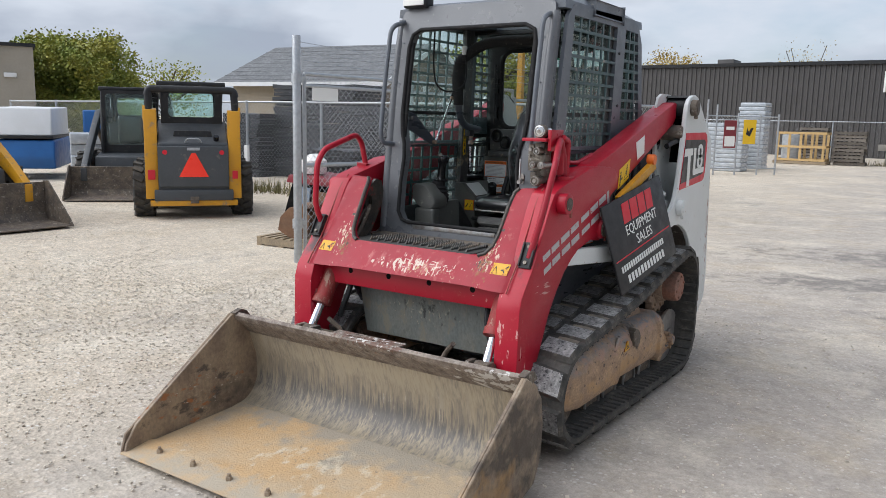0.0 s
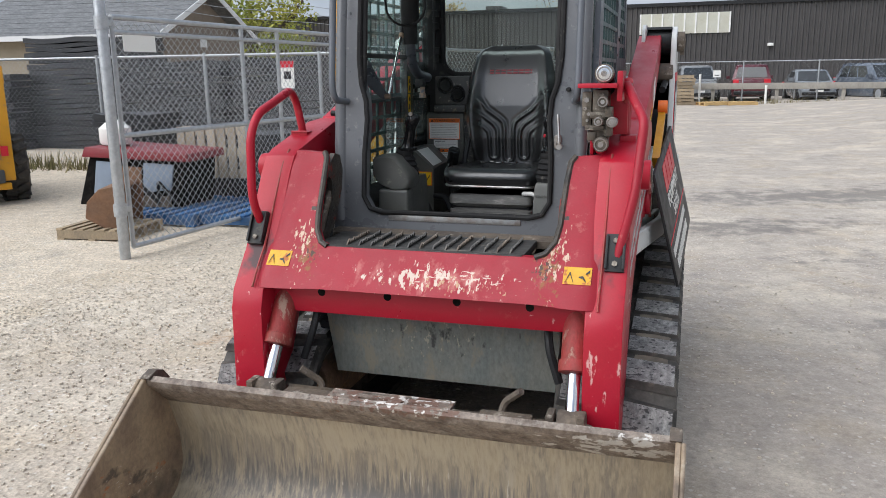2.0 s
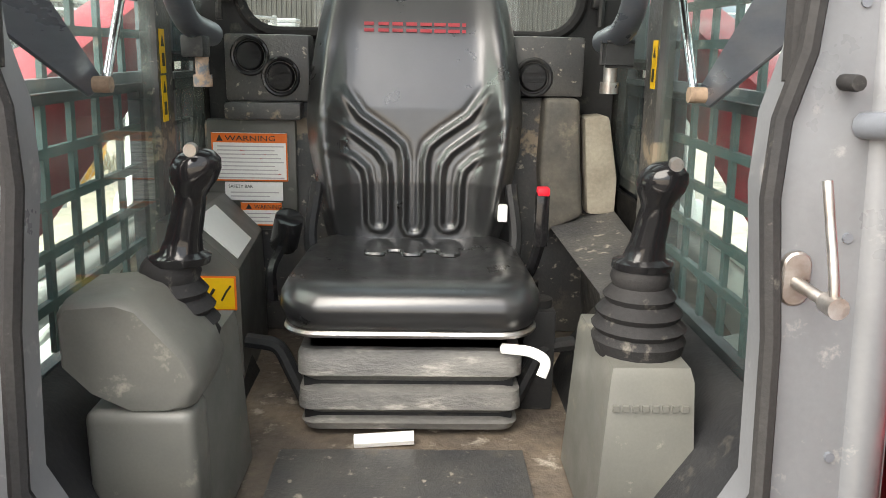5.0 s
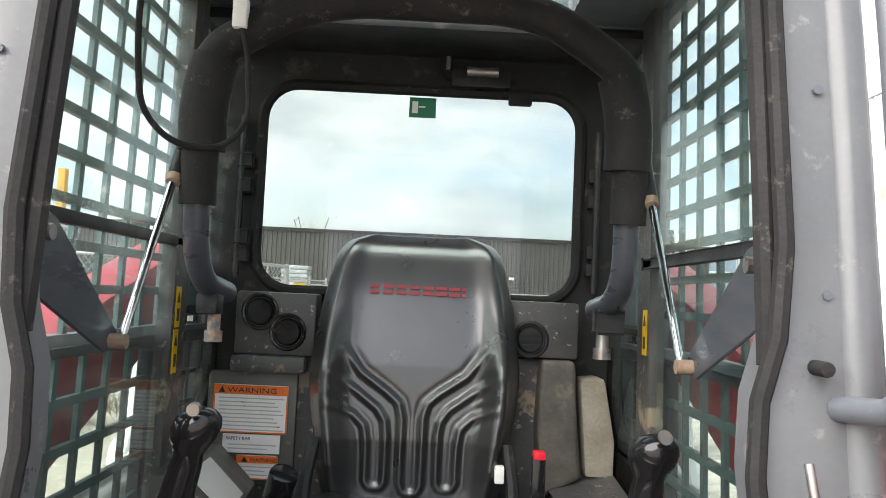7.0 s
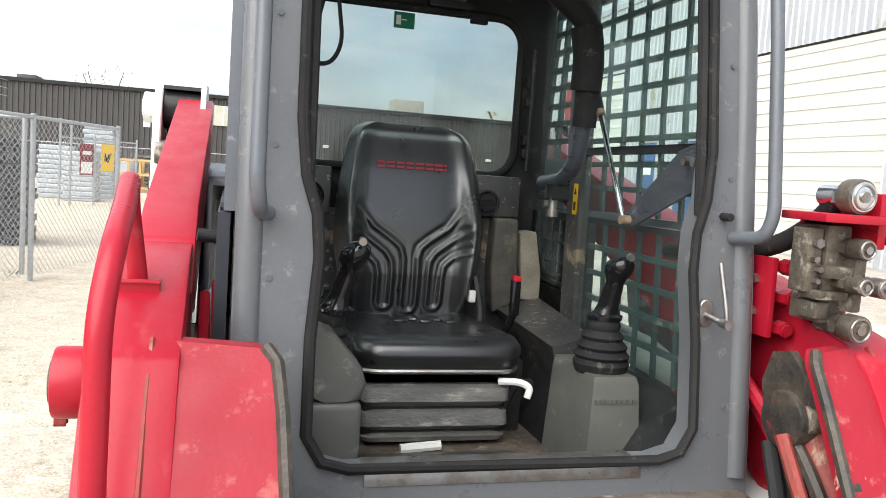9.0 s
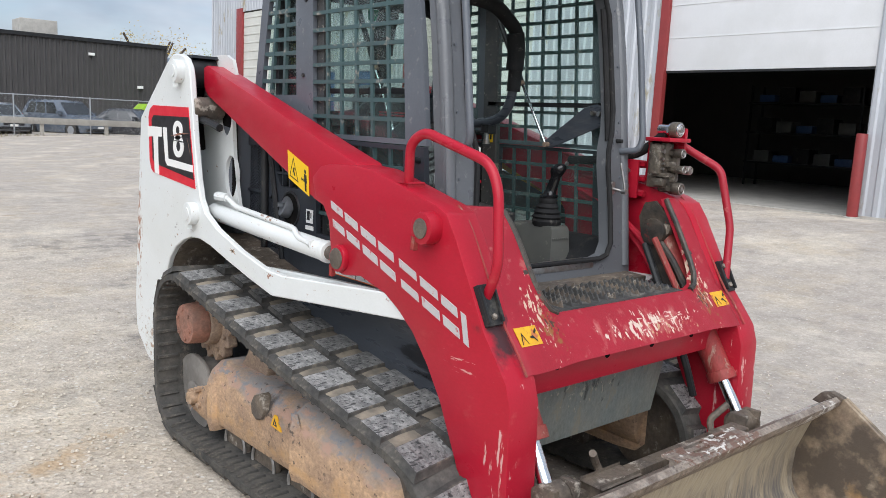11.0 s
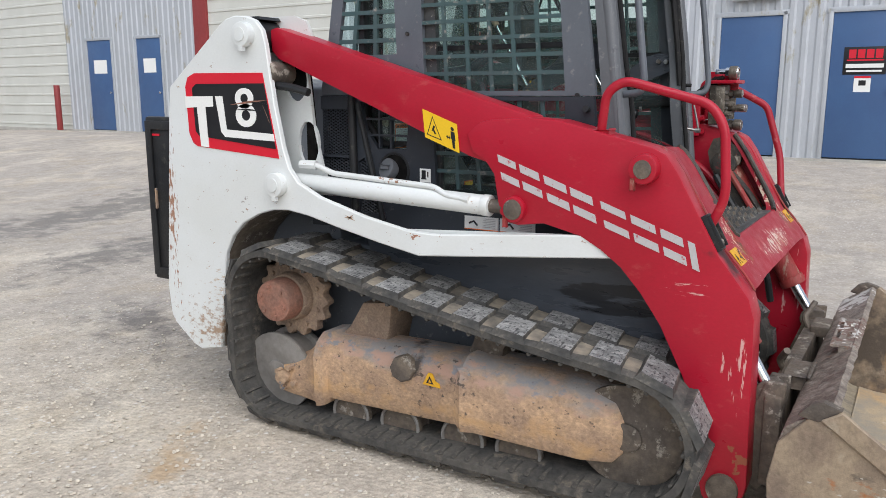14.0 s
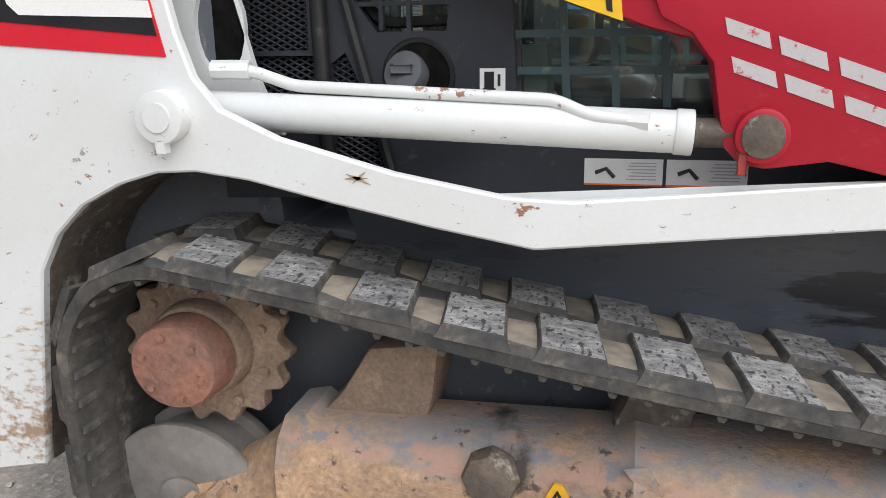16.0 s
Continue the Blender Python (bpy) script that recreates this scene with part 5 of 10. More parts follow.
for s in (-1, 1):
    arm = part("loader_arm", plate(ARM_FRONT, s * 0.540, s * 0.655, w=0.007), RED, loader, "glossy red loader arm with scratches")
    bm = plate([(1.965, 1.64), (1.93, 1.648), (0.80, 1.327), (0.72, 1.24), (0.95, 1.165), (1.03, 1.185), (1.925, 1.527), (1.96, 1.56)], s * 0.535, s * 0.641, w=0.009)
    part("arm_tube", bm, RED, arm)
    for y, z, r, d in ((0.388, 1.174, 0.046, 0.045), (0.842, 1.019, 0.044, 0.020)):
        bm = rod((s * 0.65, y, z), (s * (0.655 + d), y, z), r, 28, w=0.007)
        bp = part("pin_boss", bm, RED, arm)
        part("pin_end", rod((s * (0.652 + d), y, z), (s * (0.659 + d), y, z), r * (0.62 if r > 0.045 else 0.78), 20, w=0.002), STEEL_DARK, bp)
        part("keeper", box(s * (0.645 + d), s * (0.655 + d), y + r * 0.5, y + r * 0.8, z - r * 1.35, z - r * 0.6, 0.003), RED_RUST, bp)
    bm = rod((s * 0.60, 0.092, 0.205), (s * 0.672, 0.092, 0.205), 0.05, 24, w=0.006)
    part("bucket_pin", bm, STEEL_DARK, arm)
    # brand mark, as slanted blocks running down the arm
    def blk(pts):
        q_ = []
        for a, v_ in pts:
            a = (a if s < 0 else 0.655 - a) * 1.035
            q_.append((0.912 - a - 0.020 * (1 - v_) * (1 if s < 0 else -1), 1.198 - 0.350 * a - 0.083 * (1 - v_)))
        part("mark_block", plate(q_, s * 0.655, s * 0.6568), DECAL_GREY, arm, smooth=0)
    for a0, a1, gap in ((0.0, 0.066, 0.20), (0.080, 0.150, 0.14), (0.168, 0.246, 0.14), (0.260, 0.336, 0.14), (0.364, 0.445, 0.22), (0.462, 0.540, 0.16), (0.556, 0.626, 0.14), (0.642, 0.664, 0.0)):
        if gap:
            blk([(a0, 0.0), (a1, 0.0), (a1, 0.5 - gap / 2 - 0.10), (a0, 0.5 - gap / 2 - 0.10)])
            blk([(a0, 0.5 + gap / 2 + 0.10), (a1, 0.5 + gap / 2 + 0.10), (a1, 1.0), (a0, 1.0)])
        else:
            blk([(a0, 0.0), (a1, 0.0), (a1, 1.0), (a0, 1.0)])
    # yellow caution decal on the tube
    c0, e1, e2 = Vector((s * 0.642, 1.228, 1.344)), Vector((0, -0.146, -0.051)), Vector((0, -0.012, -0.098))
    q = [c0, c0 + e1, c0 + e1 + e2, c0 + e2]
    dk = part("caution_decal", loft([q, [p + Vector((s * 0.0018, 0, 0)) for p in q]]), YELLOW, arm, "yellow caution decal")
    if s > 0:
        q = [(0.642, 1.30, 1.425), (0.642, 1.425, 1.462), (0.642, 1.435, 1.370), (0.642, 1.335, 1.335)]
        part("paper_label", loft([q, [(x + 0.0015, y, z) for x, y, z in q]]), DECAL_WHITE, arm, "white paper label")
    def on(aa, bb):
        return c0 + e1 * aa + e2 * bb + Vector((s * 0.0018, 0, 0))
    tri_ = [(0.07, 0.86), (0.29, 0.10), (0.50, 0.84)]
    polys = []
    for (a0, b0), (a1, b1) in zip(tri_, tri_[1:] + tri_[:1]):
        polys.append([(a0, b0), (a1, b1), (a1 + (0.285 - a1) * 0.12, b1 + (0.6 - b1) * 0.12), (a0 + (0.285 - a0) * 0.12, b0 + (0.6 - b0) * 0.12)])
    polys.append([(0.22, 0.66), (0.30, 0.42), (0.34, 0.44), (0.30, 0.56), (0.36, 0.70), (0.31, 0.72), (0.27, 0.62)])
    polys.append([(0.80, 0.34), (0.91, 0.34), (0.92, 0.62), (0.895, 0.62), (0.89, 0.92), (0.82, 0.92), (0.815, 0.62), (0.79, 0.62)])
    polys.append([(0.83, 0.18), (0.88, 0.18), (0.90, 0.25), (0.88, 0.31), (0.83, 0.31), (0.81, 0.25)])
    polys.append([(0.655, 0.60), (0.69, 0.53), (0.69, 0.58), (0.74, 0.58), (0.74, 0.53), (0.775, 0.60), (0.74, 0.67), (0.74, 0.62), (0.69, 0.62), (0.69, 0.67)])
    for k_, poly in enumerate(polys):
        p = [on(*k) for k in poly]
        part("decal_symbol", loft([p, [v_ + Vector((s * 0.001, 0, 0)) for v_ in p]]), DECAL_BLACK, dk, smooth=0)
    # grab handle
    ends = ((0.618, 0.612, 0.600, 0.606, 0.606, 0.602) if s < 0 else (0.60, 0.613, 0.645, 0.662, 0.640, 0.625))
    gy = [(0.515, 1.40), (0.46, 1.436), (0.20, 1.366), (0.155, 1.30), (0.140, 1.09), (0.186, 1.0)] if s < 0 else [(0.53, 1.36), (0.49, 1.375), (0.25, 1.312), (0.205, 1.26), (0.165, 1.03), (0.20, 0.955)]
    gpts = [(s * (e_ + 0.010), a + 0.010 + 0.035 * (a - 0.15), b) for e_, (a, b) in zip(ends, gy)]
    if s > 0:
        gpts = [(0.600, 0.513, 1.37), (0.604, 0.463, 1.452), (0.680, 0.268, 1.345), (0.664, 0.196, 1.14), (0.622, 0.170, 0.958)]
    bm = tube([(s * 0.60 if s > 0 else -0.612, 0.525 if s > 0 else 0.557, 1.275), *gpts], 0.0148, 12, 0.05 if s < 0 else 0.032)
    gh = part("grab_handle", bm, RED if s < 0 else RED_WORN, arm, "red tubular grab handle")
    fy = -0.01 if s > 0 else 0.020
    part("handle_foot", box(s * 0.585, s * 0.640, 0.50 + fy, 0.575 + fy, 1.262, 1.285, 0.005), RED, gh)
    m4 = Matrix.Translation((0.615, 0.176, 0.965) if s > 0 else (-0.615, 0.184, 0.988)) @ Matrix.Rotation(radians(-29), 4, "X")
    hb = part("handle_bracket", moved(box(-0.029, 0.029, -0.014, 0.008, -0.058, 0.058, 0.003), m4), DARK, gh, "black handle bracket")
    for dx in (-0.026, 0.026):
        part("flange", moved(box(dx - 0.004, dx + 0.004, -0.024, -0.013, -0.052, 0.052, 0.002), m4), DARK, hb)
    part("bolt", moved(rod((0, -0.013, -0.035), (0, -0.021, -0.035), 0.009, 6), m4), STEEL_DARK, hb)
    part("bolt", moved(rod((0, -0.013, 0.036), (0, -0.021, 0.036), 0.009, 6), m4), STEEL_DARK, hb)

SECTION = FRONT
# front plate between the arms, folded along the arms' front edge
def edge_at(z):
    """The front edge of the arms at a height."""
    tab = [(0.14, 0.03), (0.75, 0.032), (0.81, 0.052), (0.873, 0.102), (0.925, 0.147), (1.165, 0.287), (1.218, 0.327), (1.24, 0.372)]
    return np.interp(z, [t[0] for t in tab], [t[1] for t in tab])


def sheet(columns, thick, zs_n=14):
    """A folded sheet: columns of (x, lowest z, highest z)."""
    m = bmesh.new()
    fr, bk = [], []
    for x, z0, z1 in columns:
        zs = np.linspace(z0, z1, zs_n)
        sink = max(0.0, min(1.0, (abs(x) - 0.548) / 0.025)) * 0.014      # the ends run in under the arms' edges
        fr.append([m.verts.new((x, edge_at(z) - 0.004 + sink, z)) for z in zs])
        bk.append([m.verts.new((x, edge_at(z) - 0.004 + sink + thick, z)) for z in zs])
    for g, flip in ((fr, 1), (bk, -1)):
        for a, b in zip(g, g[1:]):
            for k in range(zs_n - 1):
                q = (a[k], b[k], b[k + 1], a[k + 1])
                m.faces.new(q[::flip])
    for i in range(len(fr) - 1):
        for k in (0, zs_n - 1):
            m.faces.new((fr[i][k], fr[i + 1][k], bk[i + 1][k], bk[i][k]))
    for i in (0, len(fr) - 1):
        for k in range(zs_n - 1):
            m.faces.new((fr[i][k], fr[i][k + 1], bk[i][k + 1], bk[i][k]))
    return m


def tower_x(s, x):
    """The tower on the coupler's side is cut back further from the doorway."""
    return x + (float(np.interp(x, [0.33, 0.37, 0.40, 0.43, 0.46, 0.52], [0.018, 0.030, 0.038, 0.034, 0.018, 0.0])) if s > 0 else 0.0)


GREASE = surface("greasy_black_steel", (0.030, 0.027, 0.024), 0.45, second=(0.075, 0.060, 0.045), amount=0.8, scale=14, grain=80, grain_amt=0.3, bump=0.4,
                 dirt=(0.30, 0.03, 0.03), dirt_amt=0.02, dirt_scale=18, dirt_edge=0.08, dirt_max=0.8)
cols = []
for s in (-1, 1):
    side = [(0.575, 0.798, 1.228), (0.570, 0.798, 1.228), (0.560, 0.799, 1.228), (0.54, 0.80, 1.227), (0.50, 0.80, 1.225), (0.44, 0.802, 1.222), (0.425, 0.802, 1.216), (0.415, 0.804, 1.202), (0.408, 0.804, 1.15),
            (0.400, 0.804, 1.02), (0.392, 0.805, 0.975), (0.370, 0.806, 0.94), (0.345, 0.807, 0.928)]
    cols += [(s * tower_x(s, x), a, b) for x, a, b in (side if s < 0 else side[::-1])]
bm = sheet(cols, 0.03)
soften(bm, 0.006, 2, 50)
fp = part("front_plate", bm, RED_WORN, loader, "red front plate with worn and scraped paint")
bm = box(-0.57, 0.57, 0.12, 0.17, 0.70, 0.805, 0.01)
part("cross_tube", bm, RED, fp, "red cross tube with drain holes")
# drain holes are near-black discs on the face, their shade painted
for x in (-0.36, -0.12, 0.12, 0.36):
    part("drain_hole", rod((x, 0.121, 0.775), (x, 0.1195, 0.775), 0.014, 12), PIT_SHADE, fp)
for s in (-1, 1):
    slot = [(0.262 + 0.125 * math.cos(a) * 0.55 - 0.050 * math.sin(a) * 0.83, 1.03 + 0.125 * math.cos(a) * 0.83 + 0.050 * math.sin(a) * 0.55) for a in np.linspace(0, 2 * math.pi, 26, endpoint=False)]
    bm = plate([(0.374, 1.215), (0.30, 1.157), (0.160, 0.925), (0.070, 0.81), (0.235, 0.805), (0.33, 0.93), (0.42, 1.08), (0.435, 1.15), (0.415, 1.205)], s * tower_x(s, 0.43), s * tower_x(s, 0.412), holes=[slot])
    part("tower_side", bm, GREASE, fp, "greasy black inner tower plate with a long slot")
    part("pivot_boss", rod((s * 0.45, 0.345, 1.125), (s * 0.49, 0.345, 1.125), 0.045, 20, w=0.004), STEEL_DARK, fp)
    edge_path = [(0.43, 1.222), (0.415, 1.205), (0.408, 1.15), (0.400, 1.02), (0.392, 0.975), (0.370, 0.94), (0.345, 0.928)]
    part("worn_edge", tube([(s * tower_x(s, x), edge_at(z) - 0.002, z) for x, z in edge_path], 0.010, 8), GREASE, fp, "edge with the paint worn to black")
    part("hydraulic_pipe", tube([(s * 0.50, 0.80, 1.235), (s * 0.495, 0.62, 1.175), (s * 0.49, 0.44, 1.06), (s * 0.485, 0.36, 0.96)], 0.013, 8, 0.05), RED, fp)
    part("hydraulic_pipe", tube([(s * 0.525, 0.82, 1.21), (s * 0.52, 0.64, 1.145), (s * 0.515, 0.47, 1.03), (s * 0.50, 0.38, 0.93)], 0.011, 8, 0.05), RED, fp)
    # front caution decal following the plate
    bm = sheet([(s * 0.465, 0.866, 0.910), (s * 0.550, 0.866, 0.910)], 0.002, 3)
    moved(bm, Matrix.Translation((0, -0.0025, 0)))
    dk = part("caution_decal", bm, YELLOW_WORN, fp, "yellow caution decal, dirty")
    x0 = s * 0.508 - 0.0475
    for band in ([(0.012, 0.871, 0.873), (0.024, 0.893, 0.899), (0.036, 0.871, 0.873)],
                 [(0.052, 0.884, 0.887), (0.064, 0.882, 0.889), (0.074, 0.873, 0.877)],
                 [(0.072, 0.892, 0.896), (0.084, 0.898, 0.905)]):
        bm = sheet([(x0 + x, z0, z1) for x, z0, z1 in band], 0.0015, 3)
        moved(bm, Matrix.Translation((0, -0.0045, 0)))
        part("decal_symbol", bm, DECAL_BLACK, dk, smooth=0)
    # weld seam between arm and plate
    part("weld_seam", tube([(s * 0.578, edge_at(z) - 0.006, z) for z in np.linspace(0.80, 1.23, 12)], 0.004, 6), RED_RUST, fp)
    # tilt cylinders
    p0, p1 = Vector((s * 0.495, 0.365, 1.10)), Vector((s * 0.515, -0.015, 0.46))
    d = p1 - p0
    bm = rod(p0, p0 + d * 0.78, 0.044, 24, w=0.004)
    rod(p0 + d * 0.74, p0 + d * 0.79, 0.050, 24, w=0.004, bm=bm)
    tcyl = part("tilt_cylinder", bm, RED_RUST, loader, "scraped red tilt cylinder")
    part("cylinder_eye", rod(p0 + Vector((-0.06, 0, 0)), p0 + Vector((0.06, 0, 0)), 0.05, 20, w=0.006), GREASE, tcyl, "greasy black pivot eye")
    for k_ in (0, 1):
        part("hose", tube([p0 + Vector((-s * (0.045 - 0.05 * k_), 0.03, 0.02)), p0 + d * 0.15 + Vector((-s * (0.050 - 0.05 * k_), -0.035, 0)), p0 + d * 0.45 + Vector((-s * (0.055 - 0.05 * k_), -0.045, 0)), p0 + d * 0.62 + Vector((-s * 0.05, 0.02, 0))], 0.013, 8, 0.06), GREASE, tcyl)
    part("cylinder_rod", rod(p0 + d * 0.77, p0 + d * 0.96, 0.021, 18), CHROME, tcyl)
    part("rod_eye", rod(p1 + Vector((-0.04, 0, 0)), p1 + Vector((0.04, 0, 0)), 0.045, 20, w=0.005), STEEL_DARK, tcyl)
    bm = tube([p0 + Vector((-s * 0.07, -0.02, -0.02)), p0 + d * 0.4 + Vector((-s * 0.075, -0.02, 0)), p0 + d * 0.55 + Vector((-s * 0.07, -0.02, 0)), p0 + d * 0.6 + Vector((-s * 0.045, 0, 0))], 0.012, 8, 0.03)
    part("hydraulic_pipe", bm, RED_RUST if s > 0 else STEEL_DARK, tcyl)
    part("hose", tube([p0 + Vector((-s * 0.05, 0.03, -0.05)), p0 + d * 0.35 + Vector((-s * 0.09, 0.05, 0)), p0 + d * 0.7 + Vector((-s * 0.10, 0.06, 0)), p0 + d * 0.9 + Vector((-s * 0.06, 0.12, 0))], 0.014, 8, 0.06), DARK, tcyl)

# step plate with gripping teeth
STEP_STEEL = surface("worn_step_steel", (0.085, 0.083, 0.080), 0.55, metal=0.2, second=(0.045, 0.044, 0.042), amount=0.85, scale=9, grain=70, grain_amt=0.2, bump=0.2, dirt=(0.34, 0.31, 0.26), dirt_amt=0.1, dirt_scale=14, dirt_edge=0.12, dirt_max=0.6, stretch=(0.6, 1, 1))
step = part("step_plate", box(-0.400, 0.329, 0.168, 0.389, 0.905, 0.930, 0.004), STEP_STEEL, loader, "worn grey serrated tread step")
part("step_nosing", box(-0.396, 0.325, 0.149, 0.1685, 0.898, 0.931, 0.003), STEP_STEEL, step)
rnd = random.Random(8)
for i in range(14):
    # a saw-toothed ridge that runs from front to back
    xx = -0.285 + i * 0.0435 + rnd.uniform(-0.002, 0.002)
    saw = [(0.174, 0.927)]
    for k in range(9):
        saw += [(0.177 + k * 0.0205, 0.934), (0.187 + k * 0.0205, 0.949 + rnd.uniform(-0.004, 0.001))]
    saw += [(0.363, 0.934), (0.366, 0.927)]
    rp_ = plate(saw, xx - 0.0025, xx + 0.0025)
    for v in rp_.verts:
        v.co.x += (v.co.z - 0.927) * 0.25
    part("tread_ridge", rp_, STEP_STEEL if i % 3 else STEEL_DARK, step, smooth=0)
bm = plate([(0.39, 0.90), (0.575, 0.90), (0.575, 0.93), (0.39, 0.925)], -0.46, 0.46)
part("floor_shelf", bm, STEEL_DARK, loader)

# ---- bucket ----
SECTION = BUCKET
def bucket_profile():
    """The inner curve from the cutting edge to the top of the back."""
    pts = [(-0.79, 0.022), (-0.70, 0.032), (-0.20, 0.055)]
    for k in range(1, 9):
        a = radians(-90 + k * 11.5)
        pts.append((-0.17 + 0.15 * math.cos(a) , 0.208 + 0.15 * math.sin(a)))
    pts += [(-0.025, 0.30), (-0.07, 0.43)]
    return pts


BW = 0.85
prof = bucket_profile()
rings = []
for x in np.linspace(-BW, BW, 13):
    rings.append([(x, y, z) for y, z in prof] + [(x, y + 0.012, z - 0.012) for y, z in prof[::-1]])
bucket = part("bucket", loft(rings), STEEL_WORN, loader, "worn general-purpose steel bucket with dried mud")
# rolled top lip
lip = [(-0.07, 0.43), (-0.160, 0.518), (-0.168, 0.540), (-0.150, 0.552), (-0.037, 0.47), (-0.02, 0.42)]
bm = loft([[(x, y, z) for y, z in lip] for x in np.linspace(-BW, BW, 97)])
bmesh.ops.subdivide_edges(bm, edges=[e for e in bm.edges if abs(e.verts[0].co.x - e.verts[1].co.x) < 1e-6 and e.calc_length() > 0.05], cuts=5, use_grid_fill=True)
for v in bm.verts:
    # dents and scabs along the lip
    if abs(v.co.x) < BW - 0.02:
        v.co += Vector((0, -1, 0.6)).normalized() * (0.004 * noise.noise(v.co * 14) + 0.003 * noise.noise(v.co * 45))
part("top_lip", bm, LIP_STEEL, bucket, "scraped dark top lip with bare patches")
SIDEP = [(-0.172, 0.548), (-0.14, 0.557), (-0.115, 0.537), (-0.02, 0.42), (0.0, 0.30), (-0.01, 0.16), (-0.06, 0.06), (-0.17, 0.025), (-0.80, 0.018), (-0.79, 0.06), (-0.74, 0.135), (-0.69, 0.175)]
for s in (-1, 1):
    sp = part("side_wall", plate(SIDEP, s * (BW - 0.004), s * (BW + 0.012), w=0.003, seg=1), BUCKET_SIDE, bucket)
    q = [(-0.175, 0.566), (-0.80, 0.075), (-0.77, 0.045), (-0.13, 0.52)]
    part("edge_bar", plate([(-0.178, 0.550), (-0.785, 0.105), (-0.81, 0.02), (-0.70, 0.02), (-0.60, 0.17), (-0.125, 0.515)], s * (BW + 0.012), s * (BW + 0.024), w=0.004, seg=1), BUCKET_SIDE, sp)
    part("corner_ear", plate([(-0.178, 0.551), (-0.13, 0.566), (-0.095, 0.553), (-0.065, 0.515), (-0.12, 0.505)], s * (BW - 0.02), s * (BW + 0.014), w=0.004), STEEL_DARK, sp)
bm = plate([(-0.815, 0.016), (-0.812, 0.024), (-0.66, 0.044), (-0.66, 0.034)], -BW - 0.015, BW + 0.015, w=0.002, seg=1)
ce = part("cutting_edge", bm, MUD, bucket, "muddy bolted cutting edge")
for i in range(7):
    x = -0.70 + i * 1.40 / 6
    bm = rod((x, -0.725, 0.034), (x, -0.725, 0.050), 0.016, 6, 0.014)
    rod((x, -0.725, 0.05), (x, -0.725, 0.062), 0.008, 8, bm=bm)
    part("bolt", bm, BUCKET_SIDE, ce)
# mud lying on the floor of the bucket
bm = bmesh.new()
nx, ny = 46, 20
grid = []
for i in range(nx + 1):
    row = []
    for j in range(ny + 1):
        x, y = -0.84 + 1.68 * i / nx, -0.76 + 0.62 * j / ny
        z0 = np.interp(y, [-0.79, -0.70, -0.20, -0.1], [0.024, 0.034, 0.057, 0.075])
        h = 0.007 * (noise.noise(Vector((x * 3, y * 4, 0))) + 0.25) + 0.003 * noise.noise(Vector((x * 14, y * 14, 2)))
        edge = min(1.0, (y + 0.79) / 0.15, (0.85 - abs(x)) / 0.05)
        row.append(bm.verts.new((x, y, z0 + max(-0.0015, h * edge))))
    grid.append(row)
for i in range(nx):
    for j in range(ny):
        bm.faces.new((grid[i][j], grid[i + 1][j], grid[i + 1][j + 1], grid[i][j + 1]))
part("mud_layer", bm, MUD, bucket, "dried ochre mud in the bucket")
# back of the bucket and the quick coupler
bm = box(-0.60, 0.60, 0.006, 0.06, 0.15, 0.46, 0.012)
qc = part("quick_coupler", bm, STEEL_DARK, loader, "dark steel quick-attach plate")
for s in (-1, 1):
    part("coupler_ear", plate([(0.06, 0.12), (0.14, 0.16), (0.14, 0.26), (0.06, 0.50), (0.0, 0.50), (0.02, 0.2)], s * 0.46, s * 0.485, w=0.006), STEEL_DARK, qc)
    part("coupler_ear", plate([(0.06, 0.12), (0.14, 0.16), (0.14, 0.26), (0.06, 0.50), (0.0, 0.50), (0.02, 0.2)], s * 0.555, s * 0.58, w=0.006), STEEL_DARK, qc)
    part("lever", tube([(s * 0.30, 0.02, 0.42), (s * 0.32, 0.06, 0.50), (s * 0.38, 0.03, 0.555)], 0.012, 8, 0.02), STEEL_DARK, qc)
    part("wedge_box", box(s * 0.25, s * 0.42, -0.04, 0.03, 0.44, 0.485, 0.01), STEEL_DARK, qc)
bm = box(-0.20, 0.20, -0.160, -0.105, 0.515, 0.541, 0.008)
part("lip_step", bm, LIP_STEEL, bucket, "worn step plate on the bucket lip")
bm = plate([(-0.20, -0.158), (0.20, -0.158), (0.20, -0.080), (-0.20, -0.080)], 0.541, 0.549, axis="z", holes=[round_rect(-0.10, 0.0, -0.100, -0.088, 0.005, 2), round_rect(0.04, 0.13, -0.100, -0.088, 0.005, 2), round_rect(-0.10, 0.0, -0.135, -0.120, 0.006, 2), round_rect(0.04, 0.13, -0.135, -0.120, 0.006, 2)])
part("slotted_tread", bm, LIP_STEEL, bucket)

# ---- cab ----
SECTION = FRAME
def lean(z):
    """The front face of the cab at a height."""
    return float(np.interp(z, [0.90, 1.0, 1.3, 1.69, 2.0, 2.12], [0.552, 0.562, 0.597, 0.645, 0.70, 0.745]))


def leaned(bm, y0=0.0):
    for v in bm.verts:
        v.co.y += lean(v.co.z) - y0
    return bm


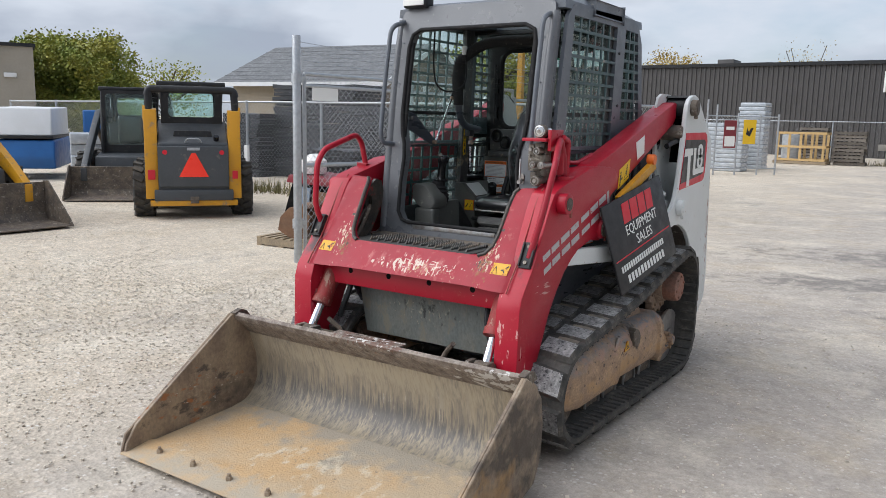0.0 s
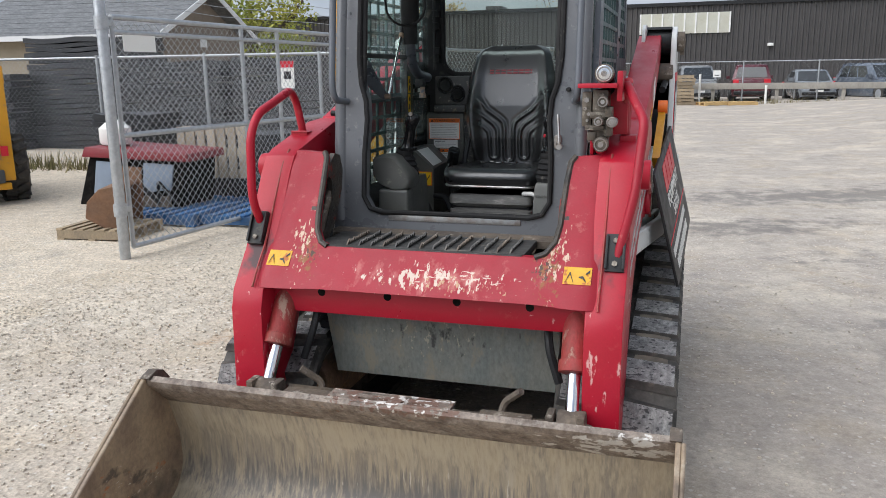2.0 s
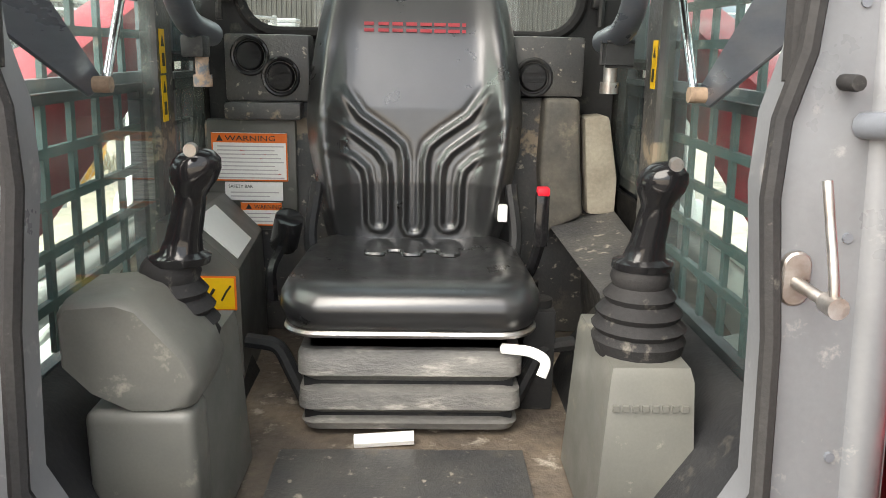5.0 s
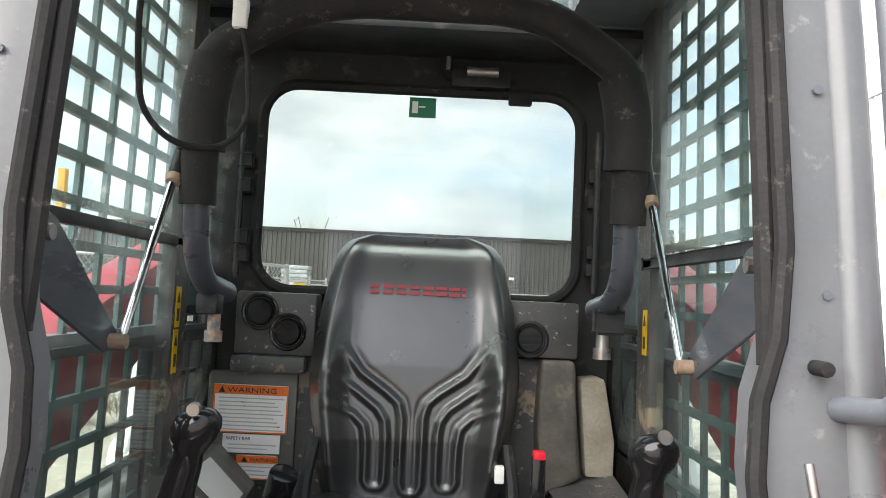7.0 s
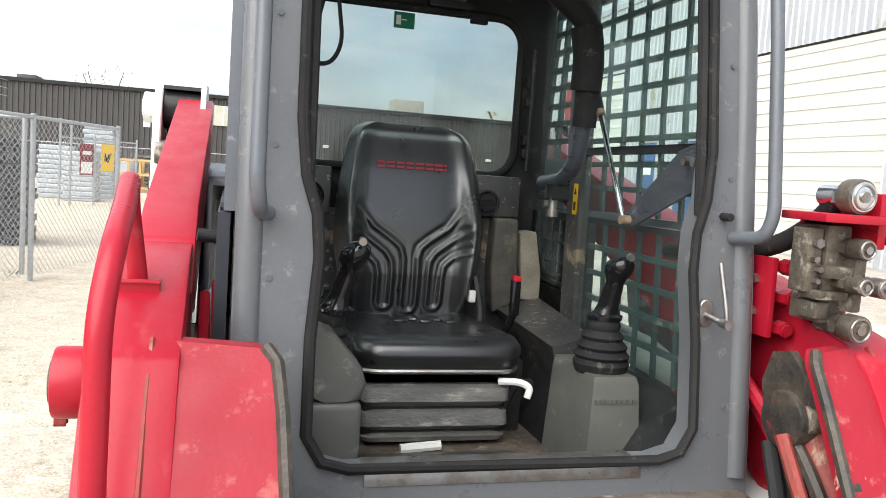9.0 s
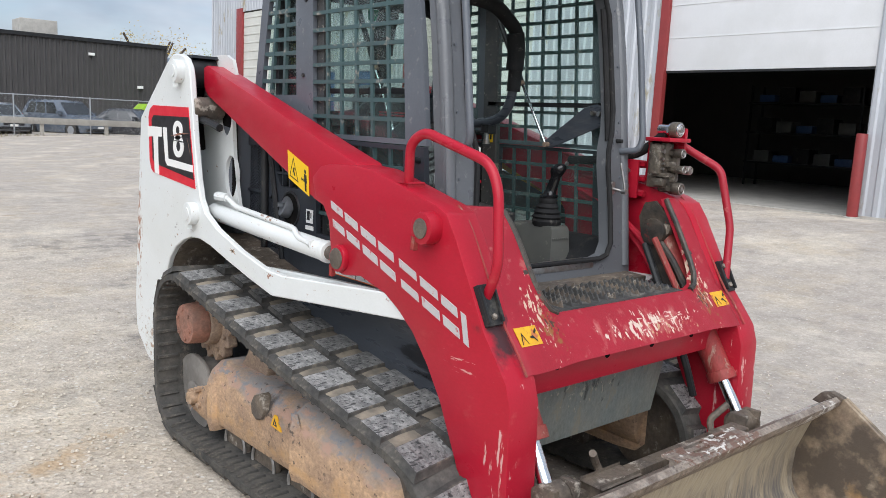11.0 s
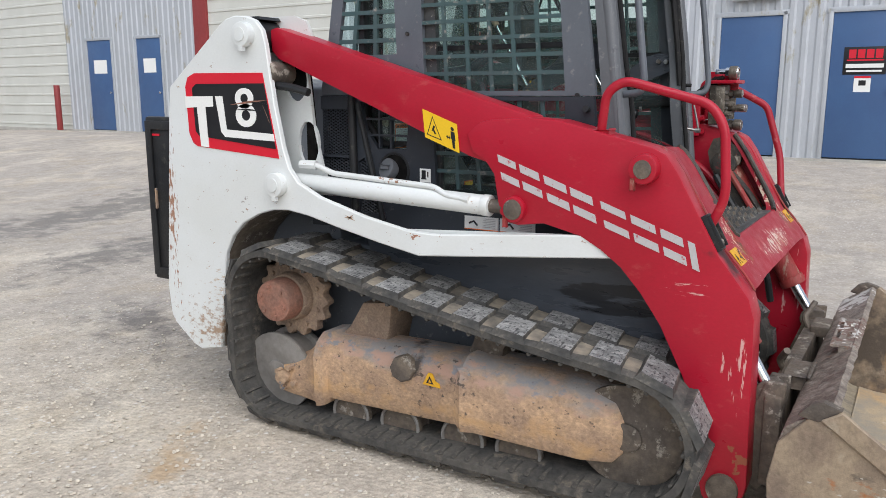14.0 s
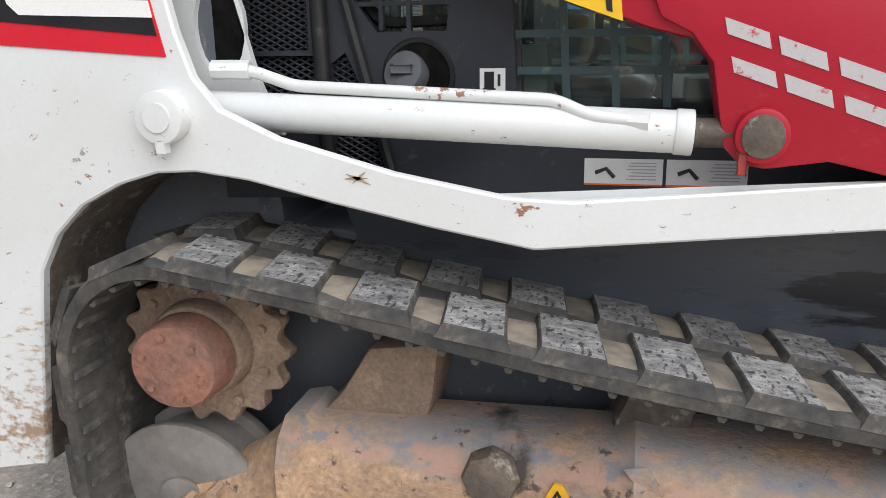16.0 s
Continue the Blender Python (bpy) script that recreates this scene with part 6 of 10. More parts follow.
OPEN_R = [(0.29, 0.985), (0.335, 0.997), (0.362, 1.04), (0.362, 1.20), (0.352, 1.33), (0.358, 1.40), (0.378, 1.46), (0.388, 1.55), (0.388, 1.90), (0.37, 1.965), (0.32, 1.99)]
opening = OPEN_R + [(-x, z) for x, z in OPEN_R[::-1]]
outer = [(0.485, 0.905), (0.485, 1.3), (0.482, 1.7), (0.478, 2.0), (0.455, 2.085), (0.40, 2.11)]
outer = outer + [(-x, z) for x, z in outer[::-1]]
bm = leaned(plate(outer, 0.0, 0.055, axis="y", holes=[opening]))
cab = part("cab_front_frame", bm, GREY_LIGHT, loader, "grey cab front frame with an open doorway")
# half-round post covers at the front corners
for s in (-1, 1):
    bm = tube([(s * 0.462, lean(z) + 0.012, z) for z in np.linspace(0.95, 2.04, 9)], 0.024, 14)
    part("corner_post", bm, GREY_LIGHT, cab)
    for k in range(5):
        z = 1.08 + 0.21 * k
        rod_ = rod((s * 0.428, lean(z) - 0.003, z), (s * 0.428, lean(z) + 0.01, z), 0.005, 8)
        part("rivet", rod_, GREY, cab)
# rubber seal round the doorway
seal = [(x * 0.992, lean(z) - 0.006, z + (0.004 if z < 1.1 else -0.004)) for x, z in opening]
part("door_seal", tube(seal, 0.010, 8, closed=True), FOAM, cab, "black rubber door seal")
for s in (-1, 1):
    part("seal_flap", tube([(s * 0.372, lean(z) + 0.012, z) for z in (1.43, 1.50, 1.60, 1.75, 1.92)], 0.012, 8), FOAM, cab)
part("sill_plate", leaned(box(-0.26, 0.255, -0.004, 0.06, 0.958, 0.986, 0.003)), STEEL, cab, "bare metal sill strip")

# side panels: windows behind a welded bar grid
SECTION = SHELL
def bars(s, quad, ny, nz, w=0.007, x0=0.487, thick=0.008, mat=GREY, host=None):
    """A grid of bars in a four-sided opening: corners in (y, z), from the front lower one round."""
    (ay, az), (by, bz), (cy, cz), (dy, dz) = quad
    def pt(u, v):
        lo_, hi_ = (ay + (by - ay) * u, az + (bz - az) * u), (dy + (cy - dy) * u, dz + (cz - dz) * u)
        return lo_[0] + (hi_[0] - lo_[0]) * v, lo_[1] + (hi_[1] - lo_[1]) * v
    for i in range(1, ny):
        (y0, z0), (y1, z1) = pt(i / ny, 0), pt(i / ny, 1)
        bm = loft([[(s * (x0 + a), y0 + b, z0) for a, b in ((0, -w), (0, w), (-thick, w), (-thick, -w))], [(s * (x0 + a), y1 + b, z1) for a, b in ((0, -w), (0, w), (-thick, w), (-thick, -w))]])
        part("guard_bar", bm, mat, host, smooth=0)
    for j in range(1, nz):
        (y0, z0), (y1, z1) = pt(0, j / nz), pt(1, j / nz)
        bm = loft([[(s * (x0 + 0.001 + a), y0, z0 + b) for a, b in ((0, -w), (0, w), (-thick - 0.002, w), (-thick - 0.002, -w))], [(s * (x0 + 0.001 + a), y1, z1 + b) for a, b in ((0, -w), (0, w), (-thick - 0.002, w), (-thick - 0.002, -w))]])
        part("guard_bar", bm, mat, host, smooth=0)


def rounded_2d(points, r):
    return [(p.x, p.y) for p in rounded([(a, b, 0) for a, b in points], r, 4, True)]


GRID_PAINT = surface("dark_green_grey_paint", (0.05, 0.095, 0.098), 0.45, second=(0.06, 0.085, 0.085), amount=0.6, scale=6, grain=120, grain_amt=0.08, bump=0.05, dirt=(0.3, 0.28, 0.25), dirt_amt=0.06, dirt_scale=14)
SIDEW = [(0.637, 1.388), (0.675, 1.69), (0.735, 2.03), (0.79, 2.085), (1.56, 2.10), (1.645, 2.065), (1.70, 1.98), (1.76, 1.60), (1.80, 1.42), (1.80, 1.388)]
Q_UP = [(0.745, 1.405), (1.305, 1.405), (1.335, 2.035), (0.80, 2.035)]
Q_LO = [(0.715, 1.035), (1.25, 1.035), (1.27, 1.375), (0.742, 1.375)]
Q_RE = [(1.43, 1.545), (1.715, 1.545), (1.635, 2.03), (1.455, 2.035)]
Q_SM = [(1.47, 1.15), (1.60, 1.15), (1.62, 1.44), (1.46, 1.44)]
for s in (-1, 1):
    bm = plate(SIDEW, s * 0.490, s * 0.470, holes=[Q_UP, Q_RE, [(1.37, 1.398), (1.62, 1.398), (1.63, 1.435), (1.38, 1.435)]])
    sw = part("cab_side_panel", bm, GREY, loader, "grey cab side panel with a guard grid over the glass")
    bars(s, Q_UP, 6, 10, host=sw, mat=GRID_PAINT)
    bars(s, Q_LO, 6, 5, host=sw, mat=GRID_PAINT)
    # slotted rear quarter
    for j in range(1, 9):
        t = j / 9
        z = 1.545 + 0.487 * t
        y0, y1 = 1.43 + 0.025 * t, 1.715 - 0.08 * t
        part("guard_bar", box(s * 0.488, s * 0.474, y0, y1, z - 0.008, z + 0.008), GRID_PAINT, sw, smooth=0)
    for u in (0.36, 0.72):
        bm = loft([[(s * 0.489, 1.43 + 0.285 * u + a, 1.545) for a in (-0.008, 0.008)] + [(s * 0.475, 1.43 + 0.285 * u + a, 1.545) for a in (0.008, -0.008)],
                   [(s * 0.489, 1.455 + 0.18 * u + a, 2.033) for a in (-0.008, 0.008)] + [(s * 0.475, 1.455 + 0.18 * u + a, 2.033) for a in (0.008, -0.008)]])
        part("guard_bar", bm, GRID_PAINT, sw, smooth=0)
    gp = part("window_pane", plate([(0.66, 1.02), (1.30, 1.02), (1.345, 2.05), (0.745, 2.05)], s * 0.452, s * 0.448), GLASS, sw, "green-tinted side glass")
    gp.visible_shadow = False
    gp = part("window_pane", plate([(1.38, 1.178), (1.62, 1.178), (1.74, 1.40), (1.70, 1.9), (1.63, 2.05), (1.42, 2.05)], s * 0.452, s * 0.448), GLASS, sw)
    gp.visible_shadow = False
    part("window_gasket", tube([(s * 0.462, y, z) for y, z in rounded_2d([(1.365, 1.20), (1.52, 1.195), (1.60, 1.29), (1.645, 1.43), (1.355, 1.43)], 0.03)], 0.011, 8, closed=True), FOAM, sw)
    part("window_rail", box(s * 0.456, s * 0.440, 0.70, 1.32, 1.553, 1.572, 0.003), DARK, sw)
    part("window_channel", rod((s * 0.448, 1.315, 1.02), (s * 0.448, 1.355, 2.05), 0.006, 8), DARK, sw)
    bm = loft([[(s * 0.468, y + a, z) for a in (-0.040, 0.040)] + [(s * 0.44, y + a, z) for a in (0.040, -0.040)] for y, z in ((1.285, 1.0), (1.31, 1.6), (1.33, 2.07))])
    soften(bm, 0.006)
    pillar = part("inner_pillar", bm, PANEL, sw)
    for z0, z1, yy in ((1.402, 1.478, 1.290), (1.317, 1.398, 1.287)) if s < 0 else ((1.39, 1.475, 1.29),):
        dk = part("caution_strip", box(s * 0.4385, s * 0.44, yy - 0.013, yy + 0.013, z0, z1), YELLOW, pillar)
        bm = plate([(yy - 0.008, z1 - 0.03), (yy + 0.008, z1 - 0.03), (yy, z1 - 0.01)], s * 0.4385, s * 0.4378)
        part("decal_symbol", bm, DECAL_BLACK, dk, smooth=0)
        part("decal_symbol", box(s * 0.4385, s * 0.4378, yy - 0.006, yy + 0.006, z0 + 0.012, z0 + 0.035), DECAL_BLACK, dk, smooth=0)
    for y, z in ((0.70, 1.39), (1.37, 1.39), (1.37, 1.9), (1.38, 1.62)):
        part("rivet", rod((s * 0.488, y, z), (s * 0.496, y, z), 0.008, 8), DARK, sw)
    part("side_stop", rod((s * 0.488, 0.66, 1.34), (s * 0.53, 0.655, 1.345), 0.011, 10), DARK, sw)
# front grab bars
SECTION = FRAME
for s in (-1, 1):
    bm = tube([(s * 0.435, lean(1.395), 1.392), (s * 0.450, lean(1.40) - 0.075, 1.398), (s * 0.457, lean(1.44) - 0.092, 1.44), (s * 0.457, lean(1.75) - 0.092, 1.75), (s * 0.455, lean(1.98) - 0.09, 2.0), (s * 0.44, lean(2.02), 2.03)], 0.0125, 10, 0.05)
    part("grab_bar", bm, GREY, cab, "grey tubular grab bar")
SECTION = SHELL

# roof with a small glazed hatch
bm = loft([[(x, y, z) for x, z in ((-0.49, 2.06), (0.49, 2.06), (0.485, 2.10), (0.44, zt), (-0.44, zt), (-0.485, 2.10))] for y, zt in ((0.70, 2.105), (0.76, 2.128), (0.95, 2.140), (1.02, 2.142))])
roof = part("cab_roof", bm, GREY, loader, "dark grey cab roof")
bm = loft([[(x, y, z) for x, z in ((-0.49, 2.06), (0.49, 2.06), (0.485, 2.10), (0.44, zt), (-0.44, zt), (-0.485, 2.10))] for y, zt in ((1.40, 2.142), (1.60, 2.125), (1.69, 2.09))])
part("roof_rear", bm, GREY, roof)
for s in (-1, 1):
    part("roof_side", box(s * 0.49, s * 0.30, 1.02, 1.40, 2.06, 2.138, 0.01), GREY, roof)
gp = part("hatch_glass", box(-0.30, 0.30, 1.02, 1.40, 2.10, 2.108), GLASS, roof)
gp.visible_shadow = False
bm = box(-0.44, -0.29, 0.66, 0.74, 2.10, 2.175, 0.02, 3)
lp = part("work_lamp", bm, DARK, roof, "front work lamp")
part("lens", box(-0.43, -0.30, 0.652, 0.662, 2.112, 2.165, 0.006), DECAL_WHITE, lp)
part("visor", box(-0.36, 0.36, 0.69, 0.75, 1.985, 2.06, 0.01), DARK, roof)
# inside of the header
part("headliner", box(-0.455, 0.455, 0.76, 1.02, 2.035, 2.058, 0.004), DARK, roof)
part("headliner", box(-0.455, 0.455, 1.40, 1.70, 2.035, 2.058, 0.004), DARK, roof)

# rear wall with its window
SECTION = CABIN
win = round_rect(-0.385, 0.385, 1.495, 1.985, 0.085, 6)
bm = plate([(-0.495, 0.95), (0.50, 0.95), (0.50, 2.09), (-0.495, 2.09)], 1.735, 1.765, axis="y", holes=[win])
rw = part("cab_rear_wall", bm, DARK, loader, "black cab rear wall")
part("window_gasket", tube([(x, 1.733, z) for x, z in win], 0.014, 8, closed=True), FOAM, rw)
gp = part("rear_glass", plate(win, 1.748, 1.752, axis="y"), GLASS_REAR, rw, "tinted rear window glass")
gp.visible_shadow = False
ex = part("exit_sticker", box(-0.035, 0.030, 1.744, 1.7475, 1.922, 1.970), DECAL_GREEN, rw, "green emergency exit sticker")
bm = box(-0.028, -0.014, 1.742, 1.7445, 1.932, 1.960)
box(-0.012, 0.004, 1.742, 1.7445, 1.946, 1.949, bm=bm)
part("sticker_mark", bm, DECAL_WHITE, ex)
part("upper_bracket", box(0.065, 0.205, 1.70, 1.735, 1.992, 2.035, 0.005), DARK, rw)
part("bracket_pin", rod((0.10, 1.69, 2.025), (0.175, 1.69, 2.025), 0.012, 10), STEEL, rw)
part("bracket_bolt", rod((0.055, 1.70, 2.03), (0.055, 1.70, 2.06), 0.006, 8), STEEL, rw)
part("rubber_stop", box(0.205, 0.262, 1.715, 1.738, 1.958, 1.988, 0.006), FOAM, rw)
part("header_cable", tube([(0.03, 1.715, 2.06), (0.035, 1.715, 2.02), (0.07, 1.715, 2.005), (0.22, 1.715, 2.01)], 0.004, 6, 0.02), FOAM, rw)
for s in (-1, 1):
    for z in (1.56, 1.60, 1.72, 1.78):
        part("hinge_clip", box(s * 0.405, s * 0.43, 1.71, 1.735, z, z + 0.03, 0.004), DARK, rw)
    part("hinge_rod", rod((s * 0.425, 1.715, 1.52), (s * 0.425, 1.715, 1.9), 0.008, 8), DARK, rw)

# ---- inside the cab ----
floor_ = part("cab_floor", box(-0.455, 0.455, 0.60, 1.74, 0.80, 0.83, 0.004), STEEL_DARK, loader, "dirty cab floor")
part("floor_mat", box(-0.20, 0.20, 0.62, 1.05, 0.831, 0.84, 0.004), PANEL, floor_)
for s in (-1, 1):
    bm = loft([[(s * a, y, z) for a, z in ((0.46, 0.83), (0.30, 0.83), (0.33, 0.90), (0.43, 1.04), (0.46, 1.05))] for y in (0.62, 1.40)])
    part("floor_side", bm, DARK, floor_)

# moulded rear panels
bm = plate([(-0.455, 0.83), (0.455, 0.83), (0.455, 1.19), (0.35, 1.21), (0.345, 1.37), (-0.27, 1.37), (-0.29, 1.31), (-0.455, 1.31)], 1.645, 1.70, axis="y", w=0.012)
rp = part("rear_panel_moulding", bm, PANEL, loader, "dusty moulded interior panel")
bm = plate([(-0.395, 1.352), (-0.215, 1.352), (-0.215, 1.490), (-0.395, 1.490)], 1.615, 1.70, axis="y", w=0.008)
va = part("vent_panel", bm, PANEL, rp)
bm = plate([(0.215, 1.372), (0.375, 1.372), (0.375, 1.496), (0.215, 1.496)], 1.615, 1.70, axis="y", w=0.008)
vb = part("vent_panel", bm, PANEL, rp)
part("panel_ledge", box(-0.395, -0.232, 1.590, 1.66, 1.315, 1.352, 0.008), PANEL, rp, "muddy ledge under the vents")
for x, z, host in ((-0.340, 1.446, va), (-0.276, 1.404, va), (0.266, 1.412, vb)):
    bm = tube([(x + 0.037 * math.cos(a), 1.612, z + 0.037 * math.sin(a)) for a in np.linspace(0, 2 * math.pi, 24, endpoint=False)], 0.005, 8, closed=True)
    rod((x, 1.618, z), (x, 1.606, z), 0.032, 22, 0.026, bm=bm)
    for k in (-1, 0, 1):
        box(x - 0.022, x + 0.022, 1.600, 1.607, z + k * 0.013 - 0.003, z + k * 0.013 + 0.003, bm=bm)
    part("air_vent", bm, BLACK if host is va else DARK, host)
bm = plate([(-0.445, 1.07), (-0.25, 1.07), (-0.25, 1.313), (-0.445, 1.313)], 1.63, 1.66, axis="y", w=0.006)
lp_ = part("label_panel", bm, CONSOLE, rp, "dark grey panel with warning labels")
# labels
def wlabel(x0, x1, z0, z1, head, text, y=1.622):
    a = part("warning_label", box(x0, x1, y, y + 0.004, z0, z1), DECAL_WHITE, lp_)
    if head:
        part("label_head", box(x0 + 0.001, x1 - 0.001, y - 0.0012, y + 0.001, z1 - head, z1 - 0.001), DECAL_ORANGE, a)
        t_ = 0.003
        bm = box(x0, x1, y - 0.001, y + 0.001, z0, z0 + t_)
        box(x0, x0 + t_, y - 0.001, y + 0.001, z0, z1, bm=bm)
        box(x1 - t_, x1, y - 0.001, y + 0.001, z0, z1, bm=bm)
        part("label_border", bm, DECAL_ORANGE, a)
    mt = Matrix.Translation((x0 + (0.03 if head else 0.008), y - 0.0022, z1 - (head * 0.8 if head else 0.012))) @ Matrix.Rotation(radians(90), 4, "X")
    lettering("label_words", text, (head * 0.75 if head else 0.010), DECAL_BLACK, a.parent, mt, 0.0004, (x1 - x0) * (0.66 if head else 0.42))
    if head:
        c_ = x0 + 0.018
        bm = plate([(c_ - 0.007, z1 - head * 0.85), (c_ + 0.007, z1 - head * 0.85), (c_, z1 - head * 0.18)], y - 0.0022, y - 0.0012, axis="y")
        part("label_triangle", bm, DECAL_BLACK, a)
    bm = bmesh.new()
    z = z1 - (head or 0.014) - 0.008
    k = 0
    while z > z0 + 0.006:
        box(x0 + 0.012, x1 - 0.008 - 0.02 * ((k * 7) % 4) / 3, y - 0.0008, y, z - 0.0012, z + 0.0012, bm=bm)
        z -= 0.0085
        k += 1
    part("label_print", bm, DECAL_GREY, a, smooth=0)


wlabel(-0.433, -0.268, 1.181, 1.285, 0.021, "WARNING")
wlabel(-0.408, -0.281, 1.138, 1.178, 0, "SAFETY BAR")
wlabel(-0.375, -0.284, 1.082, 1.134, 0.017, "WARNING")
yl = part("caution_decal", box(-0.385, -0.318, 1.300, 1.304, 0.99, 1.055), DECAL_ORANGE, lp_, "orange caution decal")
part("decal_field", box(-0.382, -0.321, 1.298, 1.3, 0.993, 1.052), YELLOW, yl)
part("decal_symbol", tube([(-0.345, 1.297, 1.010), (-0.335, 1.297, 1.028), (-0.327, 1.297, 1.038)], 0.002, 6), DECAL_BLACK, yl)
part("decal_symbol", tube([(-0.374, 1.297, 1.008), (-0.358, 1.297, 1.032)], 0.003, 6), DECAL_BLACK, yl)
bm = loft([[(x, y, z) for x, y, z in ((-0.46, 1.62, 1.155), (-0.41, 1.62, 1.155), (-0.33, 1.62, 1.075), (-0.325, 1.62, 0.83), (-0.46, 1.62, 0.83))], [(x, y, z) for x, y, z in ((-0.46, 1.305, 1.155), (-0.41, 1.305, 1.155), (-0.312, 1.305, 1.068), (-0.310, 1.305, 0.83), (-0.46, 1.305, 0.83))]])
soften(bm, 0.01)
sc = part("side_console", bm, CONSOLE, rp, "grey side console with a load chart")
q = [(-0.402, 1.34, 1.150), (-0.402, 1.50, 1.150), (-0.330, 1.50, 1.080), (-0.322, 1.34, 1.079)]
part("load_chart", loft([q, [(x + 0.0015, y, z + 0.0015) for x, y, z in q]]), DECAL_WHITE, sc)
DUSTY = surface("dust_caked_plastic", (0.065, 0.062, 0.056), 0.6, second=(0.13, 0.117, 0.095), amount=0.8, scale=9, grain=120, grain_amt=0.15, bump=0.2, dirt=(0.34, 0.29, 0.215), dirt_amt=0.08, dirt_scale=14, dirt_edge=0.2, dirt_max=0.7)
# the other rear corner: ribbed duct and dusty pocket
bm = plate([(0.30, 1.08), (0.385, 1.12), (0.372, 1.25), (0.365, 1.37), (0.29, 1.37), (0.285, 1.22)], 1.58, 1.66, axis="y", w=0.012, seg=3)
part("duct", bm, DUSTY, rp, "dust-caked ribbed duct")
DUST = surface("dusty_pale_panel", (0.36, 0.325, 0.26), 0.8, second=(0.22, 0.195, 0.155), amount=0.8, scale=8, grain=120, grain_amt=0.15, bump=0.15)
bm = plate([(0.397, 1.12), (0.462, 1.12), (0.462, 1.20), (0.436, 1.335), (0.379, 1.33)], 1.60, 1.70, axis="y", w=0.012)
part("pocket", bm, DUST, rp)
bm = loft([[(x, 1.62, z) for x, z in ((0.31, 1.10), (0.46, 1.13), (0.46, 0.83), (0.41, 0.83), (0.395, 1.0))], [(x, 1.20, z) for x, z in ((0.345, 1.06), (0.46, 1.09), (0.46, 0.83), (0.385, 0.83), (0.37, 0.96))]])
soften(bm, 0.02, 3)
part("side_moulding", bm, PANEL, rp)
bm = box(0.215, 0.275, 1.22, 1.32, 0.83, 1.02, 0.008)
cu_ = part("socket_box", bm, DARK, rp)
part("socket", rod((0.247, 1.255, 1.018), (0.247, 1.255, 1.035), 0.024, 18), DARK, cu_)
part("knob", rod((0.235, 1.30, 1.018), (0.235, 1.30, 1.055), 0.016, 12, w=0.003), BLACK, cu_)

# suspension seat
SEAT_MARK = surface("faded_red_print", (0.30, 0.018, 0.028), 0.5, grain=200, grain_amt=0.2, bump=0.0)
seat = part("operator_seat", box(-0.17, 0.19, 1.12, 1.55, 0.845, 0.985, 0.01), DARK, loader, "black vinyl suspension seat")
CX = 0.012
def srect(cx, hw, y0, y1, z0, z1, r):
    return [(cx + a, b) for a, b in round_rect(-hw, hw, y0, y1, r, 5)]
rings = []
for z, hw, y0, y1, r in ((1.020, 0.19, 1.10, 1.54, 0.05), (1.030, 0.208, 1.085, 1.56, 0.06), (1.060, 0.219, 1.075, 1.57, 0.07), (1.078, 0.218, 1.080, 1.57, 0.07), (1.094, 0.209, 1.10, 1.57, 0.07), (1.100, 0.190, 1.13, 1.57, 0.06)):
    rings.append([(x, y, z - max(0, (y - 1.30)) * 0.09) for x, y in srect(CX, hw, y0, y1, 0, 0, r)])
for z, hw, y0, y1, r in ((1.093, 0.16, 1.17, 1.56, 0.06), (1.082, 0.10, 1.24, 1.54, 0.05)):
    rings.append([(x, y, z) for x, y in srect(CX, hw, y0, y1, 0, 0, r)])
bm = loft(rings)
cush = part("seat_cushion", bm, VINYL, seat, smooth=60)
part("cushion_piping", tube([(x, y, 1.022) for x, y in srect(CX, 0.208, 1.085, 1.56, 0, 0, 0.06)], 0.006, 6, closed=True), STEEL, seat)
meander = []
for k in range(6):
    lo_y, hi_y = (1.272, 1.302) if k % 2 else (1.302, 1.272)
    meander += [(CX - 0.085 + 0.034 * k, lo_y, 1.1075), (CX - 0.085 + 0.034 * k, hi_y, 1.1075)]
bm = tube(meander, 0.0045, 6, 0.012)
part("cushion_welt", bm, VINYL, seat)

def back_y(z):
    return float(np.interp(z, [1.08, 1.2, 1.35, 1.5, 1.62], [1.515, 1.500, 1.515, 1.550, 1.590]))


def back_half(z):
    return float(np.interp(z, [1.055, 1.07, 1.12, 1.20, 1.27, 1.33, 1.40, 1.47, 1.54, 1.585, 1.612, 1.628], [0.165, 0.185, 0.196, 0.207, 0.221, 0.225, 0.219, 0.209, 0.196, 0.184, 0.165, 0.125]))


# embossed lines of the backrest, for one half: a centre channel and a pair of outer ones that fan out to the shoulders
WELTS = [[(0.152, 1.385), (0.112, 1.334), (0.055, 1.296), (0.030, 1.275), (0.022, 1.245), (0.022, 1.110), (0.014, 1.094), (0.0, 1.090)],
         [(0.178, 1.335), (0.120, 1.296), (0.075, 1.264), (0.058, 1.240), (0.054, 1.212), (0.054, 1.114), (0.062, 1.103), (0.074, 1.101), (0.086, 1.104), (0.094, 1.116), (0.095, 1.198), (0.101, 1.228), (0.125, 1.250), (0.175, 1.272)]]


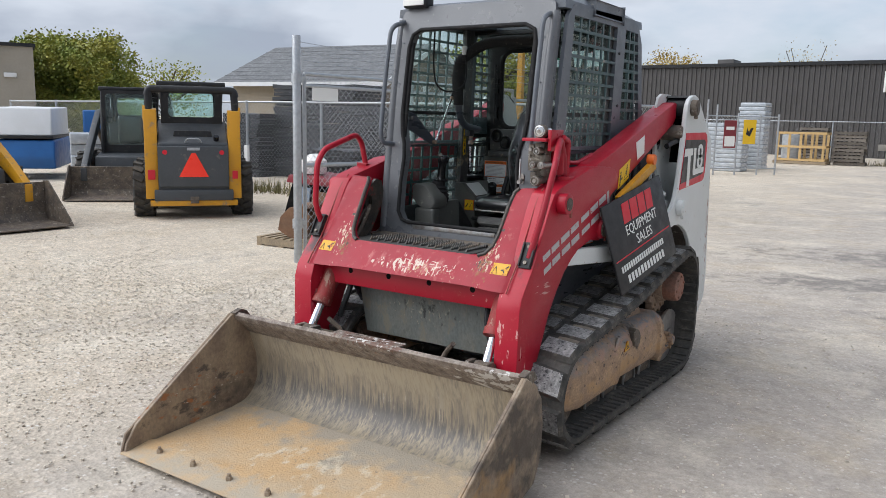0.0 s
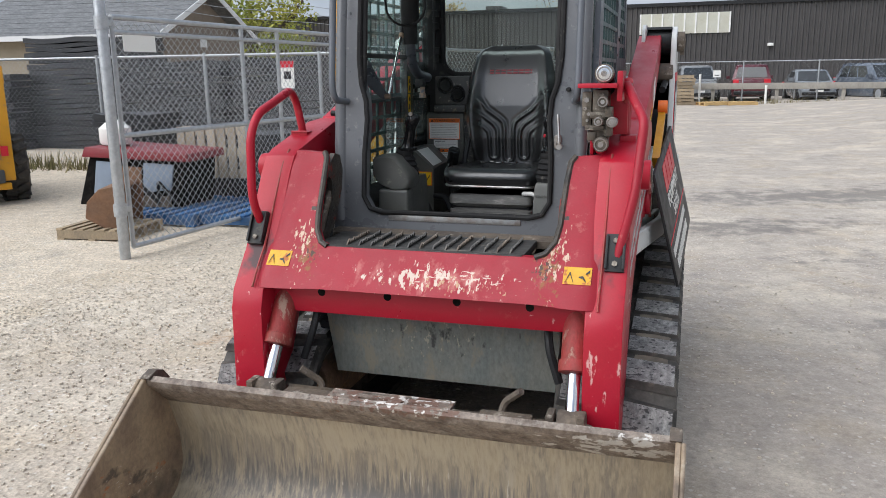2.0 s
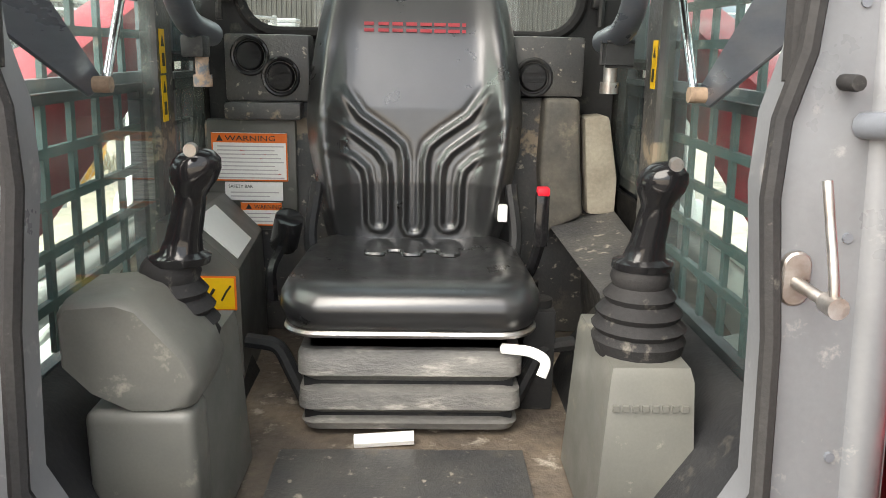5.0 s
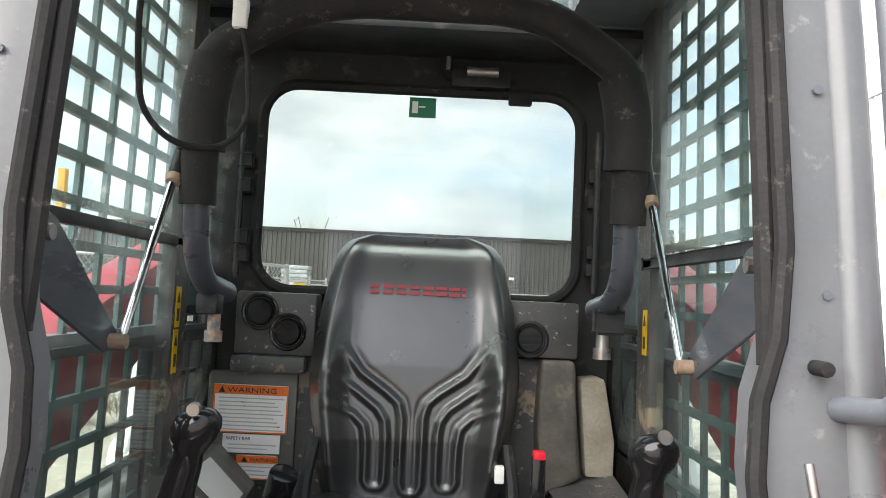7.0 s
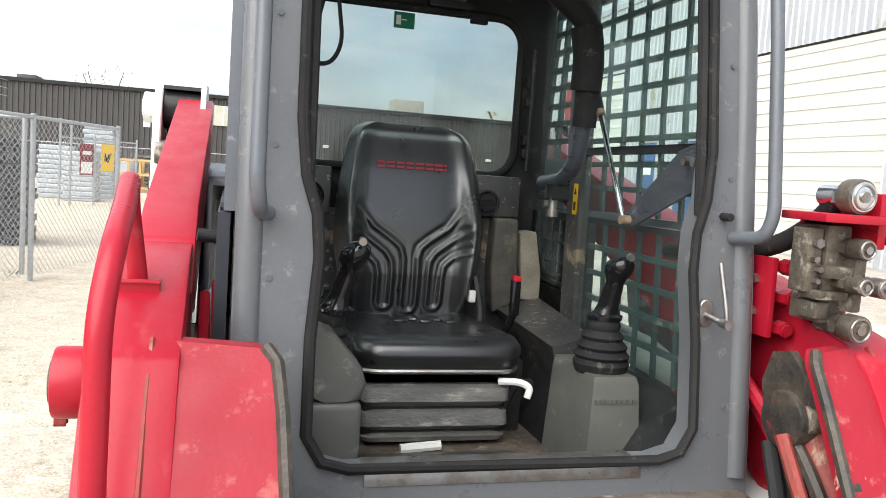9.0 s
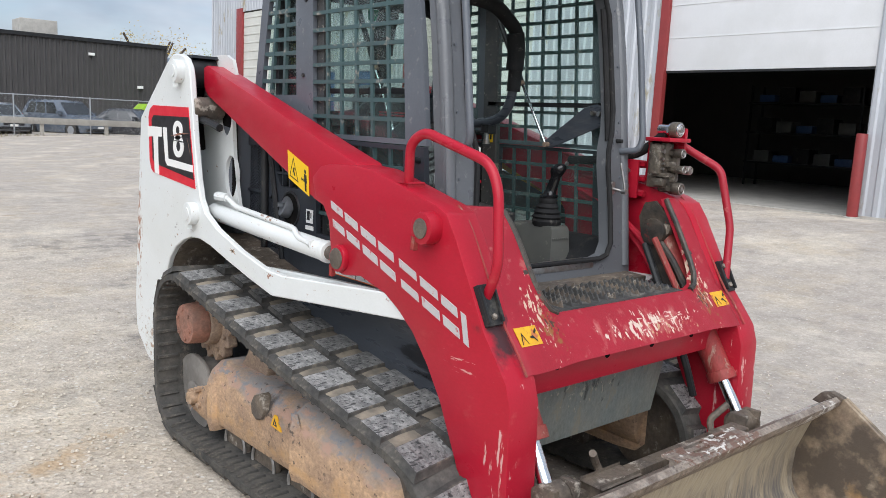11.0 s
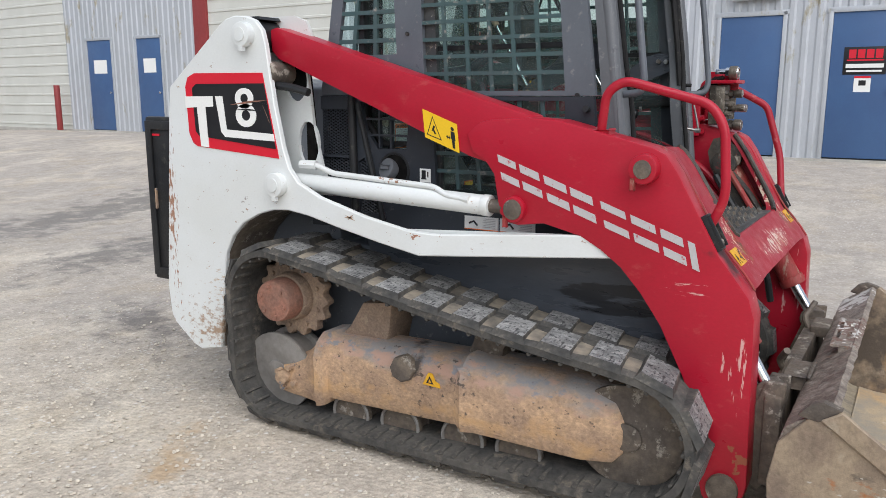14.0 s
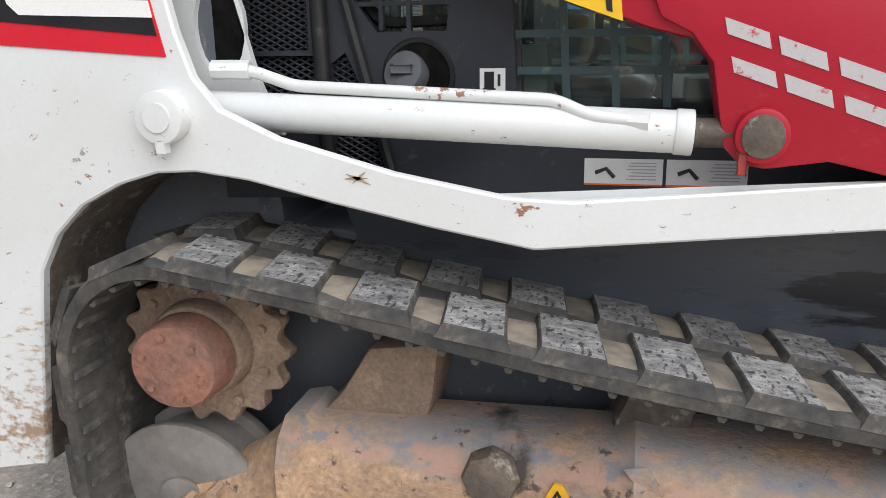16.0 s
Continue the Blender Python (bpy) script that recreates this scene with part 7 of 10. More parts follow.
def welt_relief(x, z):
    """How far the vinyl stands out beside and on the nearest welt."""
    d = 9.0
    p = Vector((abs(x), z))
    for line in WELTS:
        for k in range(len(line) - 1):
            a, b = Vector(line[k]), Vector(line[k + 1])
            t = max(0.0, min(1.0, (p - a).dot(b - a) / (b - a).length_squared))
            d = min(d, (p - a - (b - a) * t).length)
    fade = float(np.interp(abs(x), [0.12, 0.18], [1.0, 0.25]))
    return fade * (0.0065 * math.exp(-(d / 0.0065) ** 2) - 0.0030 * math.exp(-((d - 0.014) / 0.007) ** 2))


def wing(z):
    return float(np.interp(z, [1.08, 1.15, 1.35, 1.45, 1.6], [0.012, 0.040, 0.040, 0.014, 0.006]))


def on_back(x, z, out=0.004):
    f = abs(x) / back_half(z)
    return (CX + x, back_y(z) - wing(z) * math.exp(-((f - 0.82) / 0.13) ** 2) - out, z)


rings = []
for z in [1.055, 1.07, 1.078] + list(np.arange(1.084, 1.40, 0.0045)) + [1.41, 1.44, 1.47, 1.50, 1.53, 1.55, 1.57, 1.585, 1.598, 1.607, 1.614, 1.62, 1.625, 1.628]:
    hw, y = back_half(z), back_y(z)
    t = 0.09 if z < 1.58 else 0.09 - (z - 1.58) * 0.9
    lip_y = 0.0 if z < 1.585 else 0.035 * ((z - 1.585) / 0.043) ** 2
    ring = []
    for u in np.linspace(-1, 1, 101):
        f = abs(u)
        bulge = -wing(z) * math.exp(-((f - 0.82) / 0.13) ** 2) + 0.035 * max(0, f - 0.86) ** 1.2 / 0.14 ** 1.2
        relief = welt_relief(hw * u, z) if 1.075 < z < 1.41 and f < 0.9 else 0.0
        ring.append((CX + hw * u, y + bulge - relief + lip_y, z))
    for u in np.linspace(1, -1, 9):
        ring.append((CX + hw * u * 0.94, y + t, z))
    rings.append(ring)
back = part("backrest", loft(rings), VINYL, seat, "moulded black vinyl backrest with channelled ribs", smooth=70)
for i, w_ in enumerate((0.020, 0.022, 0.022, 0.022, 0.024, 0.024, 0.024, 0.008)):
    x0 = -0.105 + i * 0.0285
    bm = bmesh.new()
    for a, b, z0, z1 in ((0, w_, 0.0, 0.0065), (0, w_, 0.0125, 0.019)):
        p = [on_back(x0 + a, 1.498 + z0, 0.0025), on_back(x0 + b, 1.498 + z0, 0.0025), on_back(x0 + b, 1.498 + z1, 0.0025), on_back(x0 + a, 1.498 + z1, 0.0025)]
        loft([p, [(x, y - 0.0015, z) for x, y, z in p]], bm=bm)
    part("mark_block", bm, SEAT_MARK, back, smooth=0)
# bellows below the cushion
BELLOWS = surface("dusty_bellows", (0.115, 0.113, 0.108), 0.5, second=(0.20, 0.195, 0.18), amount=0.9, scale=11, grain=120, grain_amt=0.2, bump=0.3, dirt=(0.42, 0.40, 0.36), dirt_amt=0.13, dirt_scale=22, stretch=(0.5, 1, 1.6), dirt_edge=0.12, dirt_max=0.7)
rings = []
for z, hw, y0 in ((0.985, 0.185, 1.115), (0.975, 0.190, 1.105), (0.945, 0.190, 1.10), (0.925, 0.172, 1.125), (0.915, 0.188, 1.105), (0.885, 0.190, 1.10), (0.868, 0.17, 1.125), (0.858, 0.186, 1.105), (0.845, 0.18, 1.11)):
    rings.append([(x, y, z) for x, y in srect(CX, hw, y0, 1.55, 0, 0, 0.025)])
part("bellows", loft(rings), BELLOWS, seat, "dusty rubber seat bellows")
part("adjust_handle", tube([(0.165, 1.10, 0.995), (0.21, 1.075, 1.0), (0.235, 1.06, 0.99), (0.225, 1.055, 0.965)], 0.009, 8, 0.02), DECAL_WHITE, seat, "white seat adjuster handle")
part("slide_handle", rod((-0.08, 1.08, 0.838), (0.02, 1.08, 0.845), 0.012, 8), DECAL_WHITE, seat)
part("belt_buckle", box(0.228, 0.253, 1.222, 1.246, 1.135, 1.232, 0.007), BLACK, seat)
part("buckle_button", box(0.230, 0.251, 1.219, 1.244, 1.226, 1.240, 0.003), DECAL_RED, seat)
part("buckle_stalk", tube([(0.240, 1.236, 1.14), (0.232, 1.26, 1.09), (0.215, 1.32, 1.03)], 0.011, 8, 0.03), BLACK, seat)
part("belt_clip", box(0.185, 0.205, 1.46, 1.48, 1.13, 1.165, 0.004), DECAL_WHITE, seat)
bm = rod((-0.245, 1.40, 1.09), (-0.225, 1.37, 1.155), 0.028, 14, w=0.006)
rl = part("belt_reel", bm, BLACK, seat)
part("belt_strap", tube([(-0.24, 1.38, 1.10), (-0.26, 1.34, 1.06), (-0.255, 1.33, 1.00)], 0.010, 6, 0.02), BLACK, seat)
for s in (-1, 1):
    part("seat_bracket", tube([(CX + s * 0.20, 1.45, 1.0), (CX + s * 0.215, 1.47, 1.10), (CX + s * 0.20, 1.50, 1.20)], 0.014, 8, 0.03), DARK, seat)
    part("floor_bracket", tube([(CX + s * 0.30, 1.25, 0.95), (CX + s * 0.24, 1.23, 0.95), (CX + s * 0.19, 1.2, 0.86)], 0.014, 8, 0.02), DARK, seat)

# joystick consoles
for s in (-1, 1):
    xc = 0.326 if s > 0 else -0.306
    bm = loft([[(xc + a, b, z) for a, b in ((-hw, y0), (hw, y0), (hw, 1.02), (-hw, 1.02))] for z, hw, y0 in ((0.84, 0.068, 0.780), (1.066, 0.054, 0.795), (1.082, 0.050, 0.803))])
    soften(bm, 0.010, 3)
    js = part("joystick_console", bm, CONSOLE, loader, "grey plastic joystick console")
    rings = []
    for k, (z, r) in enumerate(((1.076, 0.058), (1.098, 0.064), (1.108, 0.058), (1.116, 0.064), (1.128, 0.053), (1.136, 0.058), (1.150, 0.045), (1.158, 0.049), (1.172, 0.037), (1.182, 0.040), (1.195, 0.036), (1.202, 0.030))):
        rings.append([(xc - s * (z - 1.09) * 0.06 + r * math.cos(a), 0.878 - (z - 1.09) * 0.06 + r * math.sin(a), z) for a in np.linspace(0, 2 * math.pi, 20, endpoint=False)])
    part("gaiter", loft(rings), FOAM, js, "ribbed rubber gaiter")
    base = Vector((0.321 if s > 0 else -0.288, 0.872, 1.195))
    topp = Vector((0.328, 0.823, 1.338) if s > 0 else (-0.246, 0.842, 1.344))
    rings = []
    for t, rx, ry in ((0.0, 0.040, 0.038), (0.07, 0.040, 0.038), (0.11, 0.028, 0.028), (0.25, 0.023, 0.025), (0.5, 0.021, 0.024), (0.60, 0.019, 0.022), (0.67, 0.023, 0.026), (0.75, 0.0295, 0.032), (0.84, 0.0315, 0.034), (0.92, 0.0285, 0.031), (0.98, 0.019, 0.021), (1.01, 0.006, 0.007)):
        c = base + (topp - base) * t
        rings.append([(c.x + rx * math.cos(a), c.y + ry * math.sin(a), c.z) for a in np.linspace(0, 2 * math.pi, 20, endpoint=False)])
    part("joystick", loft(rings), BLACK, js, "black joystick grip", smooth=60)
    part("grip_button", rod((topp.x, topp.y - 0.030, topp.z + 0.004), (topp.x, topp.y - 0.041, topp.z + 0.003), 0.008, 10), STEEL, js)
    for bx in (-0.05, 0.045):
        part("screw", rod((xc + bx, 0.776, 0.905), (xc + bx, 0.768, 0.905), 0.008, 8), RUST, js)
    bm = bmesh.new()
    for i in range(8):
        x0 = xc - 0.05 + i * 0.0128
        part("mark_block", box(x0, x0 + 0.008, 0.7885, 0.796, 1.028, 1.036), CONSOLE, js, smooth=0)
# knee cushion beside the doorway
rings = []
for y, k in ((0.735, 0.90), (0.742, 0.97), (0.755, 1.0), (0.86, 1.0), (0.872, 0.94)):
    rings.append([(-0.328 + (x + 0.315) * k * 0.96, y, 1.108 + (z - 1.125) * k) for x, z in ((-0.385, 1.185), (-0.375, 1.198), (-0.31, 1.203), (-0.285, 1.195), (-0.225, 1.130), (-0.215, 1.10), (-0.225, 1.070), (-0.25, 1.062), (-0.30, 1.062), (-0.35, 1.085), (-0.385, 1.12))])
bm = soften(loft(rings), 0.014, 3, 40)
kn = part("knee_cushion", bm, CONSOLE, loader, "olive-grey moulded knee cushion", smooth=45)
part("cushion_leg", box(-0.37, -0.24, 0.73, 0.80, 0.84, 1.05, 0.015, 3), CONSOLE, kn)
bm = rod((0.40, 0.70, 0.895), (0.40, 0.755, 0.90), 0.045, 20, 0.04)
part("floor_speaker", bm, BLACK, loader)
part("pedal_block", box(0.36, 0.45, 0.75, 1.1, 0.83, 0.95, 0.015), DARK, loader)

# safety bar, raised
bar = [(-0.365, 1.17, 1.63), (-0.365, 1.16, 1.80), (-0.352, 1.155, 1.885), (-0.21, 1.15, 1.965), (-0.12, 1.15, 1.985), (0.15, 1.15, 1.985), (0.23, 1.15, 1.965), (0.355, 1.155, 1.885), (0.368, 1.16, 1.80), (0.368, 1.17, 1.63)]
sb = part("safety_bar", tube(bar, 0.031, 14, 0.06), FOAM, loader, "raised safety bar with black foam padding")
for s in (-1, 1):
    part("thick_pad", tube([(s * 0.362, 1.165, 1.72), (s * 0.362, 1.158, 1.80), (s * 0.345, 1.155, 1.875)], 0.040, 14, 0.04), FOAM, sb)
    part("bar_arm", tube([(s * 0.366, 1.17, 1.64), (s * 0.372, 1.20, 1.55), (s * 0.375, 1.28, 1.50), (s * 0.37, 1.42, 1.485)], 0.022, 14, 0.06), SKIRT, sb)
    part("bar_mount", box(s * 0.395, s * 0.355, 1.30, 1.35, 1.445, 1.482, 0.005), DARK, sb)
    bm = rod((s * 0.365, 1.325, 1.40), (s * 0.365, 1.325, 1.445), 0.012, 10)
    rod((s * 0.365, 1.325, 1.395), (s * 0.365, 1.325, 1.415), 0.017, 12, bm=bm)
    part("bumper_bolt", bm, STEEL if s > 0 else RUST, sb)
    # window stay: triangular arm and gas strut
    x = s * 0.432
    bm = plate([(0.67, 1.575), (0.745, 1.583), (0.80, 1.57), (1.015, 1.425), (1.005, 1.40), (0.975, 1.395), (0.68, 1.505)], x, x - s * 0.006, w=0.002, seg=1)
    st = part("stay_arm", bm, SKIRT, loader, "grey window stay with a gas strut")
    part("stay_joint", rod((x + s * 0.005, 0.992, 1.411), (x - s * 0.03, 0.992, 1.411), 0.011, 10), RUST_DRY, st)
    part("gas_strut", rod((x - s * 0.022, 0.992, 1.411), (x - s * 0.03, 1.165, 1.69), 0.0065, 10), CHROME, st)
    part("strut_body", rod((x - s * 0.03, 1.155, 1.675), (x - s * 0.035, 1.32, 1.945), 0.012, 10), DARK, st)
    part("strut_collar", rod((x - s * 0.03, 1.148, 1.662), (x - s * 0.03, 1.166, 1.69), 0.0125, 10), RUST_DRY, st)
    bm = rod((x - s * 0.006, 0.705, 1.545), (x - s * 0.03, 0.705, 1.545), 0.010, 8)
    part("stay_bolt", bm, STEEL, st)
    part("stay_bolt", rod((x - s * 0.006, 0.74, 1.548), (x - s * 0.03, 0.74, 1.548), 0.010, 8), STEEL, st)
# loose cable and connector under the roof
part("cable", tube([(-0.385, 0.93, 2.05), (-0.40, 0.94, 1.85), (-0.395, 0.96, 1.74), (-0.36, 1.0, 1.70), (-0.30, 1.06, 1.705), (-0.27, 1.10, 1.76), (-0.285, 1.12, 1.88), (-0.30, 1.12, 1.93)], 0.005, 8, 0.06), FOAM, loader, "loose black cable")
part("connector", box(-0.312, -0.288, 1.11, 1.135, 1.915, 1.965, 0.004), DECAL_WHITE, loader, "white cable connector")

# door latch on the front frame
SECTION = FRAME
bm = plate(round_rect(0.366, 0.394, 1.226, 1.278, 0.013, 4), lean(1.27) - 0.008, lean(1.27) + 0.002, axis="y", w=0.002, seg=1)
dl = part("door_latch", bm, STEEL, loader, "chrome door latch with rusty plate")
part("latch_lever", tube([(0.394, lean(1.25) - 0.052, 1.240), (0.392, lean(1.27) - 0.050, 1.268), (0.384, lean(1.34) - 0.040, 1.348)], 0.0046, 10, 0.02), STEEL, dl)
bm = rod((0.378, lean(1.25), 1.25), (0.394, lean(1.25) - 0.045, 1.241), 0.006, 10)
rod((0.394, lean(1.25) - 0.038, 1.241), (0.394, lean(1.25) - 0.060, 1.241), 0.010, 14, bm=bm)
part("latch_spindle", bm, STEEL, dl)
part("door_stop", rod((0.413, lean(1.43) - 0.028, 1.43), (0.413, lean(1.43) + 0.01, 1.43), 0.0075, 10, w=0.002), FOAM, loader, "black rubber door stop")

# hydraulic coupler block on the arm
SECTION = COUPLER
OILY = surface("oily_cast_metal", (0.15, 0.128, 0.10), 0.42, metal=0.3, second=(0.065, 0.055, 0.046), amount=0.9, scale=14, grain=90, grain_amt=0.3, bump=0.3, dirt=(0.34, 0.31, 0.26), dirt_amt=0.1, dirt_scale=30)
cb = part("coupler_block", box(0.495, 0.545, 0.425, 0.50, 1.262, 1.432, 0.006), OILY, loader, "oily hydraulic coupler block on a red bracket")
part("bracket_top", plate([(0.452, 0.385), (0.575, 0.375), (0.582, 0.51), (0.47, 0.515)], 1.437, 1.452, axis="z", w=0.004), RED, cb)
part("bracket_plate", box(0.515, 0.60, 0.505, 0.52, 1.285, 1.45, 0.004), RED, cb)
part("bracket_side", box(0.572, 0.590, 0.40, 0.52, 1.395, 1.49, 0.004), RED, cb)
for x, z, r, y0, mt in ((0.532, 1.482, 0.026, 0.395, CHROME), (0.532, 1.395, 0.018, 0.375, OILY), (0.522, 1.335, 0.015, 0.36, OILY), (0.563, 1.333, 0.017, 0.36, STEEL), (0.530, 1.262, 0.024, 0.37, OILY)):
    bm = rod((x, y0, z), (x, y0 + 0.03, z), r, 18, w=0.002)
    rod((x, y0 + 0.02, z), (x, y0 + 0.09, z), r * 0.72, 14, bm=bm)
    rod((x, y0 + 0.035, z), (x, y0 + 0.05, z), r * 0.9, 6, bm=bm)
    cp_ = part("coupler", bm, mt, cb)
    part("coupler_ring", tube([(x + r * 0.78 * math.cos(a), y0 - 0.001, z + r * 0.78 * math.sin(a)) for a in np.linspace(0, 6.283, 18, endpoint=False)], 0.0022, 6, closed=True), STEEL, cp_)
    part("coupler_tip", rod((x, y0 - 0.004, z), (x, y0 + 0.004, z), r * 0.36, 12), STEEL, cp_)
part("valve_plate", box(0.462, 0.492, 0.43, 0.47, 1.315, 1.425, 0.004), OILY, cb)
for x, z, r in ((0.477, 1.40, 0.009), (0.474, 1.372, 0.006), (0.484, 1.355, 0.006), (0.480, 1.335, 0.005)):
    part("port_plug", rod((x, 0.432, z), (x, 0.418, z), r, 6), STEEL, cb)
for x, y, z, w_, h_ in ((0.515, 0.405, 1.352, 0.05, 0.022), (0.548, 0.402, 1.362, 0.024, 0.034), (0.505, 0.408, 1.312, 0.06, 0.016), (0.550, 0.405, 1.305, 0.02, 0.04), (0.495, 0.42, 1.285, 0.03, 0.03)):
    part("valve_body", box(x - w_ / 2, x + w_ / 2, y, y + 0.05, z - h_ / 2, z + h_ / 2, 0.005, 2), OILY, cb)
part("cap_ring", rod((0.532, 0.398, 1.482), (0.532, 0.43, 1.482), 0.030, 20, w=0.004), OILY, cb)
for z, x in ((1.345, 0.512), (1.288, 0.516), (1.230, 0.512)):
    part("hard_line", tube([(x, 0.515, z), (x, 0.60, z), (x + 0.02, 0.80, z - 0.02), (x + 0.03, 0.95, z + 0.02)], 0.011, 10, 0.05), RED, cb)
    part("line_nut", rod((x, 0.520, z), (x, 0.545, z), 0.015, 6), RED, cb)
cl = part("line_clamp", box(0.478, 0.490, 0.530, 0.592, 1.213, 1.362, 0.003), RED, cb, "red pipe clamp plate with two bolts")
for z in (1.318, 1.257):
    part("bolt", rod((0.478, 0.572, z), (0.468, 0.572, z), 0.010, 6), STEEL, cl)
part("hose", tube([(0.532, 0.45, 1.482), (0.545, 0.50, 1.44), (0.512, 0.555, 1.385), (0.462, 0.66, 1.352), (0.462, 0.85, 1.34)], 0.018, 10, 0.06), FOAM, cb)
part("bracket_post", tube([(0.59, 0.56, 1.26), (0.60, 0.55, 1.44), (0.60, 0.50, 1.455)], 0.014, 8, 0.02), RED, cb)

SECTION = None

# ---- metal shop building beside the yard ----
SITE = pose(-0.28, 0.077, 0.435, 0, 0, -0.99) @ Matrix.Scale(1.039, 4)
CORR = surface("corrugated_steel", (0.50, 0.52, 0.55), 0.45, metal=0.25, second=(0.43, 0.45, 0.47), amount=0.7, scale=2, grain=40, grain_amt=0.05, bump=0.03, dirt=(0.36, 0.33, 0.25), dirt_amt=0.05, dirt_scale=3, stretch=(1, 1, 0.4))
TRIM_RED = surface("dark_red_trim", (0.26, 0.035, 0.035), 0.5, second=(0.21, 0.03, 0.03), amount=0.6, scale=5, grain=60, grain_amt=0.08, bump=0.05)
DOOR_BLUE = surface("blue_door_paint", (0.055, 0.115, 0.25), 0.4, second=(0.05, 0.10, 0.225), amount=0.7, scale=2, grain=60, grain_amt=0.05, bump=0.04)
DOOR_WHITE = surface("white_sectional_door", (0.70, 0.71, 0.72), 0.45, second=(0.63, 0.64, 0.64), amount=0.6, scale=2, grain=60, grain_amt=0.04, bump=0.03)
ROLL = surface("cream_roll_door", (0.62, 0.62, 0.57), 0.5, second=(0.55, 0.55, 0.50), amount=0.6, scale=2, grain=60, grain_amt=0.05, bump=0.03)
CONCRETE = surface("pale_concrete", (0.46, 0.44, 0.40), 0.9, second=(0.36, 0.345, 0.31), amount=0.8, scale=3, grain=40, grain_amt=0.12, bump=0.2)
# dark wall colour stands in for the workshop's unlit inside
INSIDE = surface("shade_dark_shop_wall", (0.11, 0.105, 0.095), 0.9, grain=20, grain_amt=0.1, bump=0.05)
WX, WTOP = 9.80, 6.0
shop = thing("metal_shop_building", "pale corrugated steel workshop with blue doors and red trim", "building")


def corrugated(y0, y1, z0, z1, x, depth=0.022, pitch=0.19, bm=None):
    bm = bm or bmesh.new()
    prof = []
    k = math.floor(y0 / pitch)
    y = k * pitch
    while y < y1 + pitch:
        for dy, dx in ((0, 0), (0.40, 0), (0.55, 1), (0.85, 1)):
            yy = y + dy * pitch
            if y0 < yy < y1:
                prof.append((yy, x - dx * depth))
        y += pitch
    prof = [(y0, x)] + prof + [(y1, x)]
    loft([[(xx, yy, z0) for yy, xx in prof], [(xx, yy, z1) for yy, xx in prof]], bm=bm, caps=False, closed=False)
    return bm


OPENINGS = [(0.22, 1.135, 2.08), (1.735, 2.655, 2.08), (3.42, 6.82, 2.42), (10.0, 13.80, 3.9), (15.41, 16.36, 2.27), (17.29, 18.31, 2.28), (19.19, 22.97, 4.2)]
edge = -9.0
for y0, y1, h in OPENINGS:
    part("wall_cladding", corrugated(edge, y0, 0.03, WTOP, WX), CORR, shop, smooth=20)
    part("wall_cladding", corrugated(y0, y1, 4.3 if h == 2.42 else h + 0.04, WTOP, WX), CORR, shop, smooth=20)
    edge = y1
part("wall_cladding", corrugated(edge, 25.4, 0.03, WTOP, WX), CORR, shop, smooth=20)
part("end_wall", box(WX, WX + 14, 25.3, 25.4, 0, WTOP), CORR, shop)
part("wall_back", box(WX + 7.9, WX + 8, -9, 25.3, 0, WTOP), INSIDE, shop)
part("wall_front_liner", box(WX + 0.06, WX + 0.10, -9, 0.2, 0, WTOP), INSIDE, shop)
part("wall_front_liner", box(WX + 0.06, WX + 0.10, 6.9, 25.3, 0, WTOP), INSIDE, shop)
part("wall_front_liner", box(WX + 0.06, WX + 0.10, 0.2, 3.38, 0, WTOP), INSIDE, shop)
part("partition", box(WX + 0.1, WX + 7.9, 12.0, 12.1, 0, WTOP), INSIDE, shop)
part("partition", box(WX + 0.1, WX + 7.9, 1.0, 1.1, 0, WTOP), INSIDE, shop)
part("roof", box(WX - 0.05, WX + 14, -9, 25.45, WTOP, WTOP + 0.15), CORR, shop)
part("footing", box(WX - 0.06, WX + 0.05, 2.66, 3.42, -0.05, 0.035), CONCRETE, shop)
part("footing", box(WX - 0.10, WX + 0.05, 0.1, 2.68, -0.05, 0.03), CONCRETE, shop)
part("footing", box(WX - 0.06, WX + 0.05, 6.82, 25.4, -0.05, 0.035), CONCRETE, shop)
part("shop_floor", box(WX, WX + 7.9, 1.1, 12.0, -0.05, 0.006), CONCRETE, shop)
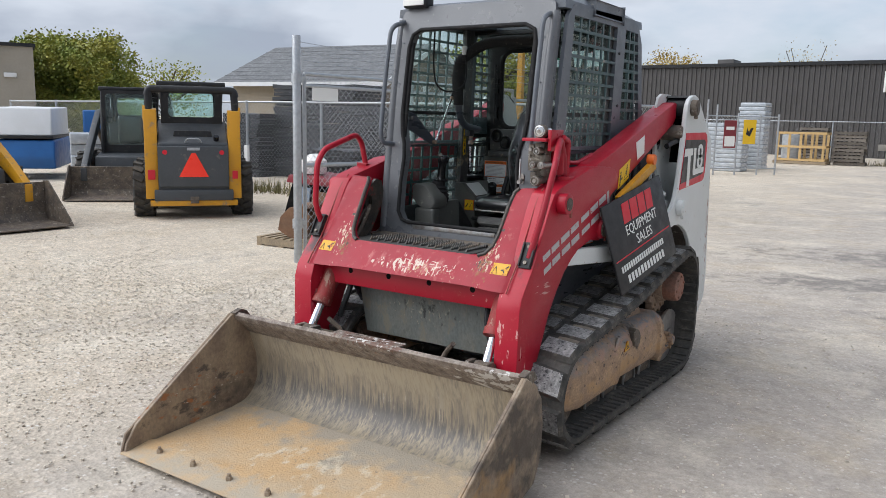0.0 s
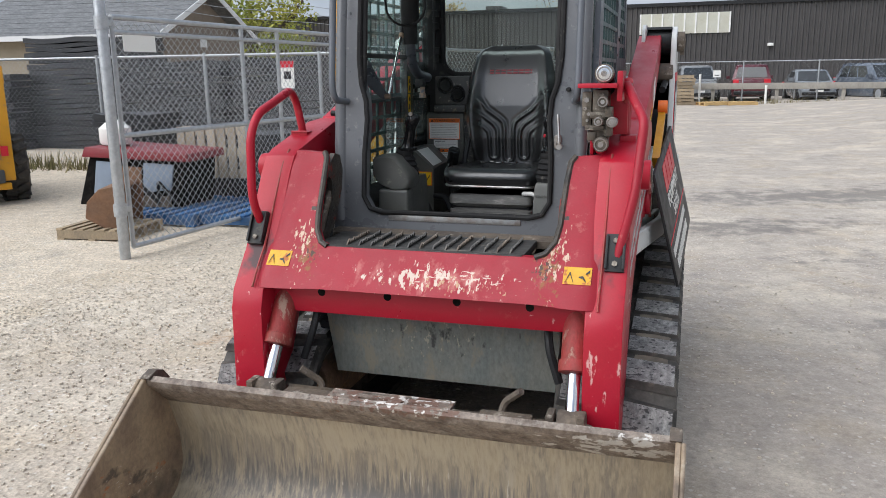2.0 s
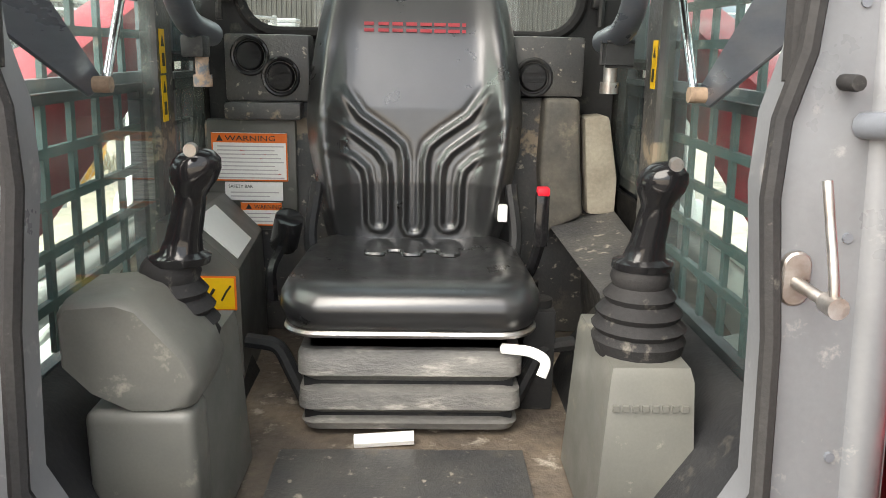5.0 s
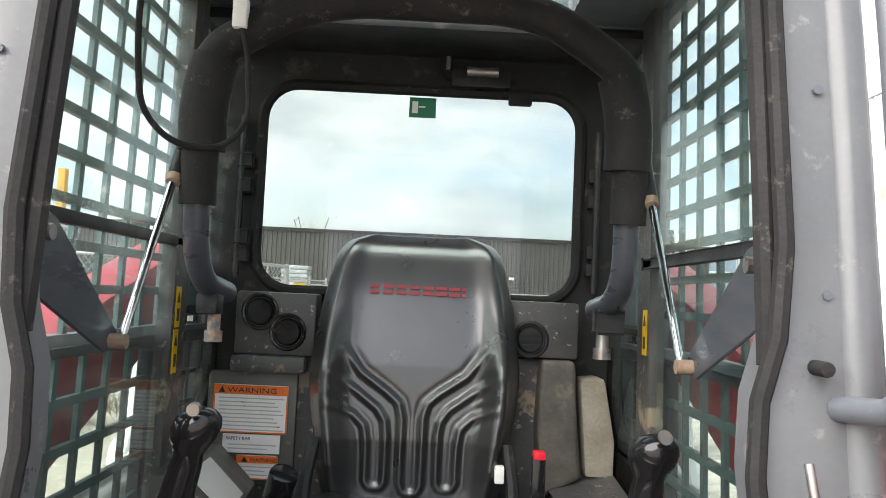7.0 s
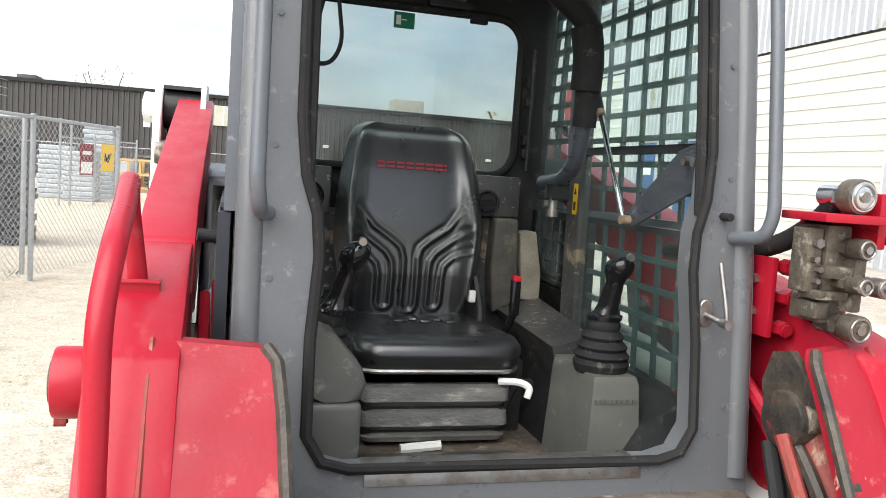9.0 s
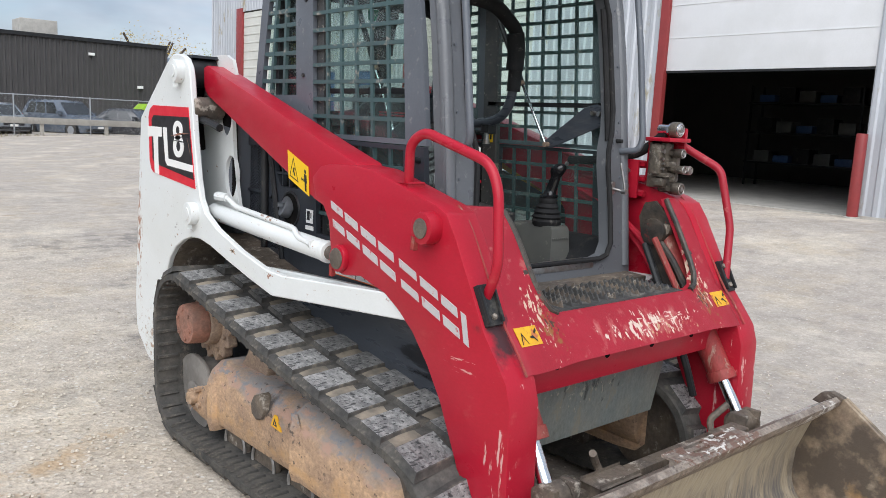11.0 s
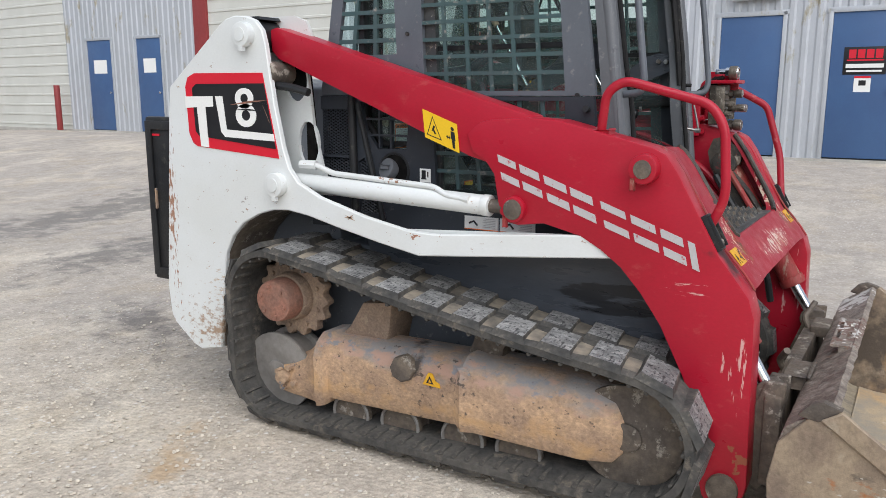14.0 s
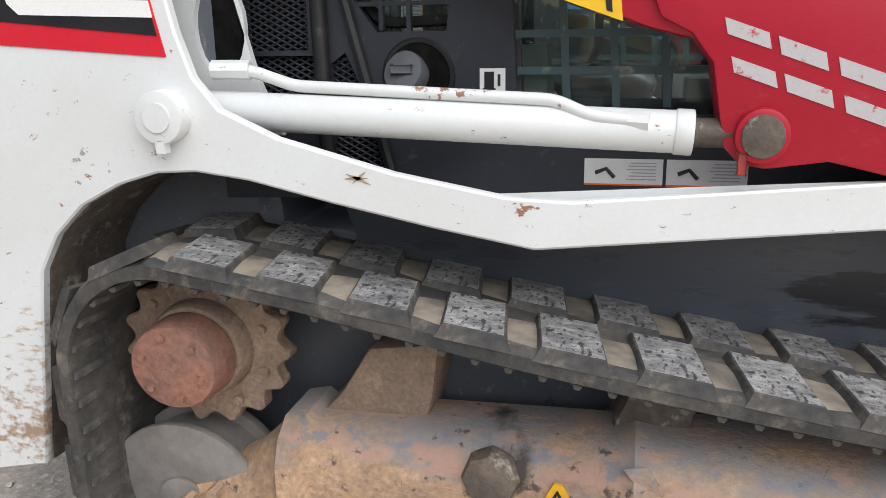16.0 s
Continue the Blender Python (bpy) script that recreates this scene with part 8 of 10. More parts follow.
# blue doors
for y0, y1, h, kind in ((0.22, 1.135, 2.08, 2), (1.735, 2.655, 2.08, 1), (15.41, 16.36, 2.27, 3), (17.29, 18.31, 2.28, 3)):
    d = part("door", box(WX - 0.005, WX + 0.05, y0 + 0.03, y1 - 0.03, 0.05, h - 0.02, 0.006), DOOR_BLUE, shop, "blue steel door")
    bm = box(WX - 0.03, WX + 0.06, y0 - 0.03, y0 + 0.028, 0.03, h + 0.03, 0.004)
    box(WX - 0.03, WX + 0.06, y1 - 0.028, y1 + 0.03, 0.03, h + 0.03, 0.004, bm=bm)
    box(WX - 0.03, WX + 0.06, y0 - 0.05, y1 + 0.05, h - 0.02, h + 0.05, 0.004, bm=bm)
    part("door_casing", bm, CORR if kind != 3 else CORR, d)
    ky = y1 - 0.12 if kind == 1 else y0 + 0.12
    bm = rod((WX - 0.05, ky, 0.98), (WX, ky, 0.98), 0.028, 14, w=0.004)
    part("door_knob", bm, CHROME, d)
    if kind == 2:
        part("deadbolt", rod((WX - 0.04, ky, 1.24), (WX, ky, 1.24), 0.03, 14), CHROME, d)
    if kind == 1:
        part("door_notice", box(WX - 0.008, WX - 0.004, ky - 0.05, ky + 0.05, 1.16, 1.24), DECAL_WHITE, d)
    if kind == 3:
        part("door_notice", box(WX - 0.008, WX - 0.004, y0 + 0.25, y1 - 0.25, 1.45, 1.78), DECAL_WHITE, d)
    if kind == 2:
        sg = part("door_sign", box(WX - 0.010, WX - 0.004, 0.40, 0.935, 1.21, 1.585, 0.002), DECAL_BLACK, d, "black and red dealer sign")
        bm = bmesh.new()
        for i in range(4):
            yy = 0.45 + i * 0.11
            box(WX - 0.013, WX - 0.009, yy, yy + 0.09, 1.43, 1.55, bm=bm)
        box(WX - 0.013, WX - 0.009, 0.44, 0.89, 1.395, 1.415, bm=bm)
        part("sign_mark", bm, DECAL_RED, sg)
        bm = box(WX - 0.013, WX - 0.009, 0.43, 0.90, 1.30, 1.355)
        box(WX - 0.013, WX - 0.009, 0.45, 0.89, 1.245, 1.27, bm=bm)
        part("sign_bars", bm, DECAL_WHITE, sg)
        nt = part("camera_notice", box(WX - 0.009, WX - 0.004, 0.57, 0.78, 0.97, 1.19), DECAL_WHITE, d)
        part("notice_bar", box(WX - 0.011, WX - 0.008, 0.57, 0.78, 1.16, 1.19), DECAL_RED, nt)
        part("notice_mark", box(WX - 0.011, WX - 0.008, 0.63, 0.72, 1.06, 1.13), DECAL_BLACK, nt)
# vent box over a door
vb_ = part("wall_vent", box(WX - 0.12, WX - 0.02, 1.80, 2.48, 2.28, 2.75, 0.01), CORR, shop, "grey louvred wall vent")
for k in range(5):
    part("louvre", box(WX - 0.14, WX - 0.11, 1.84, 2.44, 2.31 + k * 0.08, 2.35 + k * 0.08), DOOR_WHITE, vb_)
# bay with the door partly up
bd = part("bay_door", box(WX + 0.02, WX + 0.07, 3.42, 6.82, 2.09, 4.28, 0.005), DOOR_WHITE, shop, "white sectional door, half raised")
for z in (2.62, 3.15, 3.68):
    part("door_rib", box(WX + 0.012, WX + 0.022, 3.44, 6.80, z, z + 0.012), DOOR_WHITE, bd)
part("door_seal", box(WX + 0.03, WX + 0.06, 3.42, 6.82, 2.055, 2.09), DARK, bd)
for y0 in (6.82, 13.80, 22.97):
    part("jamb_trim", box(WX - 0.05, WX + 0.06, y0, y0 + (0.16 if y0 < 10 else 0.42), 0.0, 4.35, 0.006), TRIM_RED, shop, "dark red jamb trim")
# closed roll-up doors
for y0, y1, h in ((10.0, 13.80, 3.9), (19.19, 22.97, 4.2)):
    rd = part("roll_door", box(WX + 0.02, WX + 0.05, y0, y1, 0.0, h), ROLL, shop, "cream roll-up door")
    z = 0.12
    while z < h:
        part("slat", box(WX + 0.004, WX + 0.022, y0 + 0.02, y1 - 0.02, z, z + 0.055, 0.008, 1), ROLL, rd)
        z += 0.26
# dim things inside the bay
def shelf_rack():
    r = thing("shelf_rack", "dark steel shelving rack with boxes inside the workshop", "shelf", m=pose(15.2, 6.9, 0.006))
    for x in (-0.25, 0.25):
        for y in (-1.2, 1.2):
            part("upright", box(x - 0.02, x + 0.02, y - 0.02, y + 0.02, 0, 2.2), DARK, r)
    for k, z in enumerate((0.5, 1.15, 1.8)):
        part("shelf", box(-0.28, 0.28, -1.25, 1.25, z, z + 0.04), DARK, r)
        for q in range(5):
            part("crate", box(-0.2, 0.2, -1.1 + q * 0.45, -0.75 + q * 0.45, z + 0.041, z + 0.2 + 0.08 * ((q + k) % 3), 0.01), (DOOR_BLUE, CONSOLE, DARK)[(q + k) % 3], r)
    return r
shelf_rack()
fk = thing("parked_forklift", "dark forklift mast standing in the dim workshop", "forklift", m=pose(14.6, 4.4, 0.006))
for y in (-0.35, 0.35):
    part("mast_rail", box(-0.06, 0.06, y - 0.05, y + 0.05, 0, 2.1, 0.01), DARK, fk)
    part("fork", box(-1.1, 0, y - 0.06, y + 0.06, 0.05, 0.1, 0.01), STEEL_DARK, fk)
part("carriage", box(-0.1, 0.0, -0.45, 0.45, 0.4, 1.0, 0.02), DARK, fk)
part("forklift_body", box(0.1, 1.6, -0.5, 0.5, 0.1, 1.1, 0.08), DARK, fk)
# bollards
for y in (3.42, 7.40, 19.3, 23.7):
    bo = thing("bollard", "dark red painted steel bollard beside a bay door", "bollard", "red bollards", m=pose(WX - 0.30 if y != 3.42 else WX - 0.14, y, 0))
    part("post", rod((0, 0, -0.02), (0, 0, 1.17), 0.075, 20, w=0.01), TRIM_RED, bo)
    part("base", rod((0, 0, -0.02), (0, 0, 0.02), 0.11, 16), CONCRETE, bo)

# ---- dark building across the lot ----
SITE = pose(0.02, 0.08, 0, 0, 0, -1.02) @ Matrix.Scale(1.005, 4)
DARKCLAD = surface("dark_brown_cladding", (0.070, 0.066, 0.064), 0.55, second=(0.060, 0.057, 0.055), amount=0.6, scale=1, grain=10, grain_amt=0.06, bump=0.03)
far = thing("dark_clad_building", "long dark brown ribbed-metal warehouse with a pale window band", "building")
bm = bmesh.new()
prof = []
x = -52.0
while x < 15.1:
    for dx, dy in ((0, 0), (0.12, 0), (0.15, -0.06), (0.23, -0.06), (0.26, 0)):
        prof.append((x + dx, 45.0 + dy))
    x += 0.27
loft([[(a, b, 0) for a, b in prof], [(a, b, 4.95) for a, b in prof]], bm=bm, caps=False, closed=False)
part("wall", bm, DARKCLAD, far, smooth=20)
part("end_wall", box(15.0, 15.1, 45.0, 75, 0, 4.9), DARKCLAD, far)
part("parapet", box(-52, 15.15, 44.82, 45.3, 4.93, 5.12), DARK, far)
part("rooftop_unit", box(-15.5, -14.3, 58, 60, 4.79, 6.4, 0.05), DARKCLAD, far)
part("roof", box(-52, 15.1, 45.3, 75, 4.7, 4.8), DARKCLAD, far)
PALEWIN = surface("pale_window_panels", (0.56, 0.56, 0.48), 0.35, second=(0.48, 0.46, 0.36), amount=0.6, scale=1.2, grain=10, grain_amt=0.05, bump=0.0)
wb = part("window_band", box(-2.95, 1.78, 44.88, 44.96, 3.46, 4.55), PALEWIN, far, "pale translucent window band")
for k in range(9):
    xx = -2.95 + k * 4.73 / 8
    part("mullion", box(xx - 0.04, xx + 0.04, 44.85, 44.89, 3.46, 4.55), DECAL_WHITE, wb)
part("rooftop_unit", box(-11.5, -9.6, 49, 51, 4.8, 5.45), GREY, far)
part("rooftop_unit", box(8.6, 10.6, 50, 52, 4.8, 6.3, 0.05), CONCRETE, far)
for xx, zz in ((11.0, 4.2), (13.6, 2.6), (3.9, 2.7)):
    part("wall_lamp", box(xx - 0.15, xx + 0.15, 44.75, 44.95, zz, zz + 0.15, 0.02), DECAL_WHITE, far)
BLUEGREY = surface("blue_grey_block", (0.24, 0.29, 0.36), 0.8, second=(0.21, 0.25, 0.31), amount=0.6, scale=1, grain=10, grain_amt=0.05, bump=0.05)
b2 = thing("blue_grey_building", "blue-grey rendered building with a tan loading shelter", "building")
part("wall", box(15.9, 46, 52, 66, 0, 4.9), BLUEGREY, b2)
part("cornice", box(15.9, 46, 51.9, 52.0, 4.0, 4.1), DOOR_WHITE, b2)
part("loading_shelter", box(21.5, 27, 50.5, 52, 0.3, 3.4, 0.1), CONCRETE, b2)
# dark slab on the shelter's face, painted for the shade in its opening
part("shelter_opening", box(22.6, 26, 50.42, 50.52, 0.3, 2.2, 0.05), DARK, b2)

# ---- dealer sign leaning on the loader ----
SITE = Matrix.Identity(4)
SIGNB = surface("black_sign_panel", (0.018, 0.018, 0.020), 0.5, grain=40, grain_amt=0.08, bump=0.03)
sA, sB, sD = Vector((0.712, 0.857, 1.137)), Vector((0.745, 1.601, 1.271)), Vector((0.818, 0.905, 0.686))
ex_, ey_ = (sB - sA).normalized(), (sA - sD)
ey_ = (ey_ - ex_ * ey_.dot(ex_)).normalized()
en_ = ex_.cross(ey_)
sm4 = Matrix(((ex_.x, ey_.x, en_.x, sD.x), (ex_.y, ey_.y, en_.y, sD.y), (ex_.z, ey_.z, en_.z, sD.z), (0, 0, 0, 1)))
sw_, sh_ = (sB - sA).length, (sA - sD).length
dealer = thing("dealer_sign", "black dealer sign with red and white bars leaning on the track", "sign", m=sm4)
part("panel", box(0, sw_, 0, sh_, -0.012, 0.0, 0.003), SIGNB, dealer)
bm = bmesh.new()
for i in range(4):
    x = 0.20 + i * 0.10
    plate([(x, 0.325), (x + 0.085, 0.325), (x + 0.098, 0.43), (x + 0.013, 0.43)], 0.0, 0.002, axis="z", bm=bm)
part("red_mark", bm, DECAL_RED, dealer, "red slanted block mark")
part("red_line", box(0.02, sw_ - 0.03, 0.165, 0.171, 0, 0.002), DECAL_RED, dealer)
def sign_bars(x0, x1, y0, h, n, nm):
    w = (x1 - x0) / n
    for i in range(n):
        part(nm, box(x0 + i * w, x0 + (i + 0.62) * w, y0, y0 + h, 0, 0.002), DECAL_WHITE, dealer, smooth=0)
lettering("sign_word", "EQUIPMENT", 0.075, DECAL_WHITE, dealer, Matrix.Translation((0.20, 0.262, 0.001)), 0.0008, 0.40)
lettering("sign_word", "SALES", 0.075, DECAL_WHITE, dealer, Matrix.Translation((0.30, 0.190, 0.001)), 0.0008, 0.20)
sign_bars(0.06, 0.62, 0.10, 0.032, 20, "address_bar")
sign_bars(0.11, 0.60, 0.032, 0.042, 12, "number_bar")

# ---- chain-link fences ----
SITE = pose(0, 0, 0, 0, 0, -1.11) @ Matrix.Scale(1.009, 4)
def chain_link(w, h, z0, pitch=0.062, r=0.0022):
    """Two families of slanting wires, in the plane x, z, from 0 to w."""
    v, f = [], []
    def wire(a, b, off):
        a, b = Vector(a), Vector(b)
        d = (b - a).normalized()
        n1 = Vector((-d.z, 0, d.x)) * r
        k = len(v)
        for p in (a, b):
            for q in (n1, Vector((0, r * 1.4, 0)) - n1 * 0.5, Vector((0, -r * 1.4, 0)) - n1 * 0.5):
                v.append(tuple(p + q + Vector((0, off, 0))))
        for i in range(3):
            f.append((k + i, k + (i + 1) % 3, k + 3 + (i + 1) % 3, k + 3 + i))
    slope = 1.0
    for fam, off in ((1, 0.002), (-1, -0.002)):
        x = -h
        while x < w + h:
            xa, xb = (x, x + h * slope) if fam > 0 else (x + h * slope, x)
            t0, t1 = 0.0, 1.0
            ta, tb = sorted(((0 - xa) / (xb - xa), (w - xa) / (xb - xa)))
            t0, t1 = max(t0, ta), min(t1, tb)
            if t1 - t0 > 0.01:
                wire((xa + (xb - xa) * t0, 0, z0 + h * t0), (xa + (xb - xa) * t1, 0, z0 + h * t1), off)
            x += pitch * 1.25
    me = bpy.data.meshes.new("chain_link_mesh")
    me.from_pydata(v, [], f)
    me.materials.append(GALV)
    return me


def along(p0, p1):
    d = Vector((p1[0] - p0[0], p1[1] - p0[1], 0))
    return pose(p0[0], p0[1], 0, 0, 0, math.degrees(math.atan2(d.y, d.x))), d.length


m4, L = along((-3.75, 3.15), (-3.38, 6.95))
gate = thing("chain_link_gate", "galvanised chain-link yard gate standing open", "gate", m=m4)
part("gate_post", rod((0, 0, -0.02), (0, 0, 2.36), 0.044, 18, w=0.006), GALV, gate)
for z in (0.42, 1.93):
    part("hinge", rod((0, 0, z - 0.05), (0, 0, z + 0.05), 0.056, 14), GALV, gate)
    part("hinge_strap", box(0.0, 0.11, -0.02, 0.02, z - 0.025, z + 0.025, 0.004), GALV, gate)
for z in (0.09, 1.03, 1.98):
    part("rail", rod((0.10, 0, z), (L, 0, z + (0.0 if z < 1.9 else -0.02)), 0.022, 12), GALV, gate)
part("rail", rod((0.10, 0, 1.86), (L, 0, 1.845), 0.019, 12), GALV, gate)
for x in (0.10, 1.75, 2.35, L):
    part("upright", rod((x, 0, 0.09), (x, 0, 1.98), 0.021, 12), GALV, gate)
ob = part("chain_link", chain_link(L - 0.1, 1.85, 0.09), GALV, gate)
ob.location.x = 0.1
part("notice", box(0.20, 0.56, -0.012, -0.006, 1.71, 1.87), DECAL_WHITE, gate)
for k in range(3):
    part("barbed_wire", tube([(0.0, 0, 2.30 - 0.09 * k), (1.5, 0.05, 2.24 - 0.09 * k), (3.2, 0.1, 2.27 - 0.09 * k), (6.5, 0.1, 2.25 - 0.09 * k)], 0.003, 5), GALV, gate)


def fence_run(p0, p1, h, posts, pitch=0.075, wire_r=0.0022):
    m_, ln = along(p0, p1)
    f = thing("chain_link_fence", "grey galvanised chain-link fence on steel posts", "fence", m=m_)
    for k in range(posts):
        x = ln * k / (posts - 1)
        part("post", rod((x, 0, -0.02), (x, 0, h + 0.04), 0.03, 12), GALV, f)
    part("top_rail", rod((0, 0, h), (ln, 0, h), 0.021, 10), GALV, f)
    part("chain_link", chain_link(ln, h - 0.06, 0.05, pitch, wire_r), GALV, f)
    return f


fence_run((-10.9, 8.75), (-3.0, 9.5), 1.83, 5)
fence_run((-3.38, 7.0), (-2.2, 11.0), 1.83, 3)
fence_run((-22.0, 9.4), (-10.9, 8.75), 1.83, 5)
fr = fence_run((-10.0, 36.0), (14.5, 36.2), 1.82, 9, 0.16, 0.0012)
# guard rail in front of the parked cars
WOODGREY = surface("weathered_timber", (0.36, 0.34, 0.30), 0.85, second=(0.29, 0.275, 0.245), amount=0.8, scale=4, grain=30, grain_amt=0.2, bump=0.3, stretch=(1, 1, 0.3), vary=0.1)
gr = thing("guard_rail", "weathered timber guard rail along the far lot", "rail", m=pose(-2.0, 35.8, 0))
part("beam", box(0, 16.5, -0.04, 0.04, 0.62, 0.89, 0.01), WOODGREY, gr)
for k in range(7):
    part("post", box(0.3 + k * 2.65, 0.45 + k * 2.65, 0.04, 0.16, -0.02, 0.84, 0.01), WOODGREY, gr)
for x in (0.45, 3.2):
    mk = thing("marker_post", "white plastic marker post by the far fence", "post", "marker posts", m=pose(x, 35.4, 0))
    part("post", rod((0, 0, -0.02), (0, 0, 1.3 if x < 1 else 0.8), 0.05, 10), DECAL_WHITE, mk)
nb = part("notice", box(10.99, 11.31, -0.06, -0.03, 1.15, 1.45), DECAL_WHITE, fr)
part("notice_bar", box(11.05, 11.25, -0.065, -0.06, 1.22, 1.26), DECAL_BLACK, nb)

# ---- skid steer loaders in the yard ----
TYRE = surface("dusty_tyre", (0.035, 0.034, 0.033), 0.85, second=(0.10, 0.09, 0.075), amount=0.8, scale=6, grain=30, grain_amt=0.3, bump=0.3)


def tyre(parent, x, y, r, w, mat=None):
    """A lugged wheel on an axle along x."""
    rings = []
    for xx, rr in ((-0.5, 0.62), (-0.5, 0.9), (-0.42, 1.0), (0.42, 1.0), (0.5, 0.9), (0.5, 0.62)):
        rings.append([(x + xx * w, y + rr * r * math.cos(a), r + rr * r * math.sin(a) - 0.01) for a in np.linspace(0, 2 * math.pi, 28, endpoint=False)])
    wh = part("wheel", loft(rings), TYRE, parent, "dusty black lugged tyre")
    bm = bmesh.new()
    for k in range(16):
        a = 2 * math.pi * k / 16
        for side in (-1, 1):
            c = Vector((x + side * w * 0.24, y + r * 1.0 * math.cos(a + side * 0.1), r + r * 1.0 * math.sin(a + side * 0.1) - 0.01))
            b = box(-w * 0.25, w * 0.25, -0.03, 0.03, -0.02, 0.035)
            moved(b, Matrix.Translation(c) @ Matrix.Rotation(a + math.pi / 2 * -1, 4, "X") @ Matrix.Rotation(side * 0.5, 4, "Z"))
            merge(b, bm)
    part("tread", bm, TYRE, wh, smooth=0)
    bm = rod((x - w * 0.3, y, r - 0.01), (x + w * 0.3, y, r - 0.01), r * 0.6, 20)
    rod((x - w * 0.52, y, r - 0.01), (x + w * 0.52, y, r - 0.01), r * 0.2, 12, bm=bm)
    part("rim", bm, mat or BODY_YELLOW, wh)


BODYGREY = surface("grey_machine_paint", (0.062, 0.068, 0.075), 0.5, second=(0.05, 0.055, 0.06), amount=0.6, scale=3, grain=50, grain_amt=0.1, bump=0.06, dirt=(0.25, 0.22, 0.18), dirt_amt=-0.02, dirt_scale=5, dirt_max=0.6)
BRIGHT = surface("reflective_orange", (1.0, 0.045, 0.02), 0.35, grain=100, grain_amt=0.03, bump=0.0)


def skid_steer(m, arm_mat, with_bucket, label, rear_view=True):
    """A wheeled skid steer loader; its front looks along +y."""
    k = thing("skid_steer_loader", label, "loader", "skid steer loaders", m=m)
    for s in (-1, 1):
        tyre(k, s * 0.72, 0.55, 0.40, 0.30)
        tyre(k, s * 0.72, -0.55, 0.40, 0.30)
    bm = plate([(-1.15, 0.28), (-1.20, 0.42), (-1.17, 1.12), (-1.05, 1.20), (-0.55, 1.45), (-0.5, 0.9), (1.0, 0.75), (1.05, 0.3), (0.9, 0.22)], -0.50, 0.50, w=0.03, seg=3)
    part("body", bm, BODYGREY, k, "dark grey steel body")
    part("rear_door", box(-0.50, 0.50, -1.235, -1.19, 0.48, 1.08, 0.02, 3), BODYGREY, k)
    part("grille_panel", plate([(-0.30, 1.13), (0.30, 1.13), (0.26, 1.30), (-0.26, 1.30)], -1.02, -0.80, axis="y", w=0.01), DARK, k)
    part("bumper", box(-0.56, 0.56, -1.24, -1.15, 0.28, 0.44, 0.02), BODYGREY, k)
    part("bumper_steps", box(-0.62, 0.62, -1.22, -1.10, 0.20, 0.28, 0.01), arm_mat, k)
    part("hitch", box(-0.06, 0.06, -1.27, -1.22, 0.24, 0.34, 0.01), STEEL_DARK, k)
    part("warning_triangle", plate([(-0.21, 0.63), (0.21, 0.63), (0.03, 0.98), (-0.03, 0.98)], -1.245, -1.236, axis="y"), BRIGHT, k, "orange slow-moving-vehicle triangle")
    part("latch_handle", tube([(-0.12, -1.16, 1.13), (-0.08, -1.19, 1.19), (0.08, -1.19, 1.19), (0.12, -1.16, 1.13)], 0.012, 8, 0.03), GALV, k)
    part("maker_plate", box(-0.09, 0.09, -1.24, -1.234, 1.02, 1.06), GALV, k)
    part("exhaust", rod((0.33, -1.08, 1.15), (0.33, -1.13, 1.23), 0.04, 14), BLACK, k)
    for s in (-1, 1):
        # rear towers and arms
        bm = plate([(-1.18, 0.30), (-1.14, 1.60), (-0.96, 1.62), (-0.86, 1.2), (-0.9, 0.35)], s * 0.50, s * 0.68, w=0.015)
        part("rear_tower", bm, arm_mat, k, "lift arm tower")
        part("tail_light", box(s * 0.55, s * 0.63, -1.20, -1.17, 0.60, 0.72, 0.01), DECAL_RED, k)
        part("round_light", rod((s * 0.40, -1.225, 0.99), (s * 0.40, -1.242, 0.99), 0.035, 14), DECAL_RED, k)
        bm = plate([(-1.13, 1.45), (-1.08, 1.66), (-0.2, 1.58), (0.95, 0.85), (1.35, 0.55), (1.35, 0.32), (1.22, 0.32), (1.18, 0.5), (0.8, 0.72), (-0.3, 1.40)], s * 0.585, s * 0.69, w=0.012)
        part("lift_arm", bm, arm_mat, k)
        part("lift_cylinder", rod((s * 0.63, -0.95, 0.75), (s * 0.63, 0.1, 1.32), 0.045, 12), STEEL_DARK, k)
        # cage
        part("cage_post", tube([(s * 0.40, -0.55, 1.35), (s * 0.43, -0.62, 1.90), (s * 0.43, -0.5, 1.98), (s * 0.43, 0.40, 1.98), (s * 0.42, 0.60, 1.2), (s * 0.42, 0.62, 0.8)], 0.035, 10, 0.08), DARK, k)
        part("rops_post", tube([(s * 0.62, -1.05, 1.55), (s * 0.60, -1.05, 1.86)], 0.055, 12), DARK, k)
        bm = bmesh.new()
        for q in range(7):
            box(s * 0.425, s * 0.435, -0.5 + q * 0.14, -0.49 + q * 0.14, 1.3, 1.95, bm=bm)
        for q in range(6):
            box(s * 0.424, s * 0.434, -0.55, 0.5, 1.35 + q * 0.1, 1.36 + q * 0.1, bm=bm)
        part("side_screen", bm, DARK, k, smooth=0)
    part("roof", box(-0.50, 0.50, -0.72, 0.45, 1.95, 2.03, 0.03, 3), DARK, k)
    part("rops_bar", tube([(-0.62, -1.05, 1.80), (-0.60, -1.05, 1.90), (0.60, -1.05, 1.90), (0.62, -1.05, 1.80)], 0.055, 12, 0.06), DARK, k)
    win_ = round_rect(-0.34, 0.34, 1.50, 1.86, 0.07, 4)
    part("rear_frame", plate([(-0.45, 1.40), (0.45, 1.40), (0.43, 1.95), (-0.43, 1.95)], -0.64, -0.60, axis="y", holes=[win_]), DARK, k)
